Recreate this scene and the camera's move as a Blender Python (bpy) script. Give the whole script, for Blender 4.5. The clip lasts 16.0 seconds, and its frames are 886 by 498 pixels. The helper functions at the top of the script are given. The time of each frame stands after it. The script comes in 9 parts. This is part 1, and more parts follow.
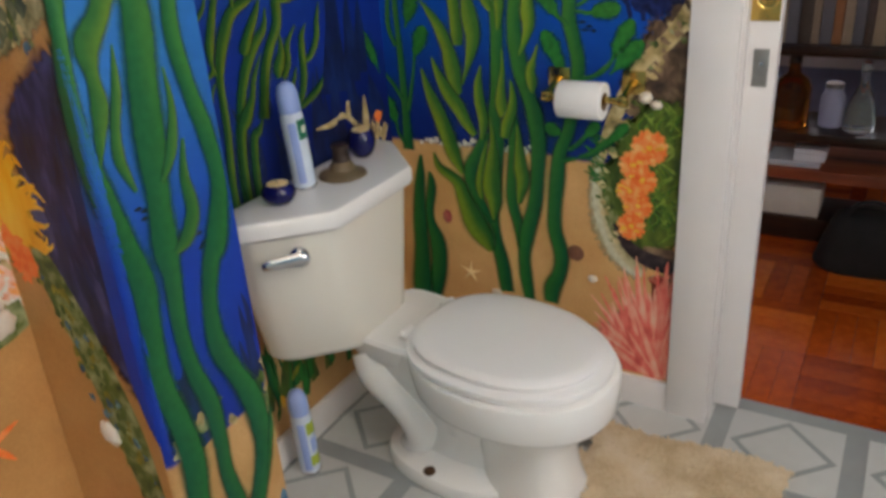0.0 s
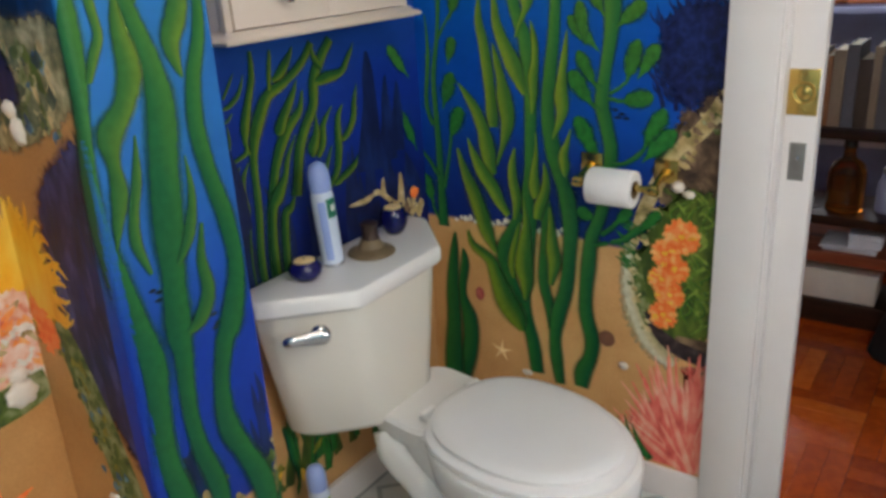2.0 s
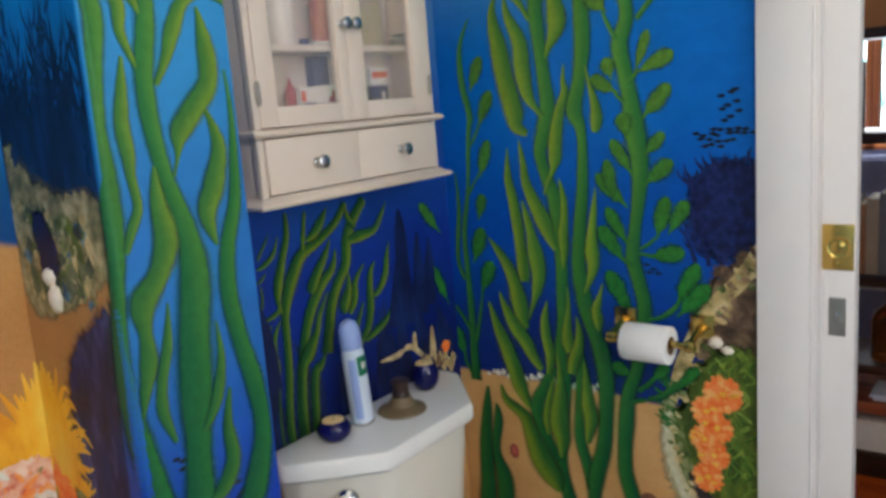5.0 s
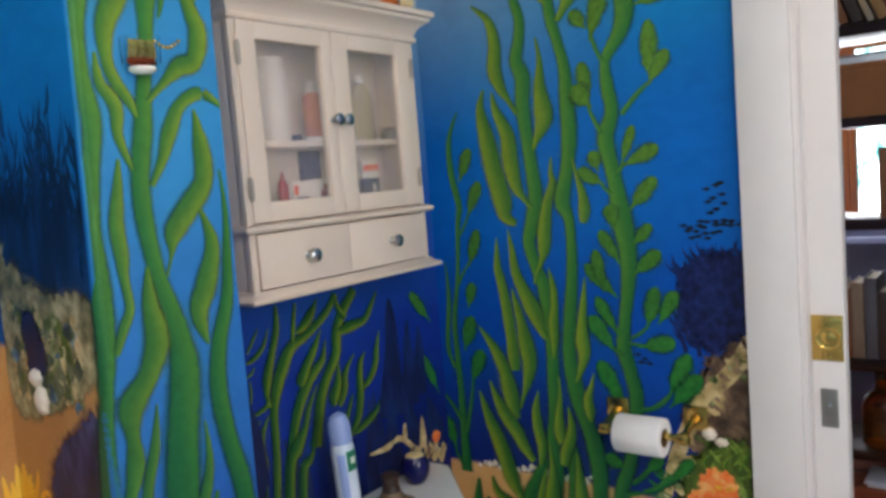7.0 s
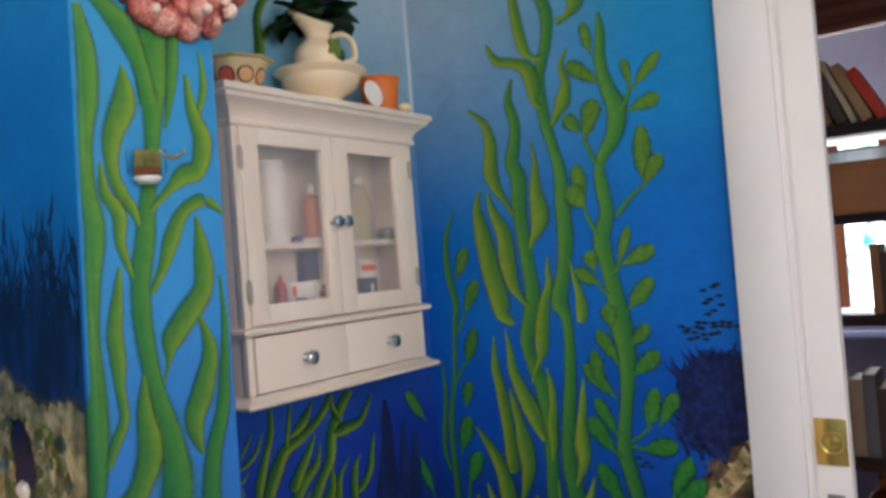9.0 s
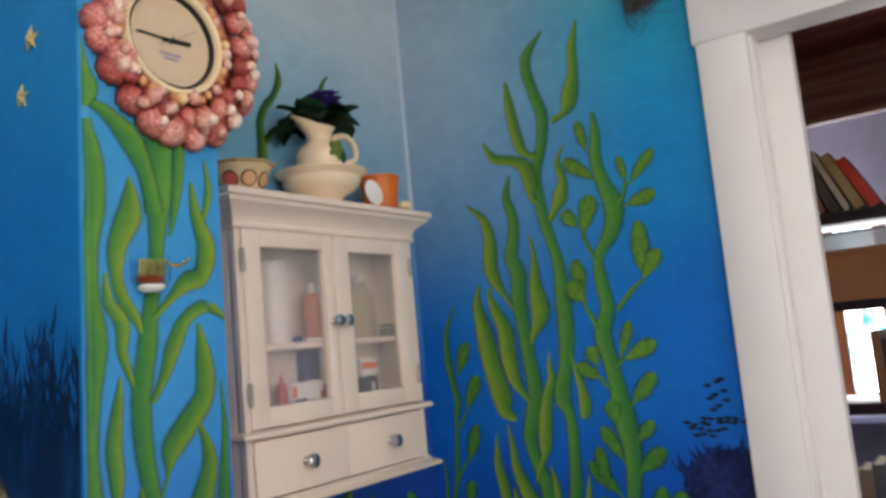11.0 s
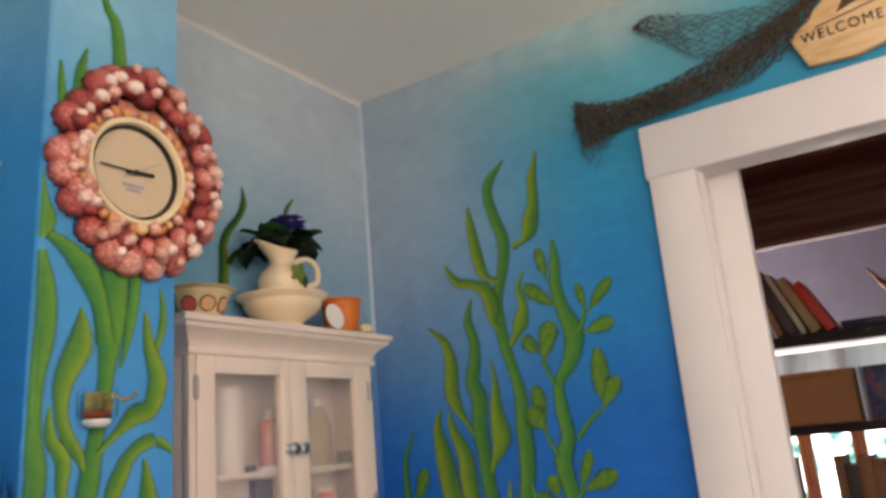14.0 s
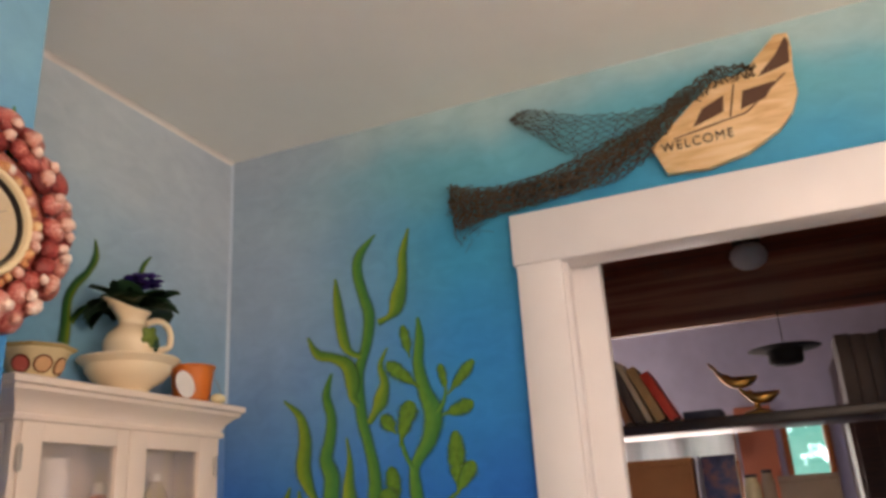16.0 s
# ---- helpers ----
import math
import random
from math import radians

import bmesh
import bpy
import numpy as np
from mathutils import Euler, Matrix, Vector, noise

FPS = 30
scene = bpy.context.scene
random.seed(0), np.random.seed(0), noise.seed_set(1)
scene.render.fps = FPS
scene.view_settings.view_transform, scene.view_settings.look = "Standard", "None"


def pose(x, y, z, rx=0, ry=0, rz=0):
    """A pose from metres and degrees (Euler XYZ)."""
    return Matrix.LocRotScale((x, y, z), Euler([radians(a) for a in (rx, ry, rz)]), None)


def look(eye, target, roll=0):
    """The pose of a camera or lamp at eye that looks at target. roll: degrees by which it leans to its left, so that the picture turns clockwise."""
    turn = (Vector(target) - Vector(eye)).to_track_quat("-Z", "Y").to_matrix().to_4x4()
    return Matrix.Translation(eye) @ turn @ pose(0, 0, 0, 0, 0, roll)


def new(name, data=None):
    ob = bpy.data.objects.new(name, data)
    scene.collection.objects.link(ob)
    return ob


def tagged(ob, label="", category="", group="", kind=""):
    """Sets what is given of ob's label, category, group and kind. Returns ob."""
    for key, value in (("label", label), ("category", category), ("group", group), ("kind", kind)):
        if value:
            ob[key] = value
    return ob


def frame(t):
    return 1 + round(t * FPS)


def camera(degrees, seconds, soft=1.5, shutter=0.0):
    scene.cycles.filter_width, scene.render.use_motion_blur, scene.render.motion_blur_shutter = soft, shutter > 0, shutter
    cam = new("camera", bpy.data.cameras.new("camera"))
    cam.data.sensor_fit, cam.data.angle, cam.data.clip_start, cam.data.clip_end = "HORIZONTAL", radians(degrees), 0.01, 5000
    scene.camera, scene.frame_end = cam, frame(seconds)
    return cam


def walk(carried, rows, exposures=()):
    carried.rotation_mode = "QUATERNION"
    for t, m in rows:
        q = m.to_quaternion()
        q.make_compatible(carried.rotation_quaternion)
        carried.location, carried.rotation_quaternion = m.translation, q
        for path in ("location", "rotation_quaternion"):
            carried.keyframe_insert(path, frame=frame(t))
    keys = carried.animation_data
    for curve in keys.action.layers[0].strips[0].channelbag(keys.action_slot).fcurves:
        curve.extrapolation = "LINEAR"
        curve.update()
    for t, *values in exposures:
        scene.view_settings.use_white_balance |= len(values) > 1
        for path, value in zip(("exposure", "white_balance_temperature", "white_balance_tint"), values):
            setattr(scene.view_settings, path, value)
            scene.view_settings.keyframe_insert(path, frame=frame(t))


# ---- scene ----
cam = camera(58.9, 16.0, soft=3.3, shutter=0.35)
PATH = [
    (0, (-1.69, -1.18, 1.286), (-0.152, -0.229, 0.43), -4.3),
    (0.5, (-1.685, -1.189, 1.281), (-0.2, -0.25, 0.325), -3.2),
    (1, (-1.65, -1.22, 1.299), (-0.201, -0.2, 0.372), -3.2),
    (1.5, (-1.623, -1.247, 1.325), (-0.154, -0.138, 0.544), -3.6),
    (2, (-1.622, -1.243, 1.332), (-0.121, -0.132, 0.617), -3.8),
    (2.5, (-1.625, -1.243, 1.337), (-0.11, -0.127, 0.66), -3.9),
    (3, (-1.61, -1.25, 1.341), (-0.097, -0.102, 0.712), -4.2),
    (3.5, (-1.596, -1.256, 1.35), (-0.073, -0.075, 0.815), -3.6),
    (4, (-1.597, -1.248, 1.355), (-0.074, -0.04, 0.884), -4.0),
    (6.5, (-1.602, -1.234, 1.387), (-0.019, -0.034, 1.156), -4.7),
    (7, (-1.603, -1.23, 1.398), (-0.009, -0.036, 1.215), -4.6),
    (7.5, (-1.604, -1.224, 1.406), (0.004, -0.042, 1.278), -4.5),
    (8, (-1.604, -1.222, 1.413), (0.008, -0.04, 1.345), -4.4),
    (8.5, (-1.605, -1.22, 1.42), (0.015, -0.048, 1.406), -4.6),
    (9, (-1.608, -1.22, 1.429), (0.016, -0.052, 1.463), -4.5),
    (11.5, (-1.618, -1.22, 1.467), (0.006, -0.09, 1.76), -5.4),
    (12, (-1.62, -1.222, 1.473), (0.001, -0.102, 1.814), -5.4),
    (12.5, (-1.62, -1.227, 1.479), (0.004, -0.124, 1.859), -5.5),
    (13, (-1.622, -1.222, 1.483), (0.011, -0.146, 1.899), -5.5),
    (13.5, (-1.621, -1.23, 1.488), (0.011, -0.163, 1.931), -5.6),
    (14, (-1.614, -1.248, 1.499), (0.026, -0.217, 1.996), -5.0),
    (14.5, (-1.616, -1.241, 1.501), (0.058, -0.305, 2.068), -4.9),
    (15, (-1.613, -1.245, 1.509), (0.07, -0.349, 2.115), -4.7),
    (15.5, (-1.596, -1.265, 1.514), (0.11, -0.435, 2.146), -3.8),
    (16, (-1.609, -1.238, 1.521), (0.154, -0.541, 2.157), -3.6),
]
EXPOSURES = [(0.0, 0.04, 6800, 16), (4.0, 0.06, 6350, 13), (9.0, 0.04, 6450, 19), (12.5, 0.0, 7000, 22), (14.0, 0.0, 7650, 27), (15.0, -0.02, 8100, 30), (16.0, -0.05, 8300, 32)]
walk(cam, [(t, look(e, g, r)) for t, e, g, r in PATH], EXPOSURES)

# ---- sizes of the room (metres) ----
CEIL = 2.46          # bathroom ceiling
WX0, WY0 = -2.75, -2.75   # far walls behind the camera
PX0, PX1, PY = -1.056, -0.826, -0.245   # partition end: left, right, front
CAS_Y0, CAS_Y1 = -0.780, -0.879         # door casing, outer and inner edge
OPEN_Y = -1.66                          # far side of the opening
HEAD = 2.022
HEAD_T = 0.060                          # the lintel is thinner than the wall: the door slides behind it
WB_T = 0.15                             # thickness of the door wall

# ---- world and lights ----
world = bpy.data.worlds.new("world")
scene.world = world
world.use_nodes = True
wn = world.node_tree.nodes
sky = wn.new("ShaderNodeTexSky")
sky.sky_type, sky.sun_disc = "NISHITA", False
sky.sun_elevation, sky.sun_rotation = radians(45), radians(200)
wn["Background"].inputs["Strength"].default_value = 0.12
world.node_tree.links.new(sky.outputs[0], wn["Background"].inputs["Color"])


def area(name, m, sx, sy, watts, color):
    d = bpy.data.lights.new(name, "AREA")
    d.shape, d.size, d.size_y, d.energy, d.color = "RECTANGLE", sx, sy, watts, color
    ob = new(name, d)
    ob.matrix_world = m
    return ob


# unseen soft fill behind the camera, added to light the murals
area("window_daylight", look((-1.05, WY0 + 0.06, 1.55), (-1.0, 0, 1.1)), 0.9, 1.1, 14, (1.0, 0.95, 0.88))
# unseen key light added at the left, behind the camera; no fitting is built
bulb = bpy.data.lights.new("wall_lamp_bulb", "POINT")
bulb.energy, bulb.color, bulb.shadow_soft_size = 25.5, (1.0, 0.86, 0.70), 0.10
new("wall_lamp_bulb", bulb).location = (-2.55, -1.80, 2.0)
# unseen fill light added high over the room, without a fitting
dome = bpy.data.lights.new("ceiling_bulb", "POINT")
dome.energy, dome.color, dome.shadow_soft_size = 17.0, (1.0, 0.88, 0.74), 0.12
new("ceiling_bulb", dome).location = (-1.45, -1.70, 2.12)
# daylight in the windows of the next room
area("room_daylight", look((3.45, -0.45, 1.40), (1.5, -0.9, 0.7)), 1.3, 0.9, 20, (0.97, 0.98, 1.0))
# fill light added at the north side to brighten the far plaster
area("side_daylight", look((3.0, 0.82, 1.70), (3.60, -0.5, 1.90)), 0.6, 1.0, 17, (0.97, 0.97, 1.0))


# ---- materials ----
def lin(r, g, b, k=1.0):
    """Linear base colour from eight-bit values."""
    out = []
    for c in (r, g, b):
        c /= 255
        out.append(min(0.9, k * (c / 12.92 if c < 0.04045 else ((c + 0.055) / 1.055) ** 2.4)))
    return (*out, 1.0)


class Mat:
    """A node material with a few short-hands."""

    def __init__(self, name, rough=0.5, metal=0.0, spec=0.5):
        self.m = bpy.data.materials.new(name)
        self.m.use_nodes = True
        self.t = self.m.node_tree
        self.b = self.t.nodes["Principled BSDF"]
        self.b.inputs["Roughness"].default_value = rough
        self.b.inputs["Metallic"].default_value = metal
        self.b.inputs["Specular IOR Level"].default_value = spec

    def n(self, kind):
        return self.t.nodes.new("ShaderNode" + kind)

    def l(self, a, b):
        self.t.links.new(a, b)

    def set(self, socket, v):
        if isinstance(v, (int, float, tuple)):
            socket.default_value = v
        else:
            self.l(v, socket)

    def pos(self):
        return self.n("NewGeometry").outputs["Position"]

    def xyz(self, v=None):
        s = self.n("SeparateXYZ")
        self.l(v or self.pos(), s.inputs[0])
        return s.outputs

    def obj(self):
        return self.n("TexCoord").outputs["Object"]

    def uv(self):
        return self.xyz(self.n("TexCoord").outputs["UV"])

    def math(self, op, a, b=0.0, c=0.0):
        k = self.n("Math")
        k.operation = op
        for i, v in enumerate((a, b, c)):
            self.set(k.inputs[i], v)
        return k.outputs[0]

    def noise(self, scale, detail=3.0, rough=0.55, vec=None, dist=0.0):
        k = self.n("TexNoise")
        k.inputs["Scale"].default_value, k.inputs["Detail"].default_value = scale, detail
        k.inputs["Roughness"].default_value, k.inputs["Distortion"].default_value = rough, dist
        self.l(vec or self.pos(), k.inputs["Vector"])
        return k.outputs["Fac"]

    def stretch(self, sx, sy, sz, vec=None):
        k = self.n("Mapping")
        k.inputs["Scale"].default_value = (sx, sy, sz)
        self.l(vec or self.pos(), k.inputs["Vector"])
        return k.outputs[0]

    def ramp(self, f, stops, mode="LINEAR"):
        k = self.n("ValToRGB")
        e = k.color_ramp.elements
        k.color_ramp.interpolation = mode
        while len(e) < len(stops):
            e.new(0.5)
        for i, (p, c) in enumerate(stops):
            e[i].position, e[i].color = p, c if isinstance(c, tuple) else (c, c, c, 1)
        self.set(k.inputs[0], f)
        return k.outputs["Color"]

    def step(self, v, a, b):
        k = self.n("MapRange")
        k.interpolation_type = "SMOOTHSTEP"
        k.inputs["From Min"].default_value, k.inputs["From Max"].default_value = a, b
        self.set(k.inputs["Value"], v)
        return k.outputs["Result"]

    def mix(self, f, a, b, how="MIX"):
        k = self.n("MixRGB")
        k.blend_type = how
        for i, v in enumerate((f, a, b)):
            self.set(k.inputs[i], v)
        return k.outputs[0]

    def color(self, v):
        self.set(self.b.inputs["Base Color"], v)
        return self

    def rough(self, v):
        self.set(self.b.inputs["Roughness"], v)
        return self

    def bump(self, h, strength=0.3, dist=0.002):
        k = self.n("Bump")
        k.inputs["Strength"].default_value, k.inputs["Distance"].default_value = strength, dist
        self.l(h, k.inputs["Height"])
        self.l(k.outputs[0], self.b.inputs["Normal"])
        return self


def plain(name, c, rough=0.5, metal=0.0, var=0.12, scale=25.0, bump=0.1, spec=0.5):
    """Paint, plastic or metal: one colour with soft stains, fine grain and slight relief."""
    m = Mat(name, rough, metal, spec)
    f = m.math("ADD", m.math("MULTIPLY", m.noise(scale / 8, 2), 0.6), m.math("MULTIPLY", m.noise(scale, 4), 0.4))
    lo = tuple(x * (1 - var) for x in c[:3]) + (1.0,)
    hi = tuple(min(0.95, x * (1 + var)) for x in c[:3]) + (1.0,)
    m.color(m.ramp(f, ((0.3, lo), (0.7, hi))))
    r = m.math("ADD", m.math("MULTIPLY", m.noise(scale * 0.6, 3), 0.5 * min(rough, 0.4)), rough - 0.25 * min(rough, 0.4))
    m.rough(m.math("MAXIMUM", r, 0.03))
    if bump:
        m.bump(m.noise(scale * 6, 3), bump, 0.001)
    return m.m


WHITE_TRIM = plain("white_gloss_paint", lin(226, 222, 222), 0.44, var=0.04, bump=0.15, scale=14)
PORCELAIN = plain("white_porcelain", lin(236, 235, 234), 0.14, var=0.02, bump=0.0, scale=6)
PORCELAIN_TANK = plain("bone_porcelain", lin(226, 222, 212), 0.16, var=0.02, bump=0.0, scale=6)
SEAT_PLASTIC = plain("white_seat_enamel", lin(238, 237, 238), 0.32, var=0.02, bump=0.05, scale=8)
CAB_WHITE = plain("white_cabinet_paint", lin(226, 211, 198), 0.42, var=0.03, bump=0.12, scale=16)
CHROME = plain("chrome", (0.62, 0.62, 0.64, 1), 0.16, 1.0, var=0.08, bump=0.0)
BRASS = plain("polished_brass", (0.62, 0.42, 0.12, 1), 0.22, 1.0, var=0.15, bump=0.08, scale=40)
STEEL = plain("grey_steel", (0.30, 0.29, 0.28, 1), 0.42, 0.9, var=0.2, scale=60)
CEILING_M = plain("ceiling_paint", lin(248, 242, 234), 0.8, var=0.04, bump=0.35, scale=10)
PLAIN_WALL = plain("pale_blue_wall", lin(156, 190, 206), 0.7, var=0.08, bump=0.25, scale=12)
GREY_BAND = plain("vinyl_grey_band", lin(150, 155, 157), 0.42, var=0.10, bump=0.12, scale=30)
TILE_M = plain("vinyl_pale_grey", lin(196, 198, 197), 0.40, var=0.08, bump=0.12, scale=22)
RUST = plain("rusty_iron", lin(84, 56, 34), 0.7, 0.4, var=0.35, scale=80, bump=0.4)
COBALT = plain("cobalt_glaze", lin(14, 16, 78), 0.10, 0.0, var=0.2, bump=0.0)
WAX = plain("cream_wax", lin(236, 208, 150), 0.5, var=0.08)


# ---- mesh helpers ----
def finish(bm, name, mat, smooth=True):
    bmesh.ops.recalc_face_normals(bm, faces=bm.faces)
    if smooth:
        for f in bm.faces:
            f.smooth = True
        for e in bm.edges:
            if len(e.link_faces) == 2 and e.calc_face_angle(0) > radians(38):
                e.smooth = False
    me = bpy.data.meshes.new(name)
    bm.to_mesh(me)
    bm.free()
    for m in (mat if isinstance(mat, (list, tuple)) else [mat]):
        me.materials.append(m)
    return me


def part(name, bm, mat, parent=None, label="", smooth=True):
    ob = new(name, finish(bm, name, mat, smooth))
    if parent is not None:
        ob.parent = parent
        ob.matrix_parent_inverse = parent.matrix_basis.inverted() if parent.parent is None else Matrix()
    if label:
        tagged(ob, label)
    return ob


def thing(name, label, category, at=(0, 0, 0), group="", kind=""):
    ob = new(name)
    ob.empty_display_size = 0.05
    ob.location = at
    return tagged(ob, label, category, group, kind)


def structure(name, bm, mat, label, category):
    return tagged(new(name, finish(bm, name, mat)), label, category, "", "structure")


def box(bm, x0, y0, z0, x1, y1, z1, bevel=0.0, seg=2, m=None):
    """A box between two corners, with rounded edges."""
    r = bmesh.ops.create_cube(bm, size=1.0)
    vs = r["verts"]
    bmesh.ops.scale(bm, vec=(abs(x1 - x0), abs(y1 - y0), abs(z1 - z0)), verts=vs)
    bmesh.ops.translate(bm, vec=((x0 + x1) / 2, (y0 + y1) / 2, (z0 + z1) / 2), verts=vs)
    if bevel:
        es = list({e for v in vs for e in v.link_edges})
        r2 = bmesh.ops.bevel(bm, geom=es, offset=bevel, segments=seg, profile=0.5, affect="EDGES")
        vs = list({v for f in r2["faces"] for v in f.verts} | {v for v in vs if v.is_valid})
    if m is not None:
        bmesh.ops.transform(bm, matrix=m, verts=vs)
    return bm


def boxes(*bs):
    bm = bmesh.new()
    for b in bs:
        box(bm, *b)
    return bm


def rings(bm, loops, close=True, caps=(True, True)):
    """Skins a row of closed loops of points."""
    rows = [[bm.verts.new(p) for p in lp] for lp in loops]
    for a, b in zip(rows, rows[1:]):
        n = len(a)
        for i in range(n if close else n - 1):
            j = (i + 1) % n
            try:
                bm.faces.new((a[i], a[j], b[j], b[i]))
            except ValueError:
                pass
    if caps[0]:
        bm.faces.new(rows[0][::-1])
    if caps[1]:
        bm.faces.new(rows[-1])
    return bm


def lathe(bm, profile, c=(0, 0, 0), seg=28, m=None, caps=(True, True)):
    """Turns a profile of (radius, height) round the z axis through c."""
    loops = []
    for r, h in profile:
        r = max(r, 0.0004)
        lp = []
        for i in range(seg):
            a = 2 * math.pi * i / seg
            p = Vector((r * math.cos(a), r * math.sin(a), h))
            if m is not None:
                p = m @ p
            lp.append(p + Vector(c))
        loops.append(lp)
    return rings(bm, loops, True, caps)


def tube(bm, pts, radius, seg=8, caps=(True, True)):
    """A round bar along points; radius is one number or one a point."""
    pts = [Vector(p) for p in pts]
    rs = radius if isinstance(radius, (list, tuple)) else [radius] * len(pts)
    loops, up = [], Vector((0.31, 0.17, 0.93))
    for i, p in enumerate(pts):
        d = (pts[min(i + 1, len(pts) - 1)] - pts[max(i - 1, 0)]).normalized()
        s = d.cross(up)
        if s.length < 0.05:
            s = d.cross(Vector((1, 0, 0)))
        s.normalize()
        u = s.cross(d)
        loops.append([p + rs[i] * (math.cos(2 * math.pi * k / seg) * s + math.sin(2 * math.pi * k / seg) * u) for k in range(seg)])
    return rings(bm, loops, True, caps)


def spline(pts, n):
    """Points along a smooth curve through the given tuples."""
    out, k = [], len(pts)
    for s in range(k - 1):
        p0, p1, p2, p3 = (np.array(pts[max(0, min(k - 1, s + d))], float) for d in (-1, 0, 1, 2))
        for j in range(n):
            t = j / n
            out.append(0.5 * (2 * p1 + (p2 - p0) * t + (2 * p0 - 5 * p1 + 4 * p2 - p3) * t * t + (3 * p1 - p0 - 3 * p2 + p3) * t ** 3))
    out.append(np.array(pts[-1], float))
    return out


# the painted surfaces: each maps (along, up, proud) to a place
def on_north(u, z, d):
    return Vector((u, -d, z))


def on_east(u, z, d):
    return Vector((-d, u, z))


def on_end(u, z, d):
    """The wall end; the paint runs round its arris on to the side."""
    e = edge_left(z)
    u -= 0.002 * min(1.0, max(0.0, (-0.96 - u) / 0.08))
    u = max(u, e - 0.045 * min(1.0, max(0.0, (1.30 - z) / 0.2)))
    v = u - e if u >= e else 1.6 * (u - e)
    if v >= ARRIS:
        return Vector((u, PY - d, z))
    if v <= -ARRIS:
        return Vector((e - d - 0.0006, PY - v, z))
    a = (ARRIS - v) / (2 * ARRIS) * math.pi / 2
    r = ARRIS + d + 0.0006
    return Vector((e + ARRIS - r * math.sin(a), PY + ARRIS - r * math.cos(a), z))


# ---- painted walls: sea water, sand and reef ----
def sea(name, stops, sand_z, sand_wave, warm_axis, pale_from=None, sand_k=1.0, sands=((176, 128, 76), (216, 172, 118))):
    """Wall paint: water that grows paler upwards, sand at the foot, brushed with soft strokes."""
    m = Mat(name, 0.46, 0.0, 0.22)
    s = m.xyz()
    along = s["Y"] if warm_axis == "Y" else s["X"]
    wob = m.math("MULTIPLY", m.math("SUBTRACT", m.noise(1.6, 3), 0.5), 0.34)
    z = m.math("DIVIDE", m.math("ADD", s["Z"], wob), 2.5)
    water = m.ramp(z, stops, "EASE")
    if pale_from is not None:
        f = m.math("MULTIPLY", m.step(along, pale_from[0], pale_from[1]), m.step(s["Z"], 1.45, 2.15))
        water = m.mix(m.math("MULTIPLY", f, pale_from[2]), water, lin(168, 184, 200))
    stroke = m.math("ADD", m.math("MULTIPLY", m.noise(6, 4, vec=m.stretch(1, 1, 0.8), dist=0.5), 0.5), m.math("MULTIPLY", m.noise(22, 4, vec=m.stretch(0.7, 0.7, 1.3), dist=1.0), 0.5))
    water = m.mix(0.45, water, m.ramp(stroke, ((0.3, 0.36), (0.7, 0.64))), "OVERLAY")
    edge = m.math("ADD", sand_z, m.math("MULTIPLY", m.math("SUBTRACT", m.noise(7, 2), 0.5), sand_wave))
    grain = m.noise(160, 3)
    sand = m.ramp(m.math("ADD", m.math("MULTIPLY", m.noise(5, 3), 0.7), m.math("MULTIPLY", grain, 0.3)), ((0.25, lin(*sands[0], sand_k)), (0.75, lin(*sands[1], sand_k))))
    f = m.step(m.math("SUBTRACT", edge, s["Z"]), -0.006, 0.006)
    m.color(m.mix(f, water, sand))
    m.bump(m.math("ADD", m.noise(60, 3), m.math("MULTIPLY", m.noise(12, 2), 0.8)), 0.22, 0.0015)
    return m.m


EAST_SEA = sea("painted_sea_east", ((0.27, lin(8, 36, 116)), (0.40, lin(2, 74, 172)), (0.56, lin(3, 106, 195)), (0.73, lin(10, 132, 195)), (0.86, lin(24, 150, 190)), (0.925, lin(84, 170, 188)), (0.985, lin(164, 196, 198))), 0.655, 0.03, "Y", (-0.66, -0.04, 0.85), 1.16)
NORTH_SEA = sea("painted_sea_north", ((0.27, lin(12, 26, 92)), (0.40, lin(14, 46, 140)), (0.52, lin(30, 84, 166)), (0.64, lin(70, 128, 186)), (0.75, lin(100, 160, 188)), (0.95, lin(186, 200, 206))), 0.61, 0.05, "X", (-0.60, -0.05, 0.5))
END_SEA = sea("painted_sea_end", ((0.10, lin(18, 38, 132)), (0.30, lin(20, 58, 162)), (0.46, lin(42, 112, 186)), (0.62, lin(50, 138, 200)), (0.80, lin(52, 144, 196)), (0.93, lin(120, 180, 205))), 0.44, 0.05, "X")
SIDE_SEA = sea("painted_sea_side", ((0.30, lin(20, 44, 110)), (0.46, lin(18, 70, 134)), (0.56, lin(8, 100, 166)), (0.66, lin(12, 124, 190)), (0.80, lin(36, 142, 198)), (0.93, lin(110, 176, 205))), 1.20, 0.06, "Y", None, 1.0, ((168, 114, 64), (210, 158, 100)))

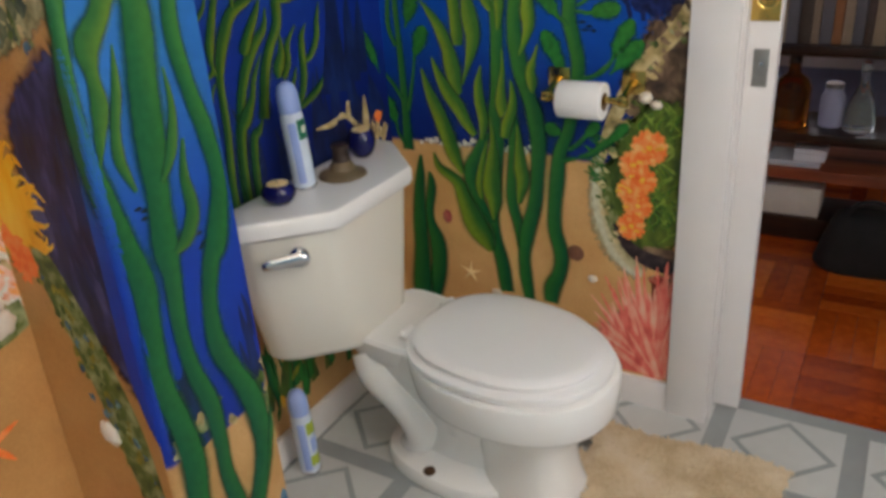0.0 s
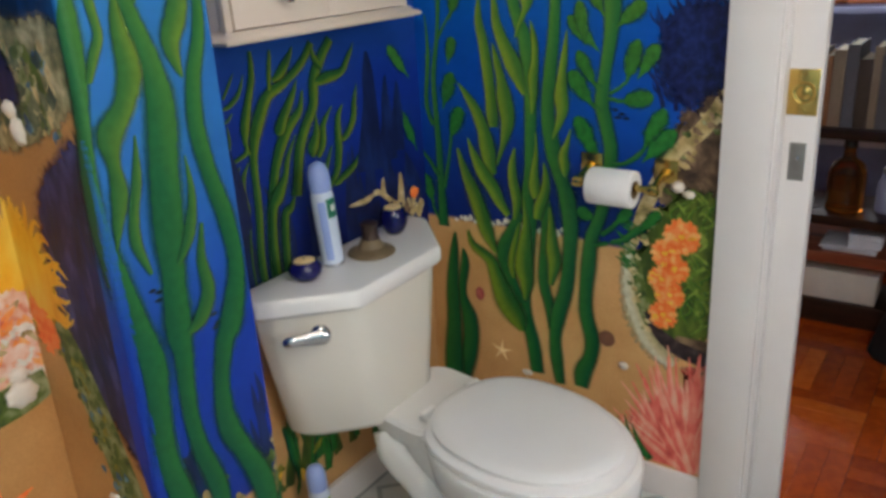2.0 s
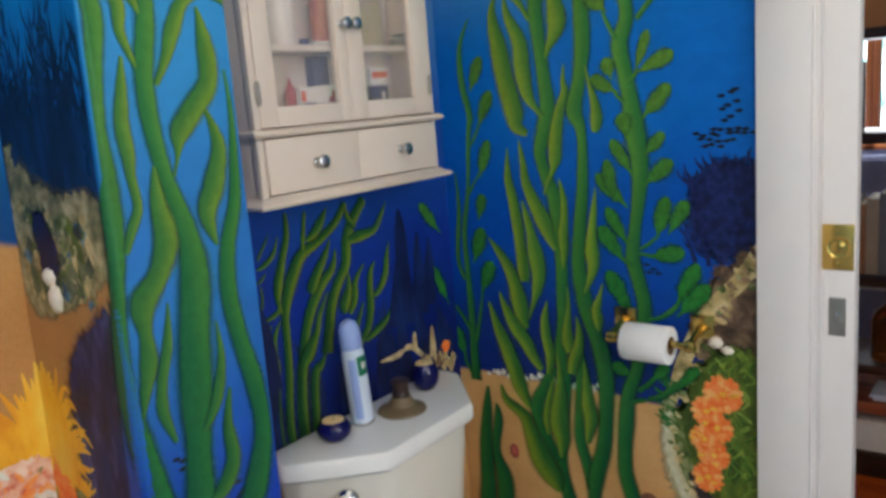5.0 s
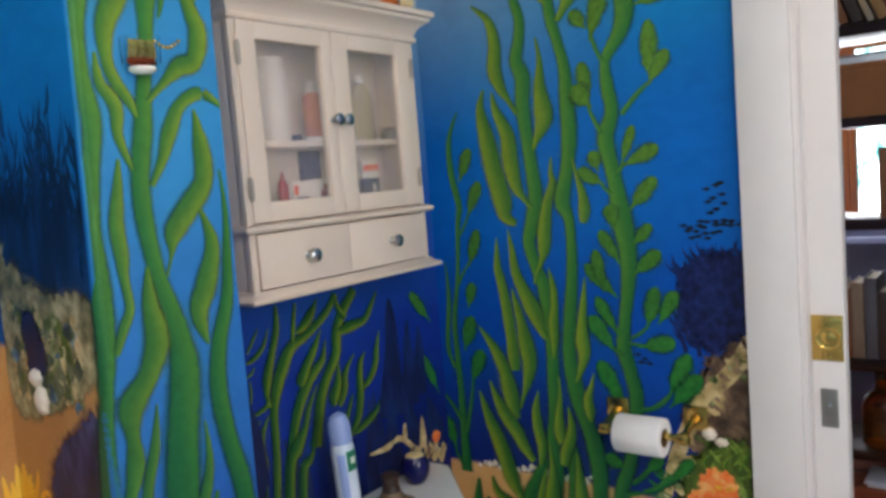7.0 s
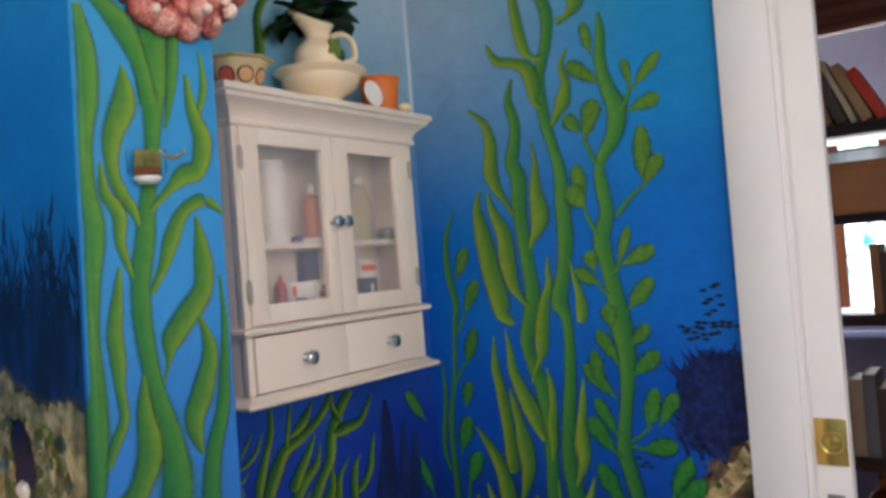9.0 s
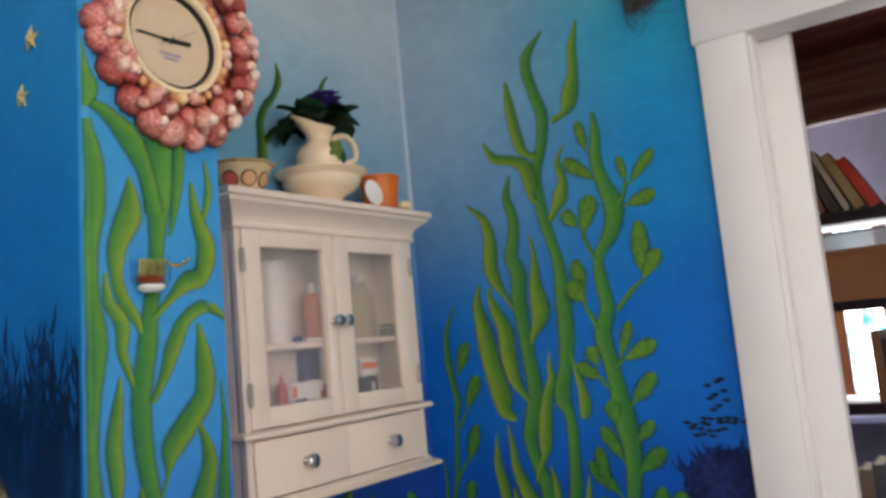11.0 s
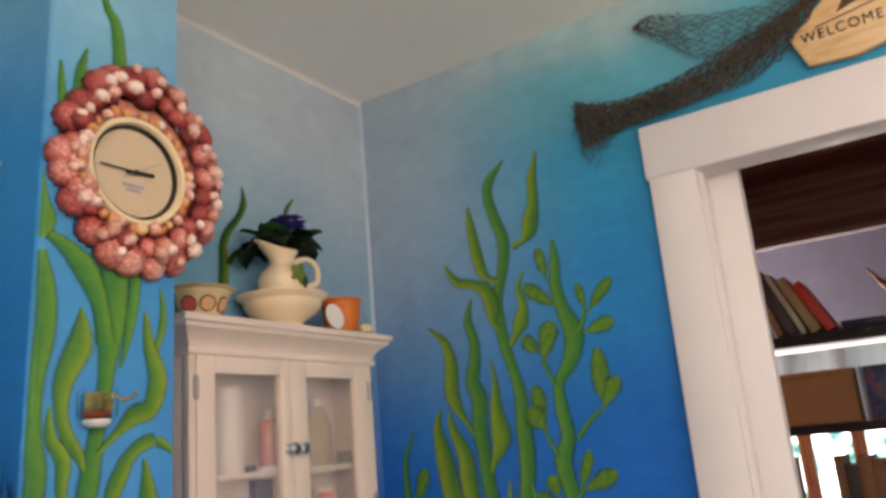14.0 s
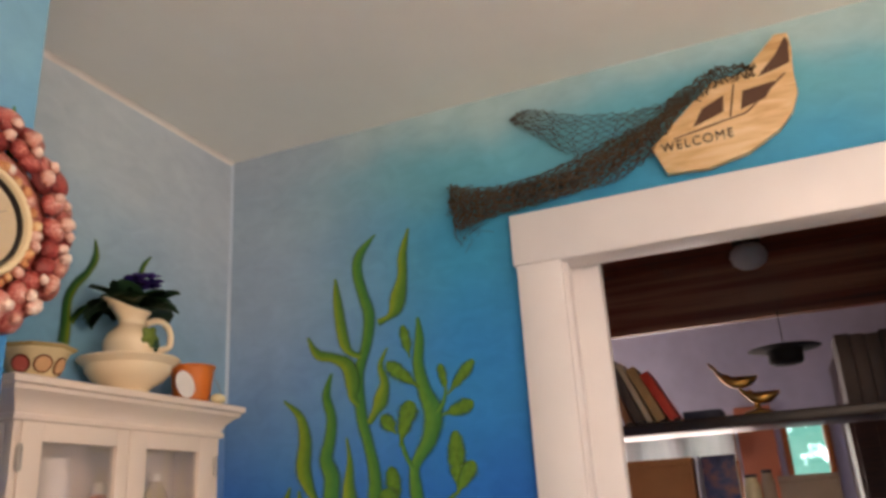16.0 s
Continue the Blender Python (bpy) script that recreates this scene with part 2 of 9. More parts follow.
# ---- room shell ----
wall_north = structure("wall_north", boxes((PX1 - 0.05, 0, 0, 0.0, 0.14, CEIL)), NORTH_SEA, "wall painted as a deep blue sea with kelp above the toilet", "wall")
wall_north_west = structure("wall_north_west", boxes((WX0, 0.03, 0, PX0 + 0.05, 0.14, CEIL)), SIDE_SEA, "mural wall with painted sand and reef beside the partition", "wall")
ARRIS = 0.012   # the painted corner of the wall end is rounded
bm = boxes((PX0, PY, 0, PX1, 0.10, CEIL))
arris = [e for e in bm.edges if all(abs(v.co.x - PX0) + abs(v.co.y - PY) < 1e-4 for v in e.verts)]
bmesh.ops.bevel(bm, geom=arris, offset=ARRIS, segments=8, profile=0.5, affect="EDGES")
wall_partition = structure("wall_partition", bm, [END_SEA, SIDE_SEA], "thick wall end painted with bright blue sea and green kelp", "wall")
for f in wall_partition.data.polygons:
    f.material_index = 1 if f.normal.x < -0.9 else 0
bm = boxes((0, CAS_Y0 - 0.06, 0, WB_T, 0.14, CEIL), (0, OPEN_Y, HEAD, HEAD_T, CAS_Y0 - 0.06, CEIL), (0, WY0, 0, WB_T, OPEN_Y, CEIL))
wall_east = structure("wall_east", bm, EAST_SEA, "blue sea mural wall with tall painted kelp beside the doorway", "wall")
structure("wall_west", boxes((WX0 - 0.12, WY0 - 0.12, 0, WX0, 0.14, CEIL)), PLAIN_WALL, "plain pale blue bathroom wall behind", "wall")
# unseen wall; its opening is invented to hold the fill light
bm = boxes((WX0, WY0 - 0.12, 0, -1.55, WY0, CEIL), (-0.55, WY0 - 0.12, 0, WB_T, WY0, CEIL), (-1.55, WY0 - 0.12, 0, -0.55, WY0, 0.95), (-1.55, WY0 - 0.12, 2.15, -0.55, WY0, CEIL))
structure("wall_south", bm, PLAIN_WALL, "pale blue bathroom wall behind, with an opening added for the fill light", "wall")
structure("ceiling", boxes((WX0 - 0.12, WY0 - 0.12, CEIL, WB_T, 0.14, CEIL + 0.1)), CEILING_M, "warm white plaster ceiling with rounded edges", "ceiling")
structure("floor", boxes((WX0, WY0, -0.08, 0.125, 0.10, 0.0)), GREY_BAND, "grey vinyl bathroom floor with pale diamond tiles", "floor")

# coved joints of the plaster: along the ceiling and down the corner
def cove(name, a, b, r, n1, n2, mat, label):
    """A quarter-round fillet between two faces; n1, n2 point into the room."""
    bm = bmesh.new()
    n1, n2 = Vector(n1), Vector(n2)
    loops = []
    for p in (Vector(a), Vector(b)):
        arc = [p + (n1 + n2) * r - n1 * r * math.cos(t * math.pi / 10) - n2 * r * math.sin(t * math.pi / 10) for t in range(6)]
        loops.append([p - (n1 + n2) * 0.004] + arc)
    rings(bm, loops)
    return structure(name, bm, mat, label, "trim")


COVE_M = plain("pale_cove_plaster", lin(226, 220, 214), 0.7, var=0.08, bump=0.3, scale=12)
SEAM_M = plain("pale_blue_seam", lin(176, 194, 208), 0.6, var=0.12, bump=0.3, scale=12)
cove("trim_north", (PX1, 0, CEIL), (0, 0, CEIL), 0.011, (0, -1, 0), (0, 0, -1), COVE_M, "rounded pale plaster joint between wall and ceiling")
cove("trim_corner", (0, 0, 1.80), (0, 0, CEIL), 0.007, (0, -1, 0), (-1, 0, 0), SEAM_M, "thin pale blue plaster joint in the corner")

# skirting
bm = boxes((PX1, -0.016, 0, -0.016, 0.0, 0.085, 0.004))
structure("baseboard_north", bm, WHITE_TRIM, "white painted skirting board behind the toilet", "baseboard")
bm = boxes((-0.016, CAS_Y0, 0, 0.0, 0.0, 0.085, 0.004))
structure("baseboard_east", bm, WHITE_TRIM, "white painted skirting board under the mural", "baseboard")

# door casing and sliding door
door_frame = thing("door_frame", "white painted wooden door casing round the doorway", "door frame", (0, CAS_Y1, 0), kind="structure")
part("casing_post", boxes((-0.022, CAS_Y1, 0.0, 0.0, CAS_Y0, HEAD + 0.001, 0.003)), WHITE_TRIM, door_frame)
part("casing_post", boxes((-0.022, OPEN_Y - 0.095, 0.0, 0.0, OPEN_Y, HEAD + 0.001, 0.003)), WHITE_TRIM, door_frame)
part("casing_head", boxes((-0.026, OPEN_Y - 0.10, HEAD, 0.0, CAS_Y0 + 0.006, 2.14, 0.003)), WHITE_TRIM, door_frame)
part("jamb", boxes((0.0, CAS_Y1 - 0.004, 0, 0.0645, CAS_Y0 - 0.058, HEAD, 0.003)), WHITE_TRIM, door_frame)
part("jamb", boxes((0.112, CAS_Y1 - 0.004, 0, WB_T, CAS_Y0 - 0.058, HEAD, 0.002)), WHITE_TRIM, door_frame)
part("jamb_bead", boxes((0.0, CAS_Y1 - 0.0085, 0, 0.012, CAS_Y1 - 0.0035, HEAD - 0.003, 0.0025)), WHITE_TRIM, door_frame)
part("jamb_head", boxes((-0.0245, OPEN_Y, HEAD - 0.002, HEAD_T, CAS_Y1, HEAD + 0.02, 0.0005)), WHITE_TRIM, door_frame)
part("jamb", boxes((0.0, OPEN_Y, 0, WB_T, OPEN_Y + 0.012, HEAD - 0.012, 0.002)), WHITE_TRIM, door_frame)

# ---- toilet ----
TX = -0.402


def egg(cx, cy, hw, front, back, z, n=40, sq=2.0):
    """An egg-shaped outline: half width, reach to the front (-y) and to the back."""
    lp = []
    for i in range(n):
        a = 2 * math.pi * i / n
        c, s = math.cos(a), math.sin(a)
        x = hw * math.copysign(abs(c) ** (2 / sq), c)
        y = (back if s > 0 else front) * math.copysign(abs(s) ** (2 / sq), s)
        lp.append((cx + x, cy + y, z))
    return lp


def tank_outline(hw, front, back, cut, z, r=0.02):
    """The plan of the tank: a box with wide cut corners at the front, a little rounded."""
    pts = [(-hw, back), (-hw, front + cut * 1.0), (-hw + cut, front), (hw - cut, front), (hw, front + cut * 1.0), (hw, back)]
    out = []
    k = len(pts)
    for i in range(k):
        p, a, b = Vector(pts[i]), Vector(pts[i - 1]), Vector(pts[(i + 1) % k])
        u, w = (a - p).normalized(), (b - p).normalized()
        for t in (0.0, 0.5, 1.0):
            q = p + u * r * (1 - t) ** 2 + w * r * t ** 2
            out.append((TX + q.x, q.y, z))
    return out


toilet = thing("toilet", "white porcelain toilet with its seat lid closed", "toilet", (TX, -0.45, 0))
bm = rings(bmesh.new(), [tank_outline(hw, f, -0.025, cut, z, 0.03) for hw, f, cut, z in
                         ((0.175, -0.180, 0.10, 0.318), (0.205, -0.196, 0.115, 0.324), (0.224, -0.203, 0.122, 0.342), (0.248, -0.208, 0.13, 0.48), (0.278, -0.213, 0.14, 0.652))])
part("tank", bm, PORCELAIN_TANK, toilet, "bone white porcelain tank")
bm = rings(bmesh.new(), [tank_outline(hw, f, -0.018, cut, z, 0.012) for hw, f, cut, z in
                         ((0.278, -0.215, 0.142, 0.645), (0.288, -0.222, 0.146, 0.647), (0.294, -0.227, 0.147, 0.655), (0.294, -0.227, 0.147, 0.680), (0.288, -0.222, 0.145, 0.689), (0.27, -0.21, 0.138, 0.692))])
part("tank_lid", bm, PORCELAIN, toilet)
SX = -0.365
TURN = Matrix.Translation((SX, -0.30, 0)) @ Matrix.Rotation(radians(-8.5), 4, "Z") @ Matrix.Translation((-SX, 0.30, 0))


def turned_part(name, bm, mat, label=""):
    """A part of the bowl, which stands a little askew under the tank."""
    bmesh.ops.transform(bm, matrix=TURN, verts=bm.verts)
    return part(name, bm, mat, toilet, label)


# bowl: rim down to the narrow front pedestal
bm = rings(bmesh.new(), [egg(SX, cy, hw, fr, bk, z, 56, sq) for z, cy, hw, fr, bk, sq in (
    (0.000, -0.600, 0.104, 0.110, 0.12, 2.8), (0.016, -0.600, 0.103, 0.109, 0.12, 2.8), (0.030, -0.600, 0.098, 0.104, 0.12, 2.7), (0.080, -0.597, 0.086, 0.096, 0.13, 2.5),
    (0.150, -0.590, 0.082, 0.096, 0.14, 2.4), (0.190, -0.575, 0.094, 0.122, 0.155, 2.3), (0.214, -0.555, 0.124, 0.166, 0.18, 2.2),
    (0.236, -0.541, 0.158, 0.208, 0.21, 2.15), (0.252, -0.537, 0.179, 0.233, 0.222, 2.15), (0.264, -0.535, 0.186, 0.242, 0.226, 2.15), (0.300, -0.532, 0.190, 0.246, 0.23, 2.15),
    (0.334, -0.530, 0.194, 0.250, 0.232, 2.15), (0.342, -0.530, 0.191, 0.246, 0.230, 2.15), (0.345, -0.530, 0.184, 0.238, 0.224, 2.15))])
turned_part("bowl", bm, PORCELAIN)
# broad foot behind the pedestal, with the hollow of the trapway over it
bm = rings(bmesh.new(), [egg(SX, cy, hw, fr, bk, z, 44, sq) for z, cy, hw, fr, bk, sq in (
    (0.000, -0.40, 0.150, 0.19, 0.205, 2.5), (0.022, -0.40, 0.150, 0.19, 0.204, 2.5), (0.032, -0.40, 0.144, 0.185, 0.198, 2.5), (0.040, -0.40, 0.118, 0.17, 0.180, 2.4), (0.056, -0.395, 0.086, 0.155, 0.160, 2.4),
    (0.110, -0.385, 0.070, 0.15, 0.150, 2.4), (0.170, -0.385, 0.094, 0.16, 0.195, 2.3), (0.225, -0.40, 0.112, 0.17, 0.225, 2.4), (0.275, -0.41, 0.124, 0.17, 0.240, 2.6), (0.330, -0.41, 0.126, 0.17, 0.245, 2.8))])
turned_part("foot", bm, PORCELAIN)
for s in (-1, 1):
    bm = bmesh.new()
    tube(bm, spline(((SX + s * 0.090, -0.19, 0.280), (SX + s * 0.100, -0.220, 0.232), (SX + s * 0.096, -0.300, 0.180), (SX + s * 0.080, -0.325, 0.112), (SX + s * 0.066, -0.310, 0.056), (SX + s * 0.060, -0.28, 0.016)), 6), 0.043, 20)
    turned_part("trapway", bm, PORCELAIN)
for x in (SX - 0.128, SX + 0.128):
    bm = lathe(bmesh.new(), ((0.015, 0.0), (0.015, 0.004), (0.011, 0.007), (0.003, 0.008)), (x, -0.385, 0.034), 16)
    turned_part("floor_bolt", bm, RUST, "rusty brown floor bolt")
bm = rings(bmesh.new(), [egg(SX, -0.235, hw, fr, bk, z, 32, 4) for z, hw, fr, bk in ((0.250, 0.09, 0.10, 0.08), (0.285, 0.120, 0.12, 0.095), (0.312, 0.128, 0.13, 0.102), (0.336, 0.131, 0.14, 0.106), (0.345, 0.124, 0.13, 0.098))])
turned_part("tank_shelf", bm, PORCELAIN)


def lid_outline(hw, front, back, z, n=56):
    """The plan of the seat: a round front and a broad, nearly square back."""
    lp = []
    for i in range(n):
        a = 2 * math.pi * i / n
        c, t = math.cos(a), math.sin(a)
        k = 2 / 2.1 if t < 0 else 2 / 2.5
        lp.append((SX + hw * math.copysign(abs(c) ** k, c), -0.525 + (back if t > 0 else front) * math.copysign(abs(t) ** k, t), z))
    return lp


bm = rings(bmesh.new(), [lid_outline(hw, fr, bk, z) for z, hw, fr, bk in ((0.347, 0.176, 0.230, 0.206), (0.349, 0.185, 0.239, 0.214), (0.357, 0.187, 0.241, 0.216), (0.364, 0.185, 0.239, 0.214), (0.368, 0.178, 0.231, 0.208))])
turned_part("seat", bm, SEAT_PLASTIC)
bm = rings(bmesh.new(), [lid_outline(hw, fr, bk, z) for z, hw, fr, bk in ((0.3685, 0.160, 0.212, 0.198), (0.371, 0.167, 0.219, 0.205), (0.381, 0.168, 0.220, 0.206), (0.387, 0.163, 0.214, 0.200), (0.391, 0.146, 0.194, 0.182), (0.394, 0.09, 0.13, 0.12))])
turned_part("seat_lid", bm, SEAT_PLASTIC)
for x in (SX - 0.075, SX + 0.075):
    bm = bmesh.new()
    tube(bm, ((x - 0.022, -0.306, 0.360), (x - 0.018, -0.306, 0.362), (x + 0.018, -0.306, 0.362), (x + 0.022, -0.306, 0.360)), (0.006, 0.011, 0.011, 0.006), 12)
    box(bm, x - 0.014, -0.318, 0.340, x + 0.014, -0.290, 0.356, 0.003)
    turned_part("seat_hinge", bm, SEAT_PLASTIC)
# trip lever on the cut corner of the tank
lever = Matrix.Translation((TX - 0.205, -0.163, 0.606)) @ Matrix.Rotation(radians(-45), 4, "Z")
bm = bmesh.new()
lathe(bm, ((0.019, 0.0), (0.021, 0.006), (0.017, 0.012), (0.010, 0.016)), (0, 0, 0), 20, Matrix.Rotation(radians(90), 4, "X"))
loops = []
for x, hz, hy, yc in ((0.020, 0.007, 0.005, -0.020), (0.014, 0.014, 0.008, -0.020), (0.0, 0.017, 0.009, -0.020), (-0.020, 0.015, 0.008, -0.021), (-0.045, 0.012, 0.007, -0.023), (-0.068, 0.011, 0.006, -0.026), (-0.076, 0.006, 0.003, -0.027)):
    loops.append([(x, yc + hy * math.cos(a * math.pi / 7), hz * math.sin(a * math.pi / 7)) for a in range(14)])
rings(bm, loops)
bmesh.ops.transform(bm, matrix=lever, verts=bm.verts)
part("flush_lever", bm, CHROME, toilet, "chrome flush lever")


# ---- the painted sea life, stroke by stroke, on the walls ----
def kelp_paint(name, stops, low_stops, low=0.45, high=1.25, amount=0.8, dab=0.25, ragged=0.10):
    """Leaf-green oil paint shaded across the stroke, painted darker towards the sea bed."""
    m = Mat(name, 0.46, 0.0, 0.22)
    uv = m.uv()
    wob = m.math("SUBTRACT", m.noise(16, 3, vec=m.stretch(1, 1, 0.3)), 0.5)
    f = m.math("ADD", uv["X"], m.math("MULTIPLY", wob, 0.45))
    z = m.math("ADD", m.xyz()["Z"], m.math("MULTIPLY", m.math("SUBTRACT", m.noise(6, 2), 0.5), 0.3))
    c = m.mix(m.math("MULTIPLY", m.step(z, high, low), amount), m.ramp(f, stops), m.ramp(f, low_stops))
    c = m.mix(dab, c, m.ramp(m.noise(70, 4), ((0.3, 0.3), (0.7, 0.7))), "OVERLAY")
    m.color(c)
    side = m.math("MINIMUM", uv["X"], m.math("SUBTRACT", 1.0, uv["X"]))
    dry = m.math("ADD", side, m.math("MULTIPLY", m.math("SUBTRACT", m.noise(120, 3), 0.5), ragged))
    m.l(m.step(dry, -0.01, 0.27), m.b.inputs["Alpha"])
    m.bump(m.noise(90, 3, vec=m.stretch(1, 1, 0.25)), 0.25, 0.001)
    return m.m


STEM_P = kelp_paint("kelp_stem_paint", ((0.02, lin(44, 110, 66)), (0.35, lin(50, 120, 60)), (0.72, lin(86, 138, 56)), (1.0, lin(88, 140, 62))),
                    ((0.02, lin(10, 74, 56)), (0.35, lin(10, 86, 50)), (0.70, lin(34, 104, 46)), (1.0, lin(40, 106, 50))), 0.55, 1.45, 0.95)
BLADE_P = kelp_paint("kelp_blade_paint", ((0.02, lin(56, 112, 56)), (0.38, lin(78, 126, 50)), (0.74, lin(126, 152, 48)), (1.0, lin(142, 160, 50))),
                     ((0.02, lin(6, 70, 44)), (0.40, lin(30, 92, 40)), (0.66, lin(104, 130, 38)), (1.0, lin(124, 138, 40))), 0.4, 1.3, 0.9)
END_STEM_P = kelp_paint("end_kelp_stem_paint", ((0.02, lin(44, 110, 66)), (0.35, lin(50, 120, 60)), (0.72, lin(86, 138, 56)), (1.0, lin(88, 140, 62))),
                        ((0.02, lin(12, 74, 62)), (0.35, lin(14, 86, 58)), (0.70, lin(28, 100, 54)), (1.0, lin(36, 104, 56))), 0.75, 1.75, 0.95)
END_BLADE_P = kelp_paint("end_kelp_blade_paint", ((0.02, lin(50, 110, 58)), (0.38, lin(72, 124, 54)), (0.74, lin(120, 150, 50)), (1.0, lin(138, 158, 52))),
                         ((0.02, lin(12, 76, 54)), (0.40, lin(28, 92, 52)), (0.72, lin(56, 108, 50)), (1.0, lin(92, 124, 50))), 0.75, 1.75, 0.95)
LEAF_P = kelp_paint("kelp_leaf_paint", ((0.05, lin(66, 118, 52)), (0.5, lin(92, 132, 46)), (0.95, lin(70, 122, 52))),
                    ((0.05, lin(14, 100, 50)), (0.5, lin(26, 110, 46)), (0.95, lin(16, 104, 50))), 0.85, 1.55, 0.9, 0.75, 0.34)
NORTH_P = kelp_paint("north_kelp_paint", ((0.02, lin(12, 60, 36)), (0.45, lin(36, 88, 38)), (0.72, lin(100, 122, 34)), (0.98, lin(122, 132, 36))),
                     ((0.02, lin(8, 52, 34)), (0.45, lin(20, 74, 36)), (0.72, lin(84, 108, 32)), (0.98, lin(36, 80, 32))), 0.6, 1.1, 0.8)


def mottle(name, a, b, c, scale=40.0, stretch=(1, 1, 1)):
    """Dabbed paint of three tones."""
    m = Mat(name, 0.5, 0.0, 0.35)
    f = m.math("ADD", m.math("MULTIPLY", m.noise(scale, 4, vec=m.stretch(*stretch)), 0.65), m.math("MULTIPLY", m.noise(scale * 0.25, 2), 0.35))
    m.color(m.ramp(f, ((0.34, a), (0.48, b), (0.64, c))))
    m.bump(m.noise(scale * 2, 3), 0.4, 0.0015)
    return m.m


DEEP_P = mottle("deep_navy_paint", lin(8, 16, 50), lin(12, 26, 74), lin(20, 44, 104), 30, (1, 1, 0.3))
WEED_P = mottle("soft_blue_weed_paint", lin(6, 14, 48), lin(12, 24, 78), lin(28, 48, 108), 60)
CAVE_P = mottle("dusky_violet_rock_paint", lin(14, 16, 42), lin(34, 40, 82), lin(78, 86, 142), 34, (1, 1, 0.35))
REEF_P = mottle("reef_paint", lin(112, 104, 62), lin(184, 158, 108), lin(224, 206, 160), 34)
ALGAE_P = mottle("algae_paint", lin(34, 60, 32), lin(86, 104, 42), lin(160, 164, 124), 36)
ROCK_P = mottle("brown_rock_paint", lin(48, 36, 30), lin(92, 72, 58), lin(150, 122, 96), 30)
GRASS_P = mottle("sea_grass_paint", lin(34, 58, 22), lin(62, 84, 26), lin(104, 122, 40), 28, (1, 1, 0.5))
YELLOW_P = mottle("yellow_anemone_paint", lin(218, 136, 24), lin(240, 178, 44), lin(246, 204, 84), 24, (1, 1, 0.4))
ORANGE_P = mottle("orange_flower_paint", lin(236, 92, 30), lin(250, 124, 54), lin(250, 146, 84), 60)
CORAL_P = mottle("pink_coral_paint", lin(214, 84, 76), lin(238, 116, 104), lin(246, 160, 138), 50, (1, 1, 0.4))
PALE_P = mottle("pale_pink_coral_paint", lin(214, 92, 60), lin(232, 176, 148), lin(240, 214, 200), 60)
FOAM_P = mottle("white_foam_paint", lin(180, 168, 150), lin(222, 216, 206), lin(236, 232, 226), 60)
BLACK_P = mottle("black_fish_paint", lin(8, 10, 18), lin(14, 18, 32), lin(22, 28, 48), 60)
MOSS_P = mottle("yellow_moss_paint", lin(70, 84, 22), lin(120, 116, 26), lin(160, 148, 48), 40)
CHAR_P = mottle("charcoal_rock_paint", lin(26, 20, 24), lin(46, 36, 40), lin(86, 72, 74), 34)
BLUE_P = mottle("blue_sponge_paint", lin(20, 46, 84), lin(52, 92, 130), lin(120, 168, 186), 40)


def edge_left(z):
    return PX0 + 0.022 * (z - 1.35)


def edge_right(z):
    return PX1 + 0.010 * (z - 1.35)


def on_side_leaning(u, z, d):
    return Vector((edge_left(z) - d, u, z))


class Plan:
    """A painted wall: its object, its mapping, its limits along, and the paint layers so far."""

    def __init__(self, wall, place, lo, hi):
        self.wall, self.place, self.lo, self.hi, self.k = wall, place, lo, hi, 0

    def clamp(self, u, z):
        lo = self.lo(z) if callable(self.lo) else self.lo
        hi = self.hi(z) if callable(self.hi) else self.hi
        return min(max(u, lo + 0.0003), hi - 0.0003)

    def layer(self, fine=False):
        """How proud the next stroke lies; small dabs build up less than long strokes."""
        self.k += 0.45 if fine else 1.2
        return 0.0002 + 0.000001 * self.k


FINE = ("painted_weed", "painted_dab", "painted_foam", "painted_algae", "painted_coral", "painted_petal", "painted_fish", "painted_sea_grass", "painted_anemone")


def brush(plan, pts, mat, name="painted_kelp", n=6, cols=5):
    """One brush stroke along a smooth curve of (along, up, width)."""
    d, bm = plan.layer(name in FINE), bmesh.new()
    if plan is END_PLANTS and pts[0][0] < -0.97:
        cols = 13   # fine enough to bend round the arris
    uvl = bm.loops.layers.uv.new("UVMap")
    cur = spline(pts, n)
    rows = []
    for i, (u, z, w) in enumerate(cur):
        a, b = cur[max(i - 1, 0)], cur[min(i + 1, len(cur) - 1)]
        t = np.array((b[0] - a[0], b[1] - a[1]))
        t = t / (np.linalg.norm(t) + 1e-9)
        nx, nz = -t[1], t[0]
        if nx < 0 and abs(t[1]) > 0.3:
            nx, nz = -nx, -nz
        w = max(w, 0.001)
        row = []
        for c in range(cols):
            s = (c / (cols - 1) - 0.5) * w
            uu, zz = u + nx * s, z + nz * s
            row.append((bm.verts.new(plan.place(plan.clamp(uu, zz), max(zz, 0.002), d)), c / (cols - 1), i / (len(cur) - 1)))
        rows.append(row)
    for r0, r1 in zip(rows, rows[1:]):
        for c in range(cols - 1):
            q = (r0[c], r0[c + 1], r1[c + 1], r1[c])
            f = bm.faces.new([v[0] for v in q])
            for lp, v in zip(f.loops, q):
                lp[uvl].uv = (v[1], v[2])
    me = bpy.data.meshes.new(name)
    bm.to_mesh(me)
    bm.free()
    me.materials.append(mat)
    ob = new(name, me)
    ob.parent = plan.wall
    return ob


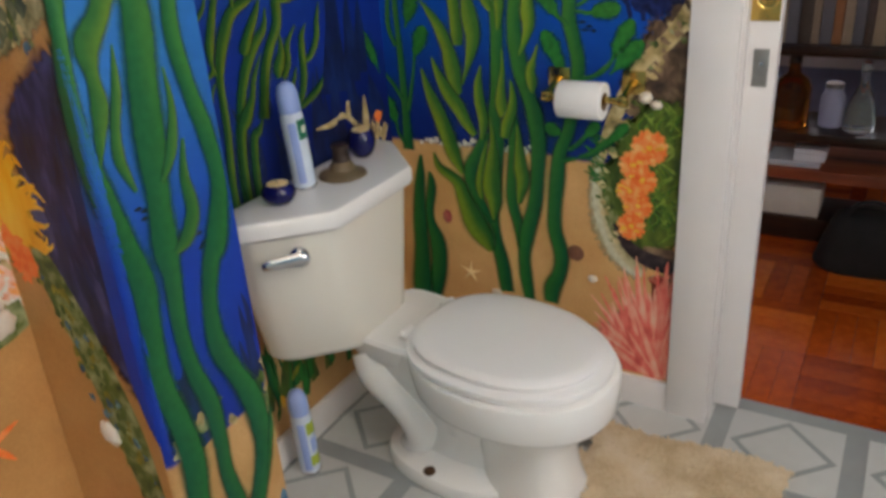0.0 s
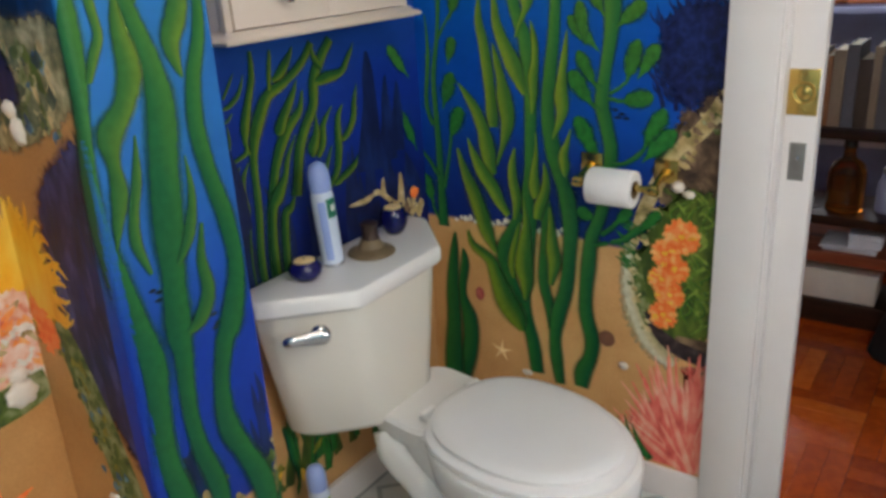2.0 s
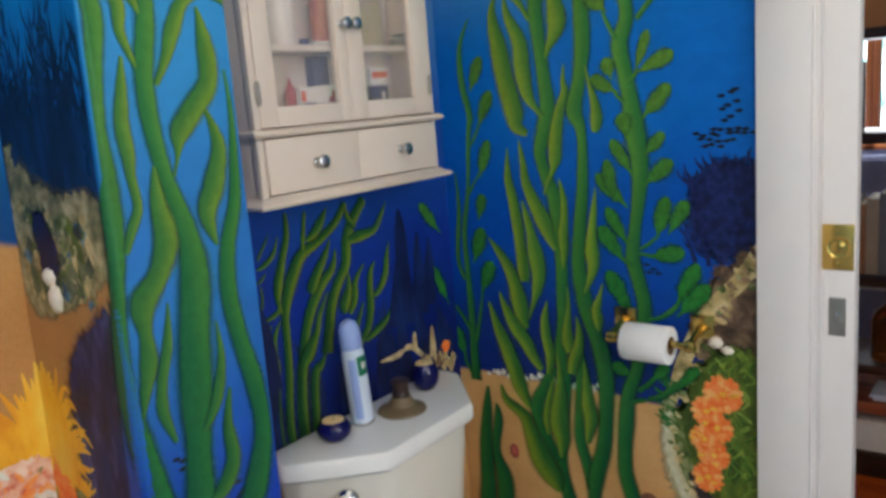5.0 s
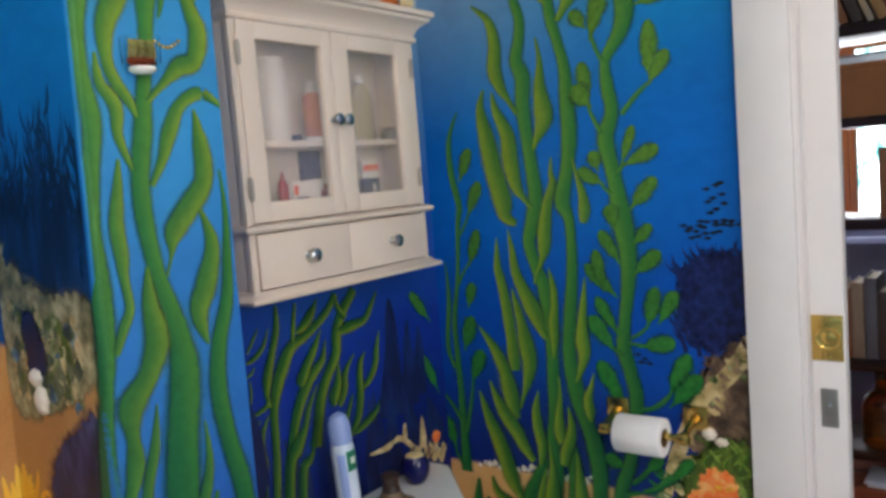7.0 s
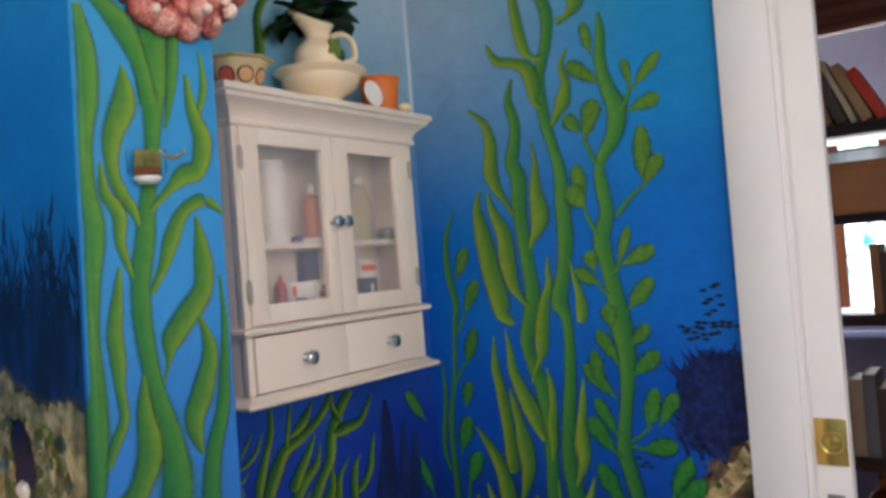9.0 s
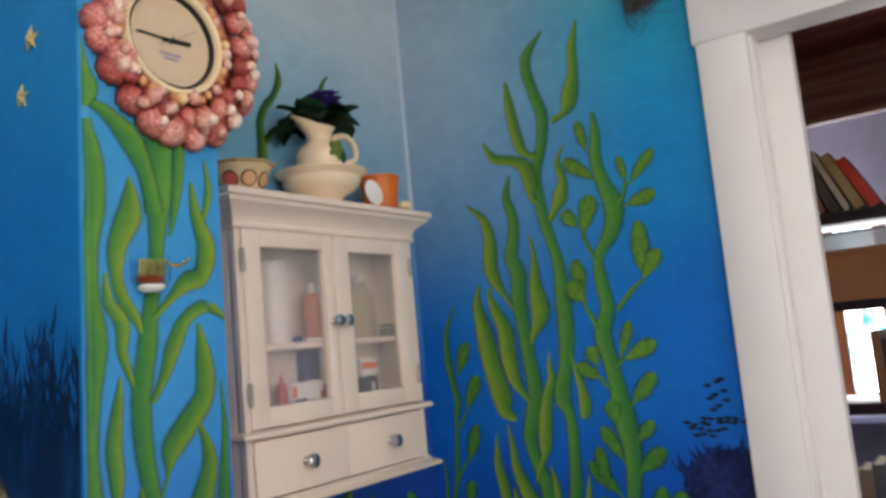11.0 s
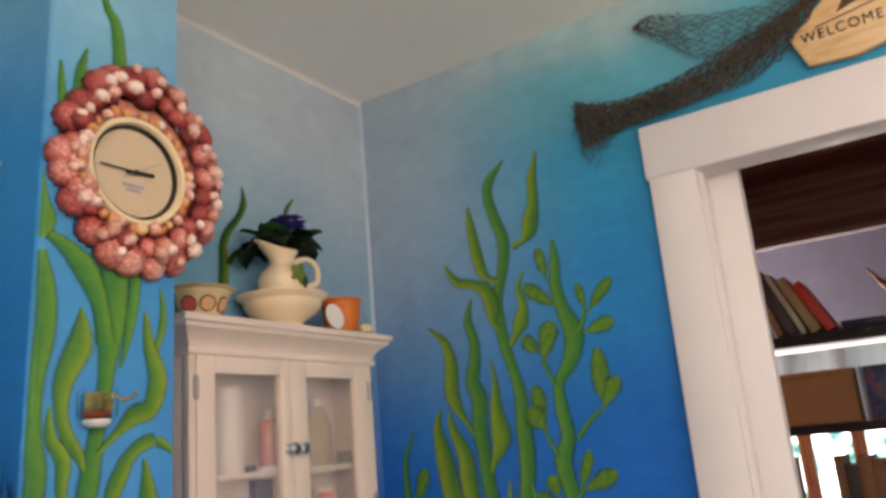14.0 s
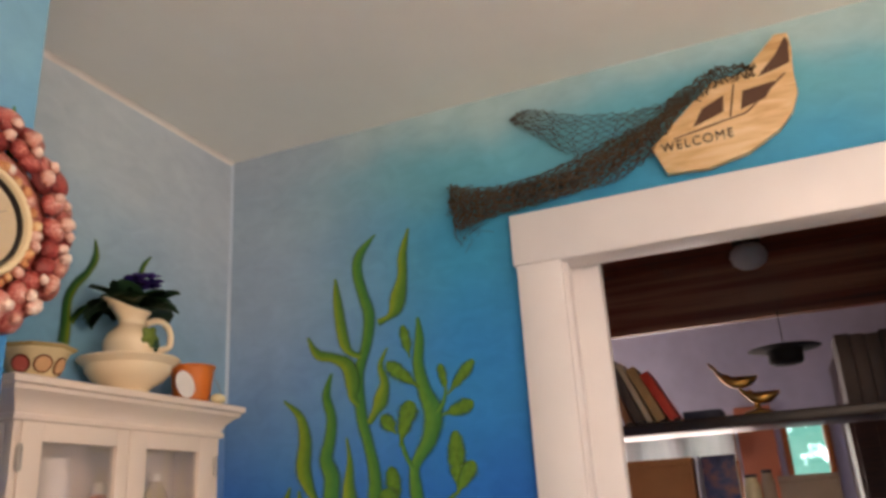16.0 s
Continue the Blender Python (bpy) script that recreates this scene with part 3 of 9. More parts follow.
def patch(plan, pts, mat, name="painted_rock", jag=0.006, n=9, soft=0.0):
    """A filled outline with an uneven painted edge; soft: how far the brushed-out edge reaches."""
    d, bm = plan.layer(name in FINE), bmesh.new()
    uvl = bm.loops.layers.uv.new("UVMap")
    loop = [np.array(p, float) for p in spline(list(pts) + [pts[0]], n)[:-1]]
    mid = sum(loop) / len(loop)
    ring = [p + np.array((random.uniform(-jag, jag), random.uniform(-jag, jag))) for p in loop]

    def vert(p, floor=0.09):
        return bm.verts.new(plan.place(plan.clamp(p[0], p[1]), max(p[1], floor), d))

    inner = [vert(p) for p in ring]
    f = bm.faces.new(inner)
    tri = bmesh.ops.triangulate(bm, faces=[f])["faces"]
    for f in tri:
        for lp in f.loops:
            lp[uvl].uv = (1.0, 0.5)
    if soft:
        outer = []
        for k, p in enumerate(ring):
            t = ring[(k + 1) % len(ring)] - ring[k - 1]
            nrm = np.array((t[1], -t[0])) / (np.linalg.norm(t) + 1e-9)
            if np.dot(nrm, p - mid) < 0:
                nrm = -nrm
            outer.append(vert(p + nrm * soft))
        for k in range(len(ring)):
            m = (k + 1) % len(ring)
            f = bm.faces.new((inner[k], inner[m], outer[m], outer[k]))
            for lp, u in zip(f.loops, (1.0, 1.0, 0.0, 0.0)):
                lp[uvl].uv = (u, 0.5)
    me = bpy.data.meshes.new(name)
    bm.to_mesh(me)
    bm.free()
    me.materials.append(mat)
    ob = new(name, me)
    ob.parent = plan.wall
    return ob


def brushed_out(mat):
    """The same paint with an edge that thins out in dry strokes."""
    m = Mat(mat.name + "_dry", 0.5)
    m.m = mat.copy()
    m.m.name = mat.name + "_dry"
    m.t = m.m.node_tree
    m.b = m.t.nodes["Principled BSDF"]
    u = m.uv()["X"]
    a = m.step(m.math("ADD", u, m.math("MULTIPLY", m.math("SUBTRACT", m.noise(70, 3), 0.5), 0.9)), 0.15, 0.85)
    m.l(m.math("MAXIMUM", a, m.step(u, 0.9, 0.99)), m.b.inputs["Alpha"])
    return m.m


for v in wall_partition.data.vertices:
    v.co.x += edge_left(v.co.z) - PX0 if v.co.x < (PX0 + PX1) / 2 else edge_right(v.co.z) - PX1

END_PLANTS = Plan(wall_partition, on_end, lambda z: edge_left(z) - 0.05 * min(1.0, max(0.0, (1.30 - z) / 0.2)), edge_right)
SIDE_PLANTS = Plan(wall_partition, on_side_leaning, PY + ARRIS, 0.03)
EAST_PLANTS = Plan(wall_east, on_east, CAS_Y0, 0.0)
NORTH_PLANTS = Plan(wall_north, on_north, edge_right, 0.0)
WEST_PLANTS = Plan(wall_north_west, lambda u, z, d: Vector((u, 0.03 - d, z)), -1.9, edge_left)


KELP_STEM = {NORTH_PLANTS: NORTH_P, END_PLANTS: END_STEM_P}
KELP_BLADE = {NORTH_PLANTS: NORTH_P, END_PLANTS: END_BLADE_P}


def fuller(plan, pts):
    """The weeds behind the tank are painted with a fat brush, those of the wall end grow stouter towards the sand."""
    if plan is NORTH_PLANTS:
        return [(u, z, 1.5 * w) for u, z, w in pts]
    if plan is END_PLANTS:
        return [(u, z, 1.08 * w * (1.0 + 0.14 * min(1.0, max(0.0, (1.25 - z) / 0.3)))) for u, z, w in pts]
    if plan is EAST_PLANTS:
        return [(u, z, (1.22 + 0.16 * min(1.0, max(0.0, (1.0 - z) / 0.3))) * w) for u, z, w in pts]
    return pts


def strand(plan, *pts):
    return brush(plan, fuller(plan, pts), KELP_STEM.get(plan, STEM_P))


def blade(plan, *pts):
    return brush(plan, fuller(plan, pts), KELP_BLADE.get(plan, BLADE_P), "painted_blade")


def leaf(plan, *pts):
    """A lobed leaf on a short stalk: a stroke whose sides swell and pinch."""
    (u0, z0), (u1, z1) = (p[:2] for p in pts[:2])
    pts = [(u0 + 0.9 * (u0 - u1), z0 + 0.9 * (z0 - z1), 0.006)] + [(u, z, 1.32 * w) for u, z, w in pts]
    cur = spline(pts, 8)
    k = len(cur) - 1
    lobed = [(u, z, 1.02 * w * (0.95 + 0.05 * math.sin(9.5 * math.pi * i / k + 40 * u))) for i, (u, z, w) in enumerate(cur)]
    return brush(plan, lobed, LEAF_P, "painted_leaf", 1)


def deep(plan, *pts):
    return brush(plan, pts, DEEP_P, "painted_weed")


def reef(plan, *pts):
    return brush(plan, pts, REEF_P, "painted_coral")


CAVE_S, ROCK_S, GRASS_S, CORAL_S, YELLOW_S = (brushed_out(m) for m in (CAVE_P, ROCK_P, GRASS_P, CORAL_P, YELLOW_P))
DEEP_S, WEED_S = brushed_out(DEEP_P), brushed_out(WEED_P)
rnd = random.Random(7)
# partition end: water round the arris, dark weed, sand corals and tiny fish
brush(END_PLANTS, ((-1.066, 1.12, 0.010), (-1.066, 1.07, 0.024), (-1.068, 0.95, 0.034), (-1.070, 0.80, 0.040), (-1.072, 0.65, 0.044), (-1.070, 0.55, 0.036), (-1.062, 0.47, 0.020)), END_SEA, "painted_water")
patch(END_PLANTS, ((-1.05, 0.52), (-1.00, 0.60), (-0.97, 0.55), (-0.95, 0.47), (-1.00, 0.44), (-1.06, 0.46)), DEEP_P, "painted_weed", 0.01)
for k in range(12):
    u, z = rnd.uniform(-0.865, -0.835), rnd.uniform(0.42, 0.58)
    deep(END_PLANTS, (u, z, 0.012), (u + rnd.uniform(-0.01, 0.01), z + 0.05, 0.012), (u + rnd.uniform(-0.016, 0.01), z + 0.09, 0.002))
for k in range(10):
    u, z = rnd.uniform(-0.855, -0.828), rnd.uniform(0.36, 0.52)
    patch(END_PLANTS, ((u - 0.008, z), (u, z + 0.018), (u + 0.008, z), (u, z - 0.015)), REEF_P if k % 2 else ALGAE_P, "painted_coral", 0.003, 3)
for k in range(10):
    u, z = rnd.uniform(-1.05, -0.90), rnd.uniform(0.42, 0.50)
    patch(END_PLANTS, ((u - 0.012, z), (u, z + 0.014), (u + 0.012, z), (u, z - 0.012)), REEF_P if k % 2 else ALGAE_P, "painted_coral", 0.004, 3)
for u, z in ((-1.010, 0.880), (-1.000, 0.874), (-1.003, 0.862), (-0.912, 0.800), (-0.908, 0.782), (-0.914, 0.776)):
    brush(END_PLANTS, ((u + 0.007, z, 0.004), (u, z, 0.007), (u - 0.007, z, 0.001)), BLACK_P, "painted_fish", 4, 3)
for k in range(16):
    u, z = rnd.uniform(-0.86, -0.83), rnd.uniform(0.02, 0.22)
    patch(END_PLANTS, ((u - 0.012, z), (u, z + 0.02), (u + 0.012, z), (u, z - 0.02)), BLUE_P, "painted_sponge", 0.004, 3)

# dark weed and reef low on the painted walls
patch(EAST_PLANTS, ((-0.775, 1.18), (-0.73, 1.19), (-0.675, 1.17), (-0.655, 1.11), (-0.665, 1.04), (-0.70, 1.01), (-0.775, 1.03)), WEED_S, "painted_weed", 0.012, soft=0.03)
for k in range(84):
    u, z0 = rnd.uniform(-0.775, -0.65), rnd.uniform(0.98, 1.14)
    h = rnd.uniform(0.04, 0.075)
    s = rnd.uniform(-0.03, 0.03)
    brush(EAST_PLANTS, ((u, z0, 0.010), (u + s * 0.4, z0 + h * 0.5, 0.009), (u + s, z0 + h, 0.002)), WEED_P, "painted_weed", 5, 3)
    for q in range(3):
        t = rnd.uniform(0.3, 0.9)
        b = rnd.choice((-1, 1)) * rnd.uniform(0.01, 0.025)
        brush(EAST_PLANTS, ((u + s * t * t, z0 + h * t, 0.006), (u + s * t * t + b, z0 + h * t + 0.018, 0.005), (u + s * t * t + b * 1.3, z0 + h * t + 0.034, 0.001)), WEED_P, "painted_weed", 4, 3)
patch(EAST_PLANTS, ((-0.695, 0.965), (-0.735, 0.985), (-0.772, 1.015), (-0.776, 0.86), (-0.772, 0.72), (-0.70, 0.72), (-0.66, 0.79), (-0.645, 0.86), (-0.68, 0.92)), ROCK_S, soft=0.02)
reef(EAST_PLANTS, (-0.782, 1.02, 0.03), (-0.74, 0.95, 0.035), (-0.68, 0.89, 0.03), (-0.645, 0.82, 0.035), (-0.61, 0.74, 0.03), (-0.59, 0.66, 0.02))
SCUM = ((0.1, lin(158, 152, 112)), (0.4, lin(196, 184, 144)), (0.65, lin(204, 204, 182)), (0.9, lin(172, 160, 118)))
SCUMBLE_P = kelp_paint("pale_green_scumble", SCUM, SCUM, 0.45, 1.25, 0.5, 0.5, 0.9)
brush(EAST_PLANTS, ((-0.585, 0.67, 0.03), (-0.585, 0.58, 0.06), (-0.60, 0.49, 0.07), (-0.64, 0.42, 0.07), (-0.70, 0.375, 0.05)), SCUMBLE_P, "painted_foam")
patch(EAST_PLANTS, ((-0.69, 0.79), (-0.772, 0.79), (-0.774, 0.62), (-0.770, 0.46), (-0.72, 0.43), (-0.645, 0.49), (-0.61, 0.60), (-0.635, 0.71)), GRASS_S, "painted_sea_grass", 0.01, soft=0.02)
brush(EAST_PLANTS, ((-0.600, 0.64, 0.015), (-0.612, 0.55, 0.03), (-0.635, 0.48, 0.03), (-0.66, 0.44, 0.012)), ALGAE_P, "painted_algae")
brush(EAST_PLANTS, ((-0.625, 0.50, 0.012), (-0.66, 0.45, 0.03), (-0.71, 0.42, 0.04), (-0.78, 0.41, 0.05)), CHAR_P, "painted_rock")
brush(EAST_PLANTS, ((-0.70, 0.448, 0.012), (-0.74, 0.445, 0.022), (-0.782, 0.44, 0.03)), ROCK_P, "painted_rock")
LIME_P = mottle("lime_grass_paint", lin(58, 92, 30), lin(98, 128, 42), lin(150, 168, 78), 50)
for k in range(60):
    u, z = rnd.uniform(-0.775, -0.69), rnd.uniform(0.45, 0.76)
    w, h = rnd.choice((-1, 1)) * rnd.uniform(0.012, 0.030), rnd.uniform(0.04, 0.085)
    brush(EAST_PLANTS, ((u, z, 0.003), (u + w, z + h * 0.35, 0.009), (u + w * 0.4, z + h * 0.75, 0.007), (u - w * 0.6, z + h, 0.002)), (LIME_P, GRASS_P, BLADE_P)[k % 3], "painted_sea_grass", 5, 3)
for k in range(9):
    z = 0.60 + 0.016 * k
    brush(EAST_PLANTS, ((-0.60, z - 0.02, 0.004), (-0.585 + 0.01 * (k % 3), z, 0.012), (-0.56 + 0.012 * (k % 2), z + 0.012, 0.003)), LEAF_P, "painted_sea_grass", 5, 3)
# orange flowers
ORANGE_L = mottle("light_orange_paint", lin(250, 128, 52), lin(252, 156, 84), lin(252, 184, 120), 60)
for u, z, r in ((-0.703, 0.700, 0.044), (-0.668, 0.655, 0.036), (-0.690, 0.620, 0.036), (-0.662, 0.590, 0.034), (-0.682, 0.555, 0.036), (-0.668, 0.500, 0.036)):
    patch(EAST_PLANTS, [(u + r * 0.9 * math.cos(a), z + r * 0.9 * math.sin(a)) for a in (0.3, 1.3, 2.4, 3.5, 4.5, 5.5)], ORANGE_P, "painted_flower", 0.004)
    for k in range(13):
        a = k * 2 * math.pi / 13 + rnd.uniform(-0.1, 0.1)
        c, s = math.cos(a), math.sin(a)
        brush(EAST_PLANTS, ((u + 0.012 * c, z + 0.012 * s, 0.005), (u + 0.6 * r * c, z + 0.6 * r * s, 0.014), (u + r * c, z + r * s, 0.009)), ORANGE_P if k % 3 else ORANGE_L, "painted_petal", 4, 3)
    for k in range(9):
        a, q = rnd.uniform(0, 6.28), rnd.uniform(0.1, 0.8) * r
        brush(EAST_PLANTS, ((u + q * math.cos(a), z + q * math.sin(a), 0.003), (u + q * math.cos(a) + 0.008, z + q * math.sin(a) + 0.004, 0.008), (u + q * math.cos(a) + 0.014, z + q * math.sin(a) - 0.002, 0.002)), (ORANGE_L, YELLOW_P, ORANGE_P)[k % 3], "painted_petal", 4, 3)
    patch(EAST_PLANTS, [(u + 0.006 * math.cos(a), z + 0.006 * math.sin(a)) for a in (0, 1.2, 2.5, 3.8, 5)], YELLOW_P, "painted_flower_centre", 0.003, 4)
# dabs of weed and white along the reef
for k in range(70):
    t = rnd.random()
    u = -0.79 + 0.20 * t + rnd.uniform(-0.02, 0.02)
    z = 1.02 - 0.36 * t ** 1.2 + rnd.uniform(-0.03, 0.02)
    r = rnd.uniform(0.005, 0.013)
    patch(EAST_PLANTS, ((u - r, z - r * 0.4), (u - r * 0.2, z + r * 0.6), (u + r, z + r * 0.5), (u + r * 0.2, z - r * 0.6)), (REEF_P, ALGAE_P, ROCK_P, LEAF_P, REEF_P)[k % 5], "painted_dab", 0.003, 3)
for k in range(26):
    t = rnd.random()
    u, z, r = -0.575 - 0.06 * t + rnd.uniform(-0.015, 0.015), 0.66 - 0.24 * t + rnd.uniform(-0.02, 0.02), rnd.uniform(0.005, 0.012)
    patch(EAST_PLANTS, ((u - r, z - r * 0.4), (u - r * 0.2, z + r * 0.6), (u + r, z + r * 0.5), (u + r * 0.2, z - r * 0.6)), (REEF_P, ALGAE_P, LEAF_P)[k % 3], "painted_dab", 0.003, 3)
# pink coral fan at the foot
patch(EAST_PLANTS, ((-0.775, 0.09), (-0.775, 0.37), (-0.745, 0.35), (-0.69, 0.28), (-0.625, 0.20), (-0.64, 0.10)), CORAL_S, "painted_coral", 0.016, soft=0.03)
CORAL_L = mottle("light_coral_paint", lin(236, 130, 112), lin(246, 164, 142), lin(250, 196, 172), 50, (1, 1, 0.4))
for k in range(120):
    a = rnd.uniform(-0.30, 1.10)
    r = rnd.uniform(0.14, 0.36) * (1.0 - 0.35 * max(a, 0))
    u0, z0 = -0.745 + rnd.uniform(-0.02, 0.02), 0.09
    u1, z1 = u0 + r * math.sin(a), z0 + r * math.cos(a)
    m = rnd.uniform(-0.012, 0.012)
    brush(EAST_PLANTS, ((u0, z0, 0.016), ((u0 + u1) / 2 + m, (z0 + z1) / 2, 0.012), (u1, z1, 0.003)), (CORAL_P, CORAL_P, CORAL_L)[k % 3], "painted_coral", 5, 3)
for k in range(7):
    u = -0.50 - 0.02 * k
    brush(EAST_PLANTS, ((u - 0.03, 0.09, 0.03), (u, 0.13, 0.02), (u + 0.02, 0.18 + 0.01 * (k % 3), 0.003)), LEAF_P, "painted_weed", 5, 3)
# foam along the edge of the sand
for k in range(26):
    u = -0.10 - 0.0135 * k + rnd.uniform(-0.006, 0.006)
    z, r = 0.664 + rnd.uniform(-0.012, 0.012), rnd.uniform(0.005, 0.012)
    patch(EAST_PLANTS, ((u - r, z), (u, z + r), (u + r, z), (u, z - r)), FOAM_P, "painted_foam", 0.002, 3)
for k in range(70):
    u, z, r = rnd.uniform(-0.772, -0.665), rnd.uniform(1.02, 1.18), rnd.uniform(0.003, 0.007)
    patch(EAST_PLANTS, ((u - r, z), (u, z + r), (u + r, z), (u, z - r)), (DEEP_P, WEED_P)[k % 3 == 0], "painted_weed", 0.002, 3)
# shoal of small dark fish
shoal = [(-0.648 - 0.0165 * q - 0.006 * row, 1.243 + 0.0115 * row) for row, n, q0 in ((0, 5, 1), (1, 8, 0), (2, 5, 2), (-1, 3, 2)) for q in range(q0, q0 + n)]
shoal += [(-0.712 - 0.014 * (k % 3), 1.283 + 0.0075 * k) for k in range(9)]
for u, z in shoal:
    u, z = u + rnd.uniform(-0.005, 0.005), z + rnd.uniform(-0.003, 0.003)
    brush(EAST_PLANTS, ((u + 0.009, z + 0.001, 0.005), (u + 0.006, z, 0.003), (u, z, 0.0085), (u - 0.008, z, 0.002)), BLACK_P, "painted_fish", 4, 3)
for u, z in ((-0.540, 0.975), (-0.556, 0.966), (-0.546, 0.958), (-0.566, 0.957)):
    brush(EAST_PLANTS, ((u + 0.010, z, 0.004), (u + 0.006, z, 0.002), (u, z, 0.008), (u - 0.010, z, 0.001)), BLACK_P, "painted_fish", 4, 3)
# north wall: weeds behind the tank and bushes under it
for k in range(20):
    u, h = rnd.uniform(-0.78, -0.05), rnd.uniform(0.12, 0.34)
    deep(NORTH_PLANTS, (u, 0.66, 0.05), (u + rnd.uniform(-0.02, 0.02), 0.66 + h * 0.5, 0.035), (u + rnd.uniform(-0.03, 0.03), 0.66 + h, 0.004))
for k in range(40):
    u, z = rnd.uniform(-0.80, -0.22), rnd.uniform(0.09, 0.26)
    s, h = rnd.uniform(-0.05, 0.05), rnd.uniform(0.08, 0.16)
    brush(NORTH_PLANTS, ((u, z, 0.03), (u + s * 0.4, z + h * 0.6, 0.03), (u + s, z + h, 0.005)), (LEAF_P, GRASS_P, STEM_P, LEAF_P)[k % 4], "painted_bush", 5, 3)
for k in range(14):
    u, z = rnd.uniform(-0.80, -0.70), rnd.uniform(0.22, 0.34)
    brush(NORTH_PLANTS, ((u, z, 0.004), (u + rnd.uniform(-0.03, 0.03), z + 0.02, 0.02), (u + rnd.uniform(-0.05, 0.05), z + 0.04, 0.004)), YELLOW_P, "painted_flower", 5, 3)
for k in range(16):
    u, z = rnd.uniform(-0.16, -0.02), 0.67 + rnd.uniform(0, 0.05)
    patch(NORTH_PLANTS, ((u - 0.012, z), (u, z + 0.02), (u + 0.012, z), (u, z - 0.015)), REEF_P if k % 4 else ROCK_P, "painted_coral", 0.003, 3)
patch(NORTH_PLANTS, ((-0.075, 0.735), (-0.055, 0.75), (-0.035, 0.735), (-0.055, 0.715)), ORANGE_P, "painted_flower", 0.002, 4)

# kelp of the murals

# end: strand
strand(END_PLANTS, (-0.964, 2.26, 0.006), (-0.949, 2.219, 0.019), (-0.929, 2.168, 0.028), (-0.917, 1.914, 0.043), (-0.926, 1.797, 0.06), (-0.929, 1.728, 0.062), (-0.936, 1.662, 0.036), (-0.941, 1.613, 0.029), (-0.951, 1.56, 0.03), (-0.96, 1.497, 0.038), (-0.972, 1.434, 0.038), (-0.973, 1.371, 0.037), (-0.962, 1.291, 0.034), (-0.941, 1.208, 0.047), (-0.937, 1.141, 0.065), (-0.951, 1.058, 0.065), (-0.961, 0.972, 0.067), (-0.971, 0.884, 0.051), (-0.979, 0.803, 0.059), (-0.98, 0.76, 0.042), (-0.988, 0.662, 0.034), (-0.983, 0.583, 0.036), (-0.965, 0.503, 0.044), (-0.962, 0.428, 0.037), (-0.965, 0.352, 0.037), (-0.954, 0.261, 0.047), (-0.956, 0.158, 0.064))
strand(END_PLANTS, (-1.038, 1.81, 0.016), (-1.029, 1.755, 0.035), (-1.029, 1.694, 0.038), (-1.04, 1.625, 0.033), (-1.04, 1.565, 0.034), (-1.033, 1.506, 0.038), (-1.042, 1.446, 0.035), (-1.049, 1.365, 0.032), (-1.048, 1.287, 0.041), (-1.05, 1.211, 0.038), (-1.058, 1.143, 0.028), (-1.066, 1.073, 0.03), (-1.068, 0.991, 0.037), (-1.059, 0.919, 0.047), (-1.043, 0.832, 0.047), (-1.033, 0.765, 0.055), (-1.039, 0.689, 0.046), (-1.045, 0.599, 0.05), (-1.031, 0.511, 0.051), (-1.024, 0.422, 0.058), (-1.033, 0.34, 0.055), (-1.039, 0.237, 0.054))
strand(END_PLANTS, (-0.839, 1.436, 0.006), (-0.836, 1.373, 0.013), (-0.841, 1.306, 0.021), (-0.85, 1.238, 0.03), (-0.873, 1.172, 0.036), (-0.882, 1.103, 0.039), (-0.873, 1.027, 0.037), (-0.856, 0.946, 0.04), (-0.851, 0.866, 0.041), (-0.879, 0.777, 0.057), (-0.9, 0.744, 0.045), (-0.922, 0.671, 0.038), (-0.923, 0.594, 0.049), (-0.897, 0.52, 0.046), (-0.872, 0.443, 0.059), (-0.868, 0.361, 0.056), (-0.887, 0.293, 0.052), (-0.924, 0.223, 0.058), (-0.962, 0.164, 0.108))
strand(END_PLANTS, (-1.036, 1.836, 0.014), (-1.007, 1.822, 0.028), (-0.972, 1.79, 0.047), (-0.95, 1.743, 0.034), (-0.939, 1.686, 0.036))
strand(END_PLANTS, (-1.045, 1.926, 0.009), (-1.039, 1.886, 0.02), (-1.034, 1.854, 0.038), (-1.039, 1.827, 0.014))
strand(END_PLANTS, (-1.021, 2.1, 0.006), (-1.019, 2.065, 0.014), (-1.015, 2.03, 0.018), (-1.008, 1.962, 0.015))
strand(END_PLANTS, (-0.981, 2.135, 0.005), (-0.99, 2.094, 0.02), (-0.992, 2.047, 0.022), (-0.985, 1.968, 0.018))
strand(END_PLANTS, (-0.856, 2.154, 0.005), (-0.854, 2.124, 0.012), (-0.853, 2.084, 0.013), (-0.861, 2.003, 0.016))
strand(END_PLANTS, (-0.891, 1.802, 0.022), (-0.897, 1.74, 0.024), (-0.908, 1.68, 0.012), (-0.916, 1.654, 0.006))

# end: blade
blade(END_PLANTS, (-0.978, 1.306, 0.007), (-0.98, 1.256, 0.032), (-0.976, 1.199, 0.048), (-0.996, 1.153, 0.041), (-1.024, 1.119, 0.051), (-1.027, 1.078, 0.025), (-1.028, 1.037, 0.034), (-1.039, 0.998, 0.022), (-1.05, 0.959, 0.006))
blade(END_PLANTS, (-1.002, 1.457, 0.006), (-1.007, 1.421, 0.019), (-1.015, 1.369, 0.029), (-1.013, 1.33, 0.028), (-1.013, 1.293, 0.019), (-1.01, 1.254, 0.019), (-1.022, 1.227, 0.02), (-1.037, 1.193, 0.011))
blade(END_PLANTS, (-0.978, 1.736, 0.004), (-0.978, 1.685, 0.044), (-0.999, 1.636, 0.036), (-1.002, 1.59, 0.023), (-0.992, 1.559, 0.024), (-0.977, 1.536, 0.02), (-0.968, 1.513, 0.007))
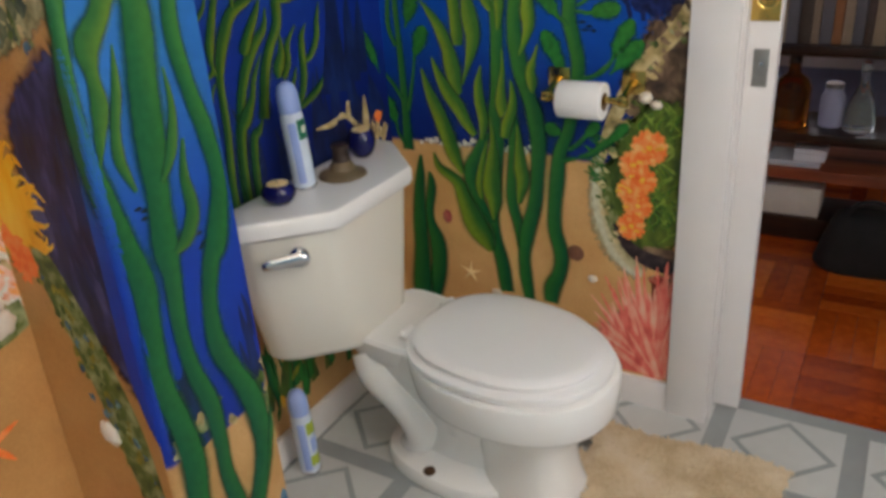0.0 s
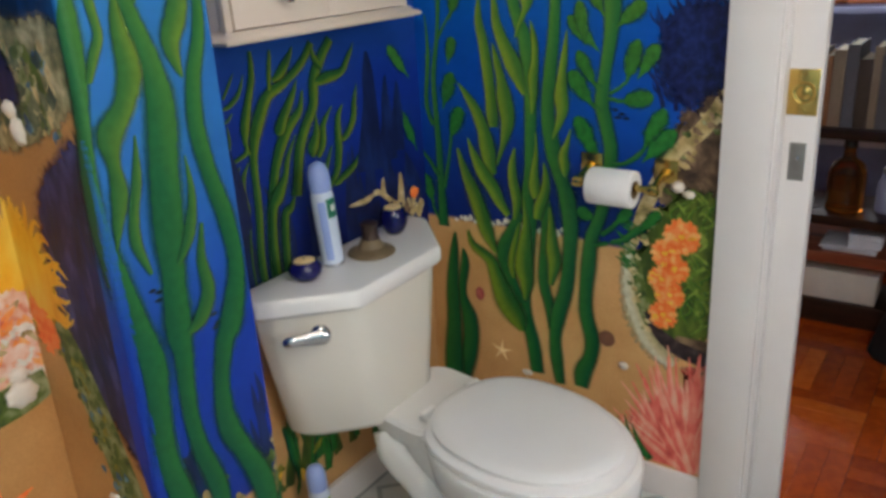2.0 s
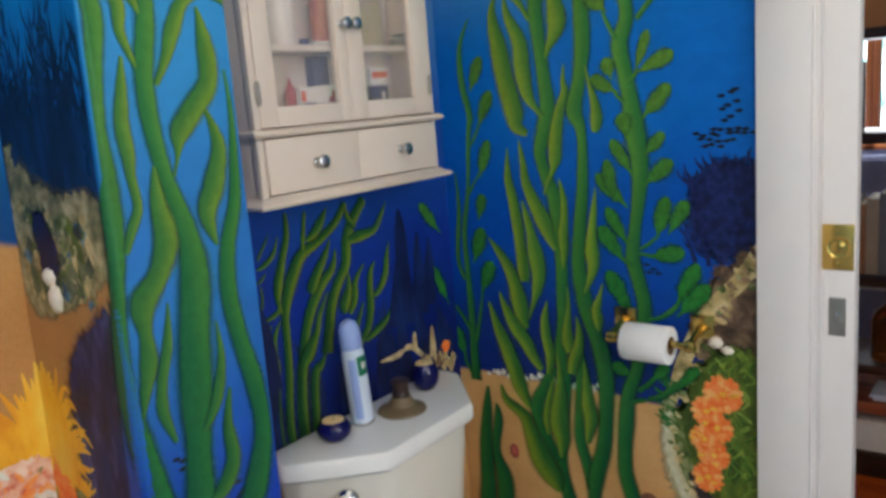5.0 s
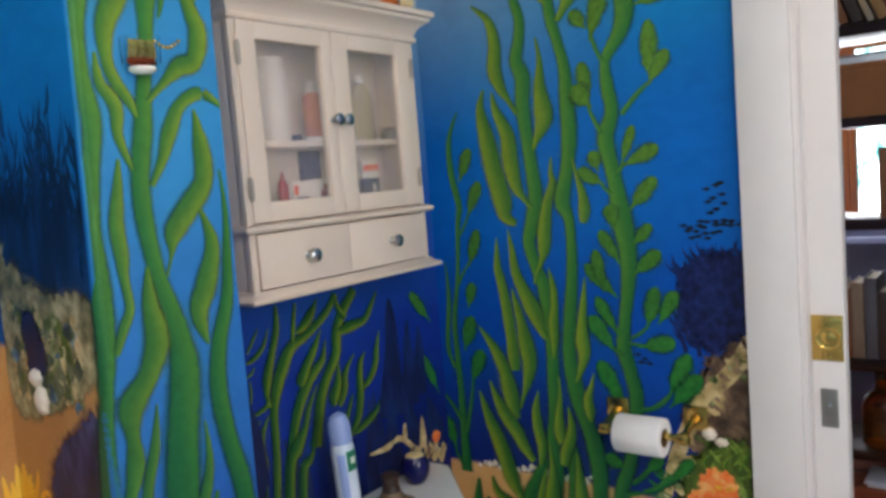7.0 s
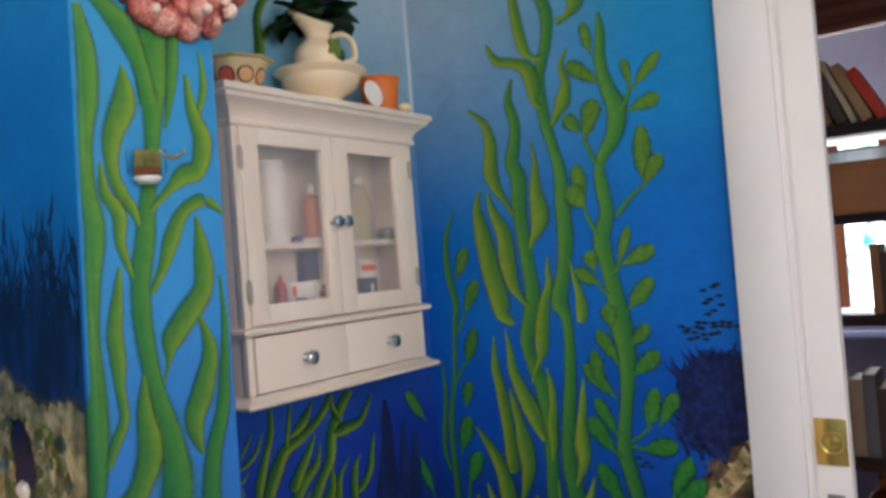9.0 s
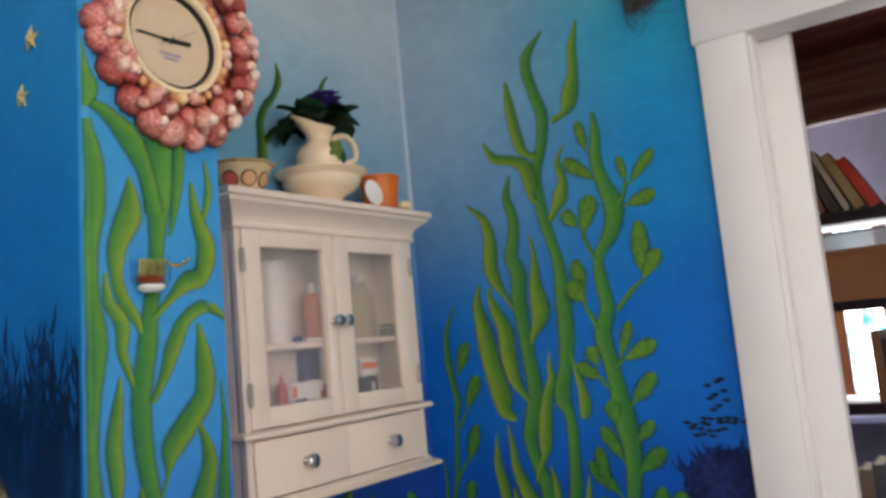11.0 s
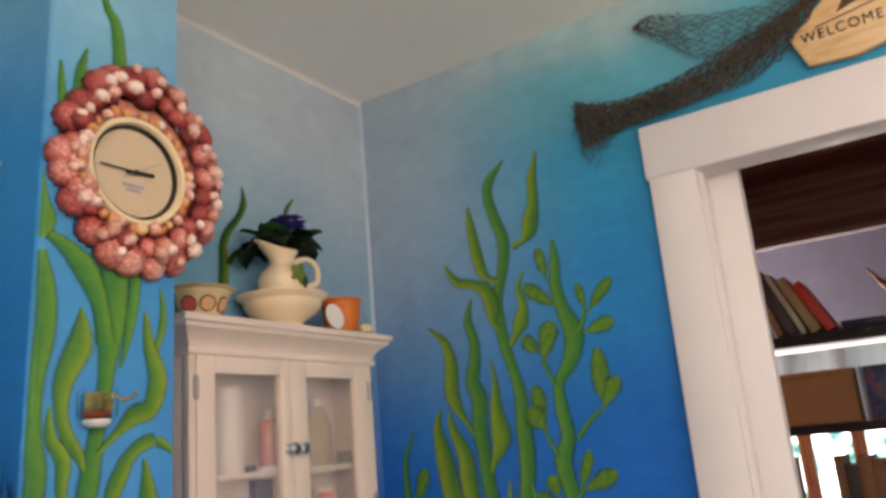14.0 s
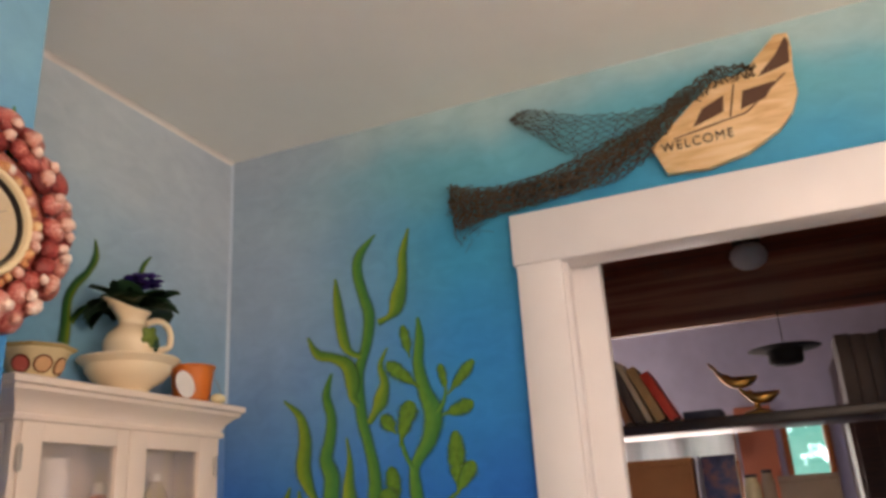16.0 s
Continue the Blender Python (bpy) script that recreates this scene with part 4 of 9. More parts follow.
blade(END_PLANTS, (-1.018, 1.598, 0.006), (-1.015, 1.559, 0.02), (-0.997, 1.528, 0.027), (-0.998, 1.49, 0.02), (-0.989, 1.458, 0.013), (-0.983, 1.441, 0.006))
blade(END_PLANTS, (-0.847, 1.777, 0.006), (-0.843, 1.728, 0.016), (-0.854, 1.687, 0.013), (-0.869, 1.654, 0.007))
blade(END_PLANTS, (-0.874, 1.739, 0.008), (-0.868, 1.69, 0.025), (-0.852, 1.64, 0.041), (-0.864, 1.597, 0.036), (-0.89, 1.587, 0.036), (-0.916, 1.565, 0.018), (-0.948, 1.535, 0.01))
blade(END_PLANTS, (-0.822, 1.531, 0.009), (-0.858, 1.55, 0.024), (-0.895, 1.533, 0.025), (-0.917, 1.496, 0.033), (-0.934, 1.456, 0.022), (-0.956, 1.417, 0.011))
blade(END_PLANTS, (-0.874, 1.526, 0.006), (-0.867, 1.469, 0.038), (-0.87, 1.419, 0.042), (-0.903, 1.38, 0.046), (-0.929, 1.35, 0.042), (-0.937, 1.319, 0.011), (-0.948, 1.288, 0.006))
blade(END_PLANTS, (-0.881, 1.379, 0.008), (-0.866, 1.326, 0.032), (-0.883, 1.27, 0.048), (-0.901, 1.232, 0.043), (-0.897, 1.198, 0.022), (-0.891, 1.178, 0.007))
blade(END_PLANTS, (-0.987, 1.112, 0.004), (-0.997, 1.053, 0.019), (-1.014, 0.998, 0.02), (-1.018, 0.956, 0.022), (-1.005, 0.905, 0.008))
blade(END_PLANTS, (-0.912, 1.065, 0.004), (-0.912, 1.002, 0.017), (-0.93, 0.943, 0.024), (-0.959, 0.903, 0.008))
blade(END_PLANTS, (-0.904, 0.955, 0.008), (-0.916, 0.9, 0.021), (-0.914, 0.842, 0.032), (-0.937, 0.803, 0.033), (-0.964, 0.789, 0.01))
blade(END_PLANTS, (-0.822, 0.437, 0.005), (-0.837, 0.394, 0.016), (-0.854, 0.338, 0.013), (-0.874, 0.282, 0.006))

# east: strand
strand(EAST_PLANTS, (-0.111, 0.573, 0.008), (-0.115, 0.531, 0.028), (-0.101, 0.44, 0.028), (-0.121, 0.366, 0.052), (-0.119, 0.285, 0.053), (-0.095, 0.208, 0.057), (-0.064, 0.127, 0.049))
strand(EAST_PLANTS, (-0.088, 0.617, 0.008), (-0.081, 0.557, 0.029), (-0.069, 0.456, 0.042), (-0.067, 0.342, 0.05), (-0.058, 0.222, 0.063), (-0.057, 0.125, 0.06))
strand(EAST_PLANTS, (-0.301, 1.847, 0.007), (-0.286, 1.797, 0.025), (-0.299, 1.742, 0.03), (-0.293, 1.691, 0.035), (-0.283, 1.651, 0.04), (-0.298, 1.609, 0.046), (-0.293, 1.549, 0.044), (-0.299, 1.469, 0.039), (-0.307, 1.39, 0.041), (-0.311, 1.332, 0.046), (-0.3, 1.276, 0.05), (-0.285, 1.228, 0.038), (-0.3, 1.166, 0.036), (-0.318, 1.12, 0.044), (-0.328, 1.021, 0.048), (-0.328, 0.967, 0.038), (-0.326, 0.89, 0.038), (-0.324, 0.812, 0.038), (-0.314, 0.745, 0.038), (-0.318, 0.668, 0.043), (-0.305, 0.504, 0.027), (-0.302, 0.419, 0.036), (-0.321, 0.337, 0.042), (-0.332, 0.252, 0.04))
strand(EAST_PLANTS, (-0.356, 0.779, 0.02), (-0.369, 0.676, 0.04), (-0.356, 0.535, 0.035), (-0.371, 0.456, 0.03), (-0.382, 0.395, 0.028))
strand(EAST_PLANTS, (-0.291, 0.698, 0.024), (-0.261, 0.639, 0.036), (-0.237, 0.584, 0.045), (-0.256, 0.515, 0.041), (-0.286, 0.447, 0.036))
strand(EAST_PLANTS, (-0.428, 2.171, 0.005), (-0.385, 2.129, 0.027), (-0.375, 2.088, 0.03), (-0.388, 2.03, 0.03), (-0.404, 1.973, 0.034), (-0.397, 1.911, 0.031), (-0.38, 1.862, 0.03), (-0.372, 1.822, 0.03), (-0.378, 1.739, 0.032), (-0.393, 1.676, 0.029), (-0.406, 1.615, 0.033), (-0.407, 1.537, 0.043), (-0.407, 1.46, 0.045), (-0.395, 1.385, 0.038), (-0.379, 1.321, 0.048), (-0.395, 1.271, 0.029), (-0.393, 1.159, 0.033), (-0.38, 1.047, 0.039), (-0.373, 0.955, 0.042), (-0.387, 0.865, 0.048), (-0.41, 0.792, 0.042), (-0.421, 0.759, 0.048), (-0.431, 0.685, 0.044), (-0.428, 0.608, 0.04), (-0.418, 0.517, 0.041), (-0.396, 0.44, 0.044), (-0.386, 0.375, 0.035), (-0.389, 0.312, 0.038), (-0.4, 0.238, 0.029))
strand(EAST_PLANTS, (-0.529, 1.949, 0.008), (-0.531, 1.901, 0.025), (-0.525, 1.842, 0.031), (-0.537, 1.781, 0.037), (-0.555, 1.729, 0.051), (-0.542, 1.673, 0.042), (-0.506, 1.621, 0.027), (-0.506, 1.564, 0.035), (-0.513, 1.507, 0.037), (-0.495, 1.453, 0.045), (-0.506, 1.388, 0.041), (-0.514, 1.343, 0.043), (-0.523, 1.271, 0.057), (-0.532, 1.196, 0.047), (-0.527, 1.125, 0.037), (-0.516, 1.053, 0.033), (-0.509, 0.988, 0.041), (-0.522, 0.931, 0.038), (-0.532, 0.866, 0.037), (-0.511, 0.734, 0.033), (-0.487, 0.666, 0.036), (-0.479, 0.598, 0.042), (-0.472, 0.518, 0.037), (-0.473, 0.458, 0.04), (-0.49, 0.391, 0.042), (-0.484, 0.338, 0.04), (-0.464, 0.29, 0.048), (-0.461, 0.246, 0.037))
strand(EAST_PLANTS, (-0.492, 0.646, 0.013), (-0.561, 0.669, 0.014), (-0.597, 0.697, 0.022), (-0.619, 0.712, 0.017))
strand(EAST_PLANTS, (-0.511, 0.674, 0.012), (-0.538, 0.697, 0.014), (-0.552, 0.715, 0.012))
strand(EAST_PLANTS, (-0.105, 1.552, 0.006), (-0.075, 1.487, 0.016), (-0.074, 1.403, 0.022), (-0.091, 1.32, 0.021), (-0.083, 1.279, 0.016), (-0.069, 1.139, 0.014), (-0.049, 1.031, 0.018), (-0.05, 0.93, 0.019), (-0.052, 0.846, 0.022), (-0.052, 0.736, 0.025), (-0.052, 0.629, 0.034))
strand(EAST_PLANTS, (-0.033, 1.181, 0.005), (-0.036, 1.089, 0.014), (-0.022, 0.962, 0.016), (-0.039, 0.904, 0.014))
strand(EAST_PLANTS, (-0.095, 0.884, 0.008), (-0.081, 0.816, 0.011), (-0.062, 0.737, 0.013))
strand(EAST_PLANTS, (0.007, 0.836, 0.01), (-0.018, 0.809, 0.013), (-0.045, 0.769, 0.013))
strand(EAST_PLANTS, (-0.114, 1.189, 0.005), (-0.085, 1.148, 0.009), (-0.07, 1.123, 0.008))
strand(EAST_PLANTS, (-0.121, 1.307, 0.006), (-0.104, 1.275, 0.009), (-0.088, 1.25, 0.008))
strand(EAST_PLANTS, (-0.018, 0.706, 0.007), (-0.025, 0.672, 0.01), (-0.043, 0.641, 0.009))
strand(EAST_PLANTS, (-0.476, 1.683, 0.005), (-0.482, 1.653, 0.012), (-0.498, 1.617, 0.01))
strand(EAST_PLANTS, (-0.588, 1.782, 0.005), (-0.582, 1.753, 0.012), (-0.565, 1.727, 0.012))
strand(EAST_PLANTS, (-0.605, 1.563, 0.006), (-0.572, 1.538, 0.013), (-0.535, 1.5, 0.014))
strand(EAST_PLANTS, (-0.458, 1.524, 0.006), (-0.47, 1.497, 0.012), (-0.486, 1.463, 0.01))
strand(EAST_PLANTS, (-0.537, 1.397, 0.005), (-0.525, 1.383, 0.01), (-0.508, 1.37, 0.008))
strand(EAST_PLANTS, (-0.476, 1.358, 0.006), (-0.486, 1.344, 0.009), (-0.502, 1.33, 0.009))
strand(EAST_PLANTS, (-0.57, 1.042, 0.005), (-0.55, 1.023, 0.01), (-0.527, 1.009, 0.009))
strand(EAST_PLANTS, (-0.559, 0.995, 0.007), (-0.537, 0.997, 0.01), (-0.519, 0.999, 0.007))
strand(EAST_PLANTS, (-0.615, 0.9, 0.006), (-0.599, 0.878, 0.014), (-0.569, 0.856, 0.012), (-0.539, 0.849, 0.01))
strand(EAST_PLANTS, (-0.48, 0.989, 0.005), (-0.495, 0.979, 0.01), (-0.507, 0.966, 0.008))
strand(EAST_PLANTS, (-0.483, 1.037, 0.004), (-0.498, 1.027, 0.01), (-0.511, 1.02, 0.008))

# east: blade
blade(EAST_PLANTS, (-0.516, 2.17, 0.006), (-0.498, 2.106, 0.026), (-0.495, 2.054, 0.029), (-0.482, 2.005, 0.046), (-0.473, 1.977, 0.039), (-0.454, 1.96, 0.017), (-0.427, 1.951, 0.02))
blade(EAST_PLANTS, (-0.315, 2.077, 0.007), (-0.319, 2.026, 0.025), (-0.326, 1.97, 0.031), (-0.337, 1.914, 0.031), (-0.354, 1.889, 0.017), (-0.38, 1.878, 0.016))
blade(EAST_PLANTS, (-0.236, 1.942, 0.007), (-0.262, 1.898, 0.025), (-0.309, 1.882, 0.026), (-0.345, 1.859, 0.039), (-0.356, 1.815, 0.04), (-0.356, 1.784, 0.022), (-0.371, 1.766, 0.015))
blade(EAST_PLANTS, (-0.449, 1.889, 0.005), (-0.43, 1.852, 0.016), (-0.439, 1.809, 0.025), (-0.428, 1.771, 0.041), (-0.414, 1.748, 0.025), (-0.396, 1.721, 0.015))
blade(EAST_PLANTS, (-0.169, 1.796, 0.006), (-0.213, 1.756, 0.023), (-0.228, 1.701, 0.037), (-0.223, 1.639, 0.044), (-0.236, 1.596, 0.032), (-0.256, 1.563, 0.016), (-0.276, 1.53, 0.015))
blade(EAST_PLANTS, (-0.338, 1.695, 0.006), (-0.345, 1.643, 0.016), (-0.341, 1.583, 0.035), (-0.347, 1.523, 0.055), (-0.34, 1.495, 0.042), (-0.325, 1.467, 0.021), (-0.314, 1.443, 0.011))
blade(EAST_PLANTS, (-0.187, 1.596, 0.007), (-0.175, 1.551, 0.027), (-0.188, 1.478, 0.052), (-0.2, 1.406, 0.056), (-0.22, 1.326, 0.059), (-0.225, 1.292, 0.04), (-0.254, 1.272, 0.018))
blade(EAST_PLANTS, (-0.211, 1.588, 0.007), (-0.218, 1.546, 0.025), (-0.246, 1.483, 0.045), (-0.25, 1.423, 0.05), (-0.26, 1.364, 0.037), (-0.281, 1.329, 0.017), (-0.299, 1.309, 0.014))
blade(EAST_PLANTS, (-0.411, 1.416, 0.005), (-0.421, 1.375, 0.013), (-0.432, 1.331, 0.025), (-0.434, 1.295, 0.034), (-0.428, 1.269, 0.017))
blade(EAST_PLANTS, (-0.194, 1.24, 0.005), (-0.193, 1.205, 0.014), (-0.192, 1.165, 0.026), (-0.202, 1.118, 0.032), (-0.211, 1.055, 0.036), (-0.217, 0.991, 0.034), (-0.22, 0.944, 0.039), (-0.221, 0.912, 0.029))
blade(EAST_PLANTS, (-0.228, 1.259, 0.004), (-0.236, 1.213, 0.018), (-0.242, 1.158, 0.029), (-0.261, 1.111, 0.039), (-0.284, 1.065, 0.051), (-0.298, 1.027, 0.033), (-0.313, 0.997, 0.015))
blade(EAST_PLANTS, (-0.228, 1.114, 0.005), (-0.237, 1.079, 0.02), (-0.248, 1.033, 0.03), (-0.257, 0.986, 0.049), (-0.264, 0.939, 0.046), (-0.257, 0.899, 0.032), (-0.244, 0.858, 0.015), (-0.227, 0.816, 0.01))
blade(EAST_PLANTS, (-0.332, 1.166, 0.004), (-0.342, 1.121, 0.019), (-0.342, 1.075, 0.023), (-0.336, 1.037, 0.031), (-0.336, 0.999, 0.025), (-0.331, 0.952, 0.009))
blade(EAST_PLANTS, (-0.424, 1.145, 0.004), (-0.418, 1.093, 0.019), (-0.411, 1.041, 0.027), (-0.409, 0.996, 0.041), (-0.411, 0.966, 0.034), (-0.4, 0.927, 0.018), (-0.385, 0.896, 0.007))
blade(EAST_PLANTS, (-0.122, 1.018, 0.005), (-0.148, 0.987, 0.022), (-0.174, 0.948, 0.035), (-0.193, 0.901, 0.041), (-0.203, 0.854, 0.051), (-0.209, 0.814, 0.037), (-0.22, 0.791, 0.019))
blade(EAST_PLANTS, (-0.144, 0.88, 0.005), (-0.159, 0.841, 0.023), (-0.184, 0.795, 0.041), (-0.213, 0.758, 0.042), (-0.233, 0.72, 0.033), (-0.257, 0.688, 0.02))
blade(EAST_PLANTS, (-0.111, 0.85, 0.007), (-0.13, 0.792, 0.029), (-0.155, 0.735, 0.044), (-0.176, 0.677, 0.047), (-0.192, 0.628, 0.044), (-0.214, 0.58, 0.014))
blade(EAST_PLANTS, (-0.282, 0.866, 0.005), (-0.273, 0.821, 0.024), (-0.275, 0.774, 0.031), (-0.283, 0.728, 0.029), (-0.276, 0.679, 0.013))
blade(EAST_PLANTS, (-0.34, 0.907, 0.005), (-0.341, 0.86, 0.012), (-0.335, 0.813, 0.023), (-0.334, 0.774, 0.034), (-0.34, 0.744, 0.026))
blade(EAST_PLANTS, (-0.36, 0.836, 0.005), (-0.366, 0.802, 0.019), (-0.363, 0.763, 0.028), (-0.347, 0.721, 0.031), (-0.34, 0.689, 0.023))
blade(EAST_PLANTS, (-0.432, 0.923, 0.004), (-0.424, 0.892, 0.014), (-0.414, 0.861, 0.026), (-0.417, 0.831, 0.029), (-0.418, 0.808, 0.01))
blade(EAST_PLANTS, (-0.29, 0.674, 0.005), (-0.277, 0.622, 0.019), (-0.267, 0.559, 0.03), (-0.267, 0.517, 0.011))
blade(EAST_PLANTS, (-0.303, 0.739, 0.005), (-0.308, 0.676, 0.019), (-0.304, 0.616, 0.042), (-0.299, 0.554, 0.057), (-0.305, 0.514, 0.045), (-0.3, 0.461, 0.011))
blade(EAST_PLANTS, (-0.375, 0.725, 0.005), (-0.379, 0.677, 0.02), (-0.382, 0.619, 0.039), (-0.387, 0.581, 0.038), (-0.375, 0.518, 0.014))
blade(EAST_PLANTS, (-0.13, 0.629, 0.007), (-0.145, 0.589, 0.025), (-0.196, 0.556, 0.037), (-0.216, 0.507, 0.049), (-0.241, 0.448, 0.071), (-0.273, 0.401, 0.061), (-0.289, 0.367, 0.018))
blade(EAST_PLANTS, (-0.358, 1.423, 0.005), (-0.355, 1.386, 0.015), (-0.358, 1.364, 0.021), (-0.342, 1.32, 0.029), (-0.329, 1.257, 0.039), (-0.324, 1.212, 0.038), (-0.317, 1.185, 0.017), (-0.302, 1.155, 0.012), (-0.291, 1.128, 0.007))

# east: leaf
leaf(EAST_PLANTS, (-0.502, 1.872, 0.008), (-0.499, 1.888, 0.024), (-0.492, 1.92, 0.024), (-0.489, 1.936, 0.009))
leaf(EAST_PLANTS, (-0.51, 1.8, 0.01), (-0.494, 1.814, 0.028), (-0.461, 1.84, 0.035), (-0.445, 1.854, 0.012))
leaf(EAST_PLANTS, (-0.476, 1.683, 0.012), (-0.482, 1.703, 0.034), (-0.496, 1.743, 0.048), (-0.503, 1.762, 0.013))
leaf(EAST_PLANTS, (-0.457, 1.701, 0.01), (-0.45, 1.71, 0.03), (-0.436, 1.727, 0.035), (-0.428, 1.736, 0.011))
leaf(EAST_PLANTS, (-0.588, 1.78, 0.006), (-0.585, 1.794, 0.017), (-0.579, 1.822, 0.021), (-0.576, 1.836, 0.007))
leaf(EAST_PLANTS, (-0.603, 1.778, 0.008), (-0.616, 1.792, 0.023), (-0.644, 1.821, 0.028), (-0.657, 1.835, 0.009))
leaf(EAST_PLANTS, (-0.59, 1.727, 0.01), (-0.606, 1.731, 0.028), (-0.636, 1.738, 0.034), (-0.651, 1.742, 0.011))
leaf(EAST_PLANTS, (-0.603, 1.58, 0.012), (-0.603, 1.607, 0.038), (-0.604, 1.66, 0.038), (-0.604, 1.687, 0.012))
leaf(EAST_PLANTS, (-0.605, 1.566, 0.009), (-0.615, 1.58, 0.026), (-0.633, 1.607, 0.037), (-0.642, 1.621, 0.011))
leaf(EAST_PLANTS, (-0.457, 1.551, 0.012), (-0.454, 1.569, 0.036), (-0.449, 1.606, 0.035), (-0.446, 1.624, 0.012))
leaf(EAST_PLANTS, (-0.459, 1.531, 0.014), (-0.45, 1.542, 0.041), (-0.432, 1.563, 0.052), (-0.423, 1.574, 0.015))
leaf(EAST_PLANTS, (-0.533, 1.405, 0.008), (-0.539, 1.422, 0.021), (-0.552, 1.458, 0.025), (-0.558, 1.475, 0.008))
leaf(EAST_PLANTS, (-0.541, 1.395, 0.009), (-0.559, 1.403, 0.025), (-0.595, 1.418, 0.039), (-0.613, 1.426, 0.009))
leaf(EAST_PLANTS, (-0.471, 1.39, 0.01), (-0.468, 1.4, 0.03), (-0.463, 1.418, 0.036), (-0.461, 1.428, 0.011))
leaf(EAST_PLANTS, (-0.476, 1.358, 0.008), (-0.463, 1.365, 0.028), (-0.437, 1.381, 0.034), (-0.424, 1.388, 0.011))
leaf(EAST_PLANTS, (-0.552, 1.306, 0.012), (-0.565, 1.32, 0.037), (-0.59, 1.347, 0.035), (-0.603, 1.361, 0.015))
leaf(EAST_PLANTS, (-0.502, 1.263, 0.011), (-0.5, 1.274, 0.03), (-0.496, 1.296, 0.041), (-0.494, 1.308, 0.013))
leaf(EAST_PLANTS, (-0.103, 1.396, 0.011), (-0.111, 1.413, 0.03), (-0.125, 1.445, 0.034), (-0.133, 1.461, 0.011))
leaf(EAST_PLANTS, (-0.121, 1.309, 0.012), (-0.129, 1.327, 0.03), (-0.146, 1.361, 0.037), (-0.154, 1.379, 0.012))
leaf(EAST_PLANTS, (-0.505, 1.189, 0.011), (-0.496, 1.205, 0.028), (-0.477, 1.235, 0.033), (-0.467, 1.251, 0.012))
leaf(EAST_PLANTS, (-0.552, 1.225, 0.01), (-0.561, 1.234, 0.028), (-0.579, 1.253, 0.029), (-0.587, 1.262, 0.01))
leaf(EAST_PLANTS, (-0.552, 1.161, 0.012), (-0.565, 1.172, 0.033), (-0.592, 1.193, 0.038), (-0.605, 1.203, 0.011))
leaf(EAST_PLANTS, (-0.488, 1.114, 0.012), (-0.473, 1.129, 0.03), (-0.442, 1.159, 0.036), (-0.426, 1.175, 0.011))
leaf(EAST_PLANTS, (-0.467, 1.131, 0.009), (-0.463, 1.15, 0.029), (-0.456, 1.188, 0.034), (-0.452, 1.208, 0.009))
leaf(EAST_PLANTS, (-0.49, 1.03, 0.009), (-0.48, 1.048, 0.026), (-0.459, 1.084, 0.034), (-0.449, 1.101, 0.009))
leaf(EAST_PLANTS, (-0.48, 0.989, 0.013), (-0.467, 1.006, 0.035), (-0.442, 1.04, 0.044), (-0.43, 1.057, 0.013))
leaf(EAST_PLANTS, (-0.498, 0.863, 0.014), (-0.485, 0.885, 0.033), (-0.459, 0.931, 0.048), (-0.446, 0.954, 0.015))
leaf(EAST_PLANTS, (-0.57, 1.049, 0.011), (-0.575, 1.068, 0.036), (-0.585, 1.107, 0.036), (-0.59, 1.127, 0.011))
leaf(EAST_PLANTS, (-0.599, 1.057, 0.011), (-0.608, 1.072, 0.029), (-0.626, 1.103, 0.035), (-0.635, 1.117, 0.012))
leaf(EAST_PLANTS, (-0.559, 0.995, 0.012), (-0.577, 0.998, 0.036), (-0.611, 1.004, 0.041), (-0.628, 1.007, 0.013))
leaf(EAST_PLANTS, (-0.615, 0.904, 0.013), (-0.625, 0.924, 0.038), (-0.645, 0.964, 0.04), (-0.654, 0.984, 0.013))
leaf(EAST_PLANTS, (-0.62, 0.876, 0.013), (-0.635, 0.892, 0.04), (-0.665, 0.923, 0.043), (-0.679, 0.938, 0.012))
leaf(EAST_PLANTS, (-0.113, 1.185, 0.011), (-0.12, 1.204, 0.033), (-0.133, 1.242, 0.033), (-0.14, 1.261, 0.012))
leaf(EAST_PLANTS, (-0.098, 1.074, 0.01), (-0.102, 1.088, 0.028), (-0.109, 1.115, 0.033), (-0.113, 1.128, 0.011))
leaf(EAST_PLANTS, (-0.078, 0.966, 0.013), (-0.085, 0.985, 0.038), (-0.098, 1.023, 0.043), (-0.105, 1.042, 0.013))
leaf(EAST_PLANTS, (-0.095, 0.884, 0.013), (-0.103, 0.902, 0.033), (-0.119, 0.939, 0.045), (-0.127, 0.957, 0.013))
leaf(EAST_PLANTS, (-0.018, 0.706, 0.014), (-0.012, 0.722, 0.039), (0.001, 0.755, 0.043), (0.007, 0.771, 0.015))
leaf(EAST_PLANTS, (-0.552, 0.713, 0.01), (-0.56, 0.722, 0.028), (-0.576, 0.74, 0.029), (-0.583, 0.749, 0.009))
leaf(EAST_PLANTS, (-0.61, 0.705, 0.009), (-0.621, 0.717, 0.025), (-0.642, 0.741, 0.029), (-0.652, 0.752, 0.009))
leaf(EAST_PLANTS, (-0.487, 0.712, 0.01), (-0.478, 0.717, 0.032), (-0.459, 0.726, 0.038), (-0.449, 0.73, 0.012))

# north: leaf
leaf(NORTH_PLANTS, (-0.054, 1.048, 0.01), (-0.07, 1.066, 0.029), (-0.1, 1.102, 0.032), (-0.115, 1.119, 0.011))
leaf(NORTH_PLANTS, (-0.037, 0.861, 0.009), (-0.048, 0.885, 0.03), (-0.071, 0.93, 0.029), (-0.082, 0.953, 0.011))

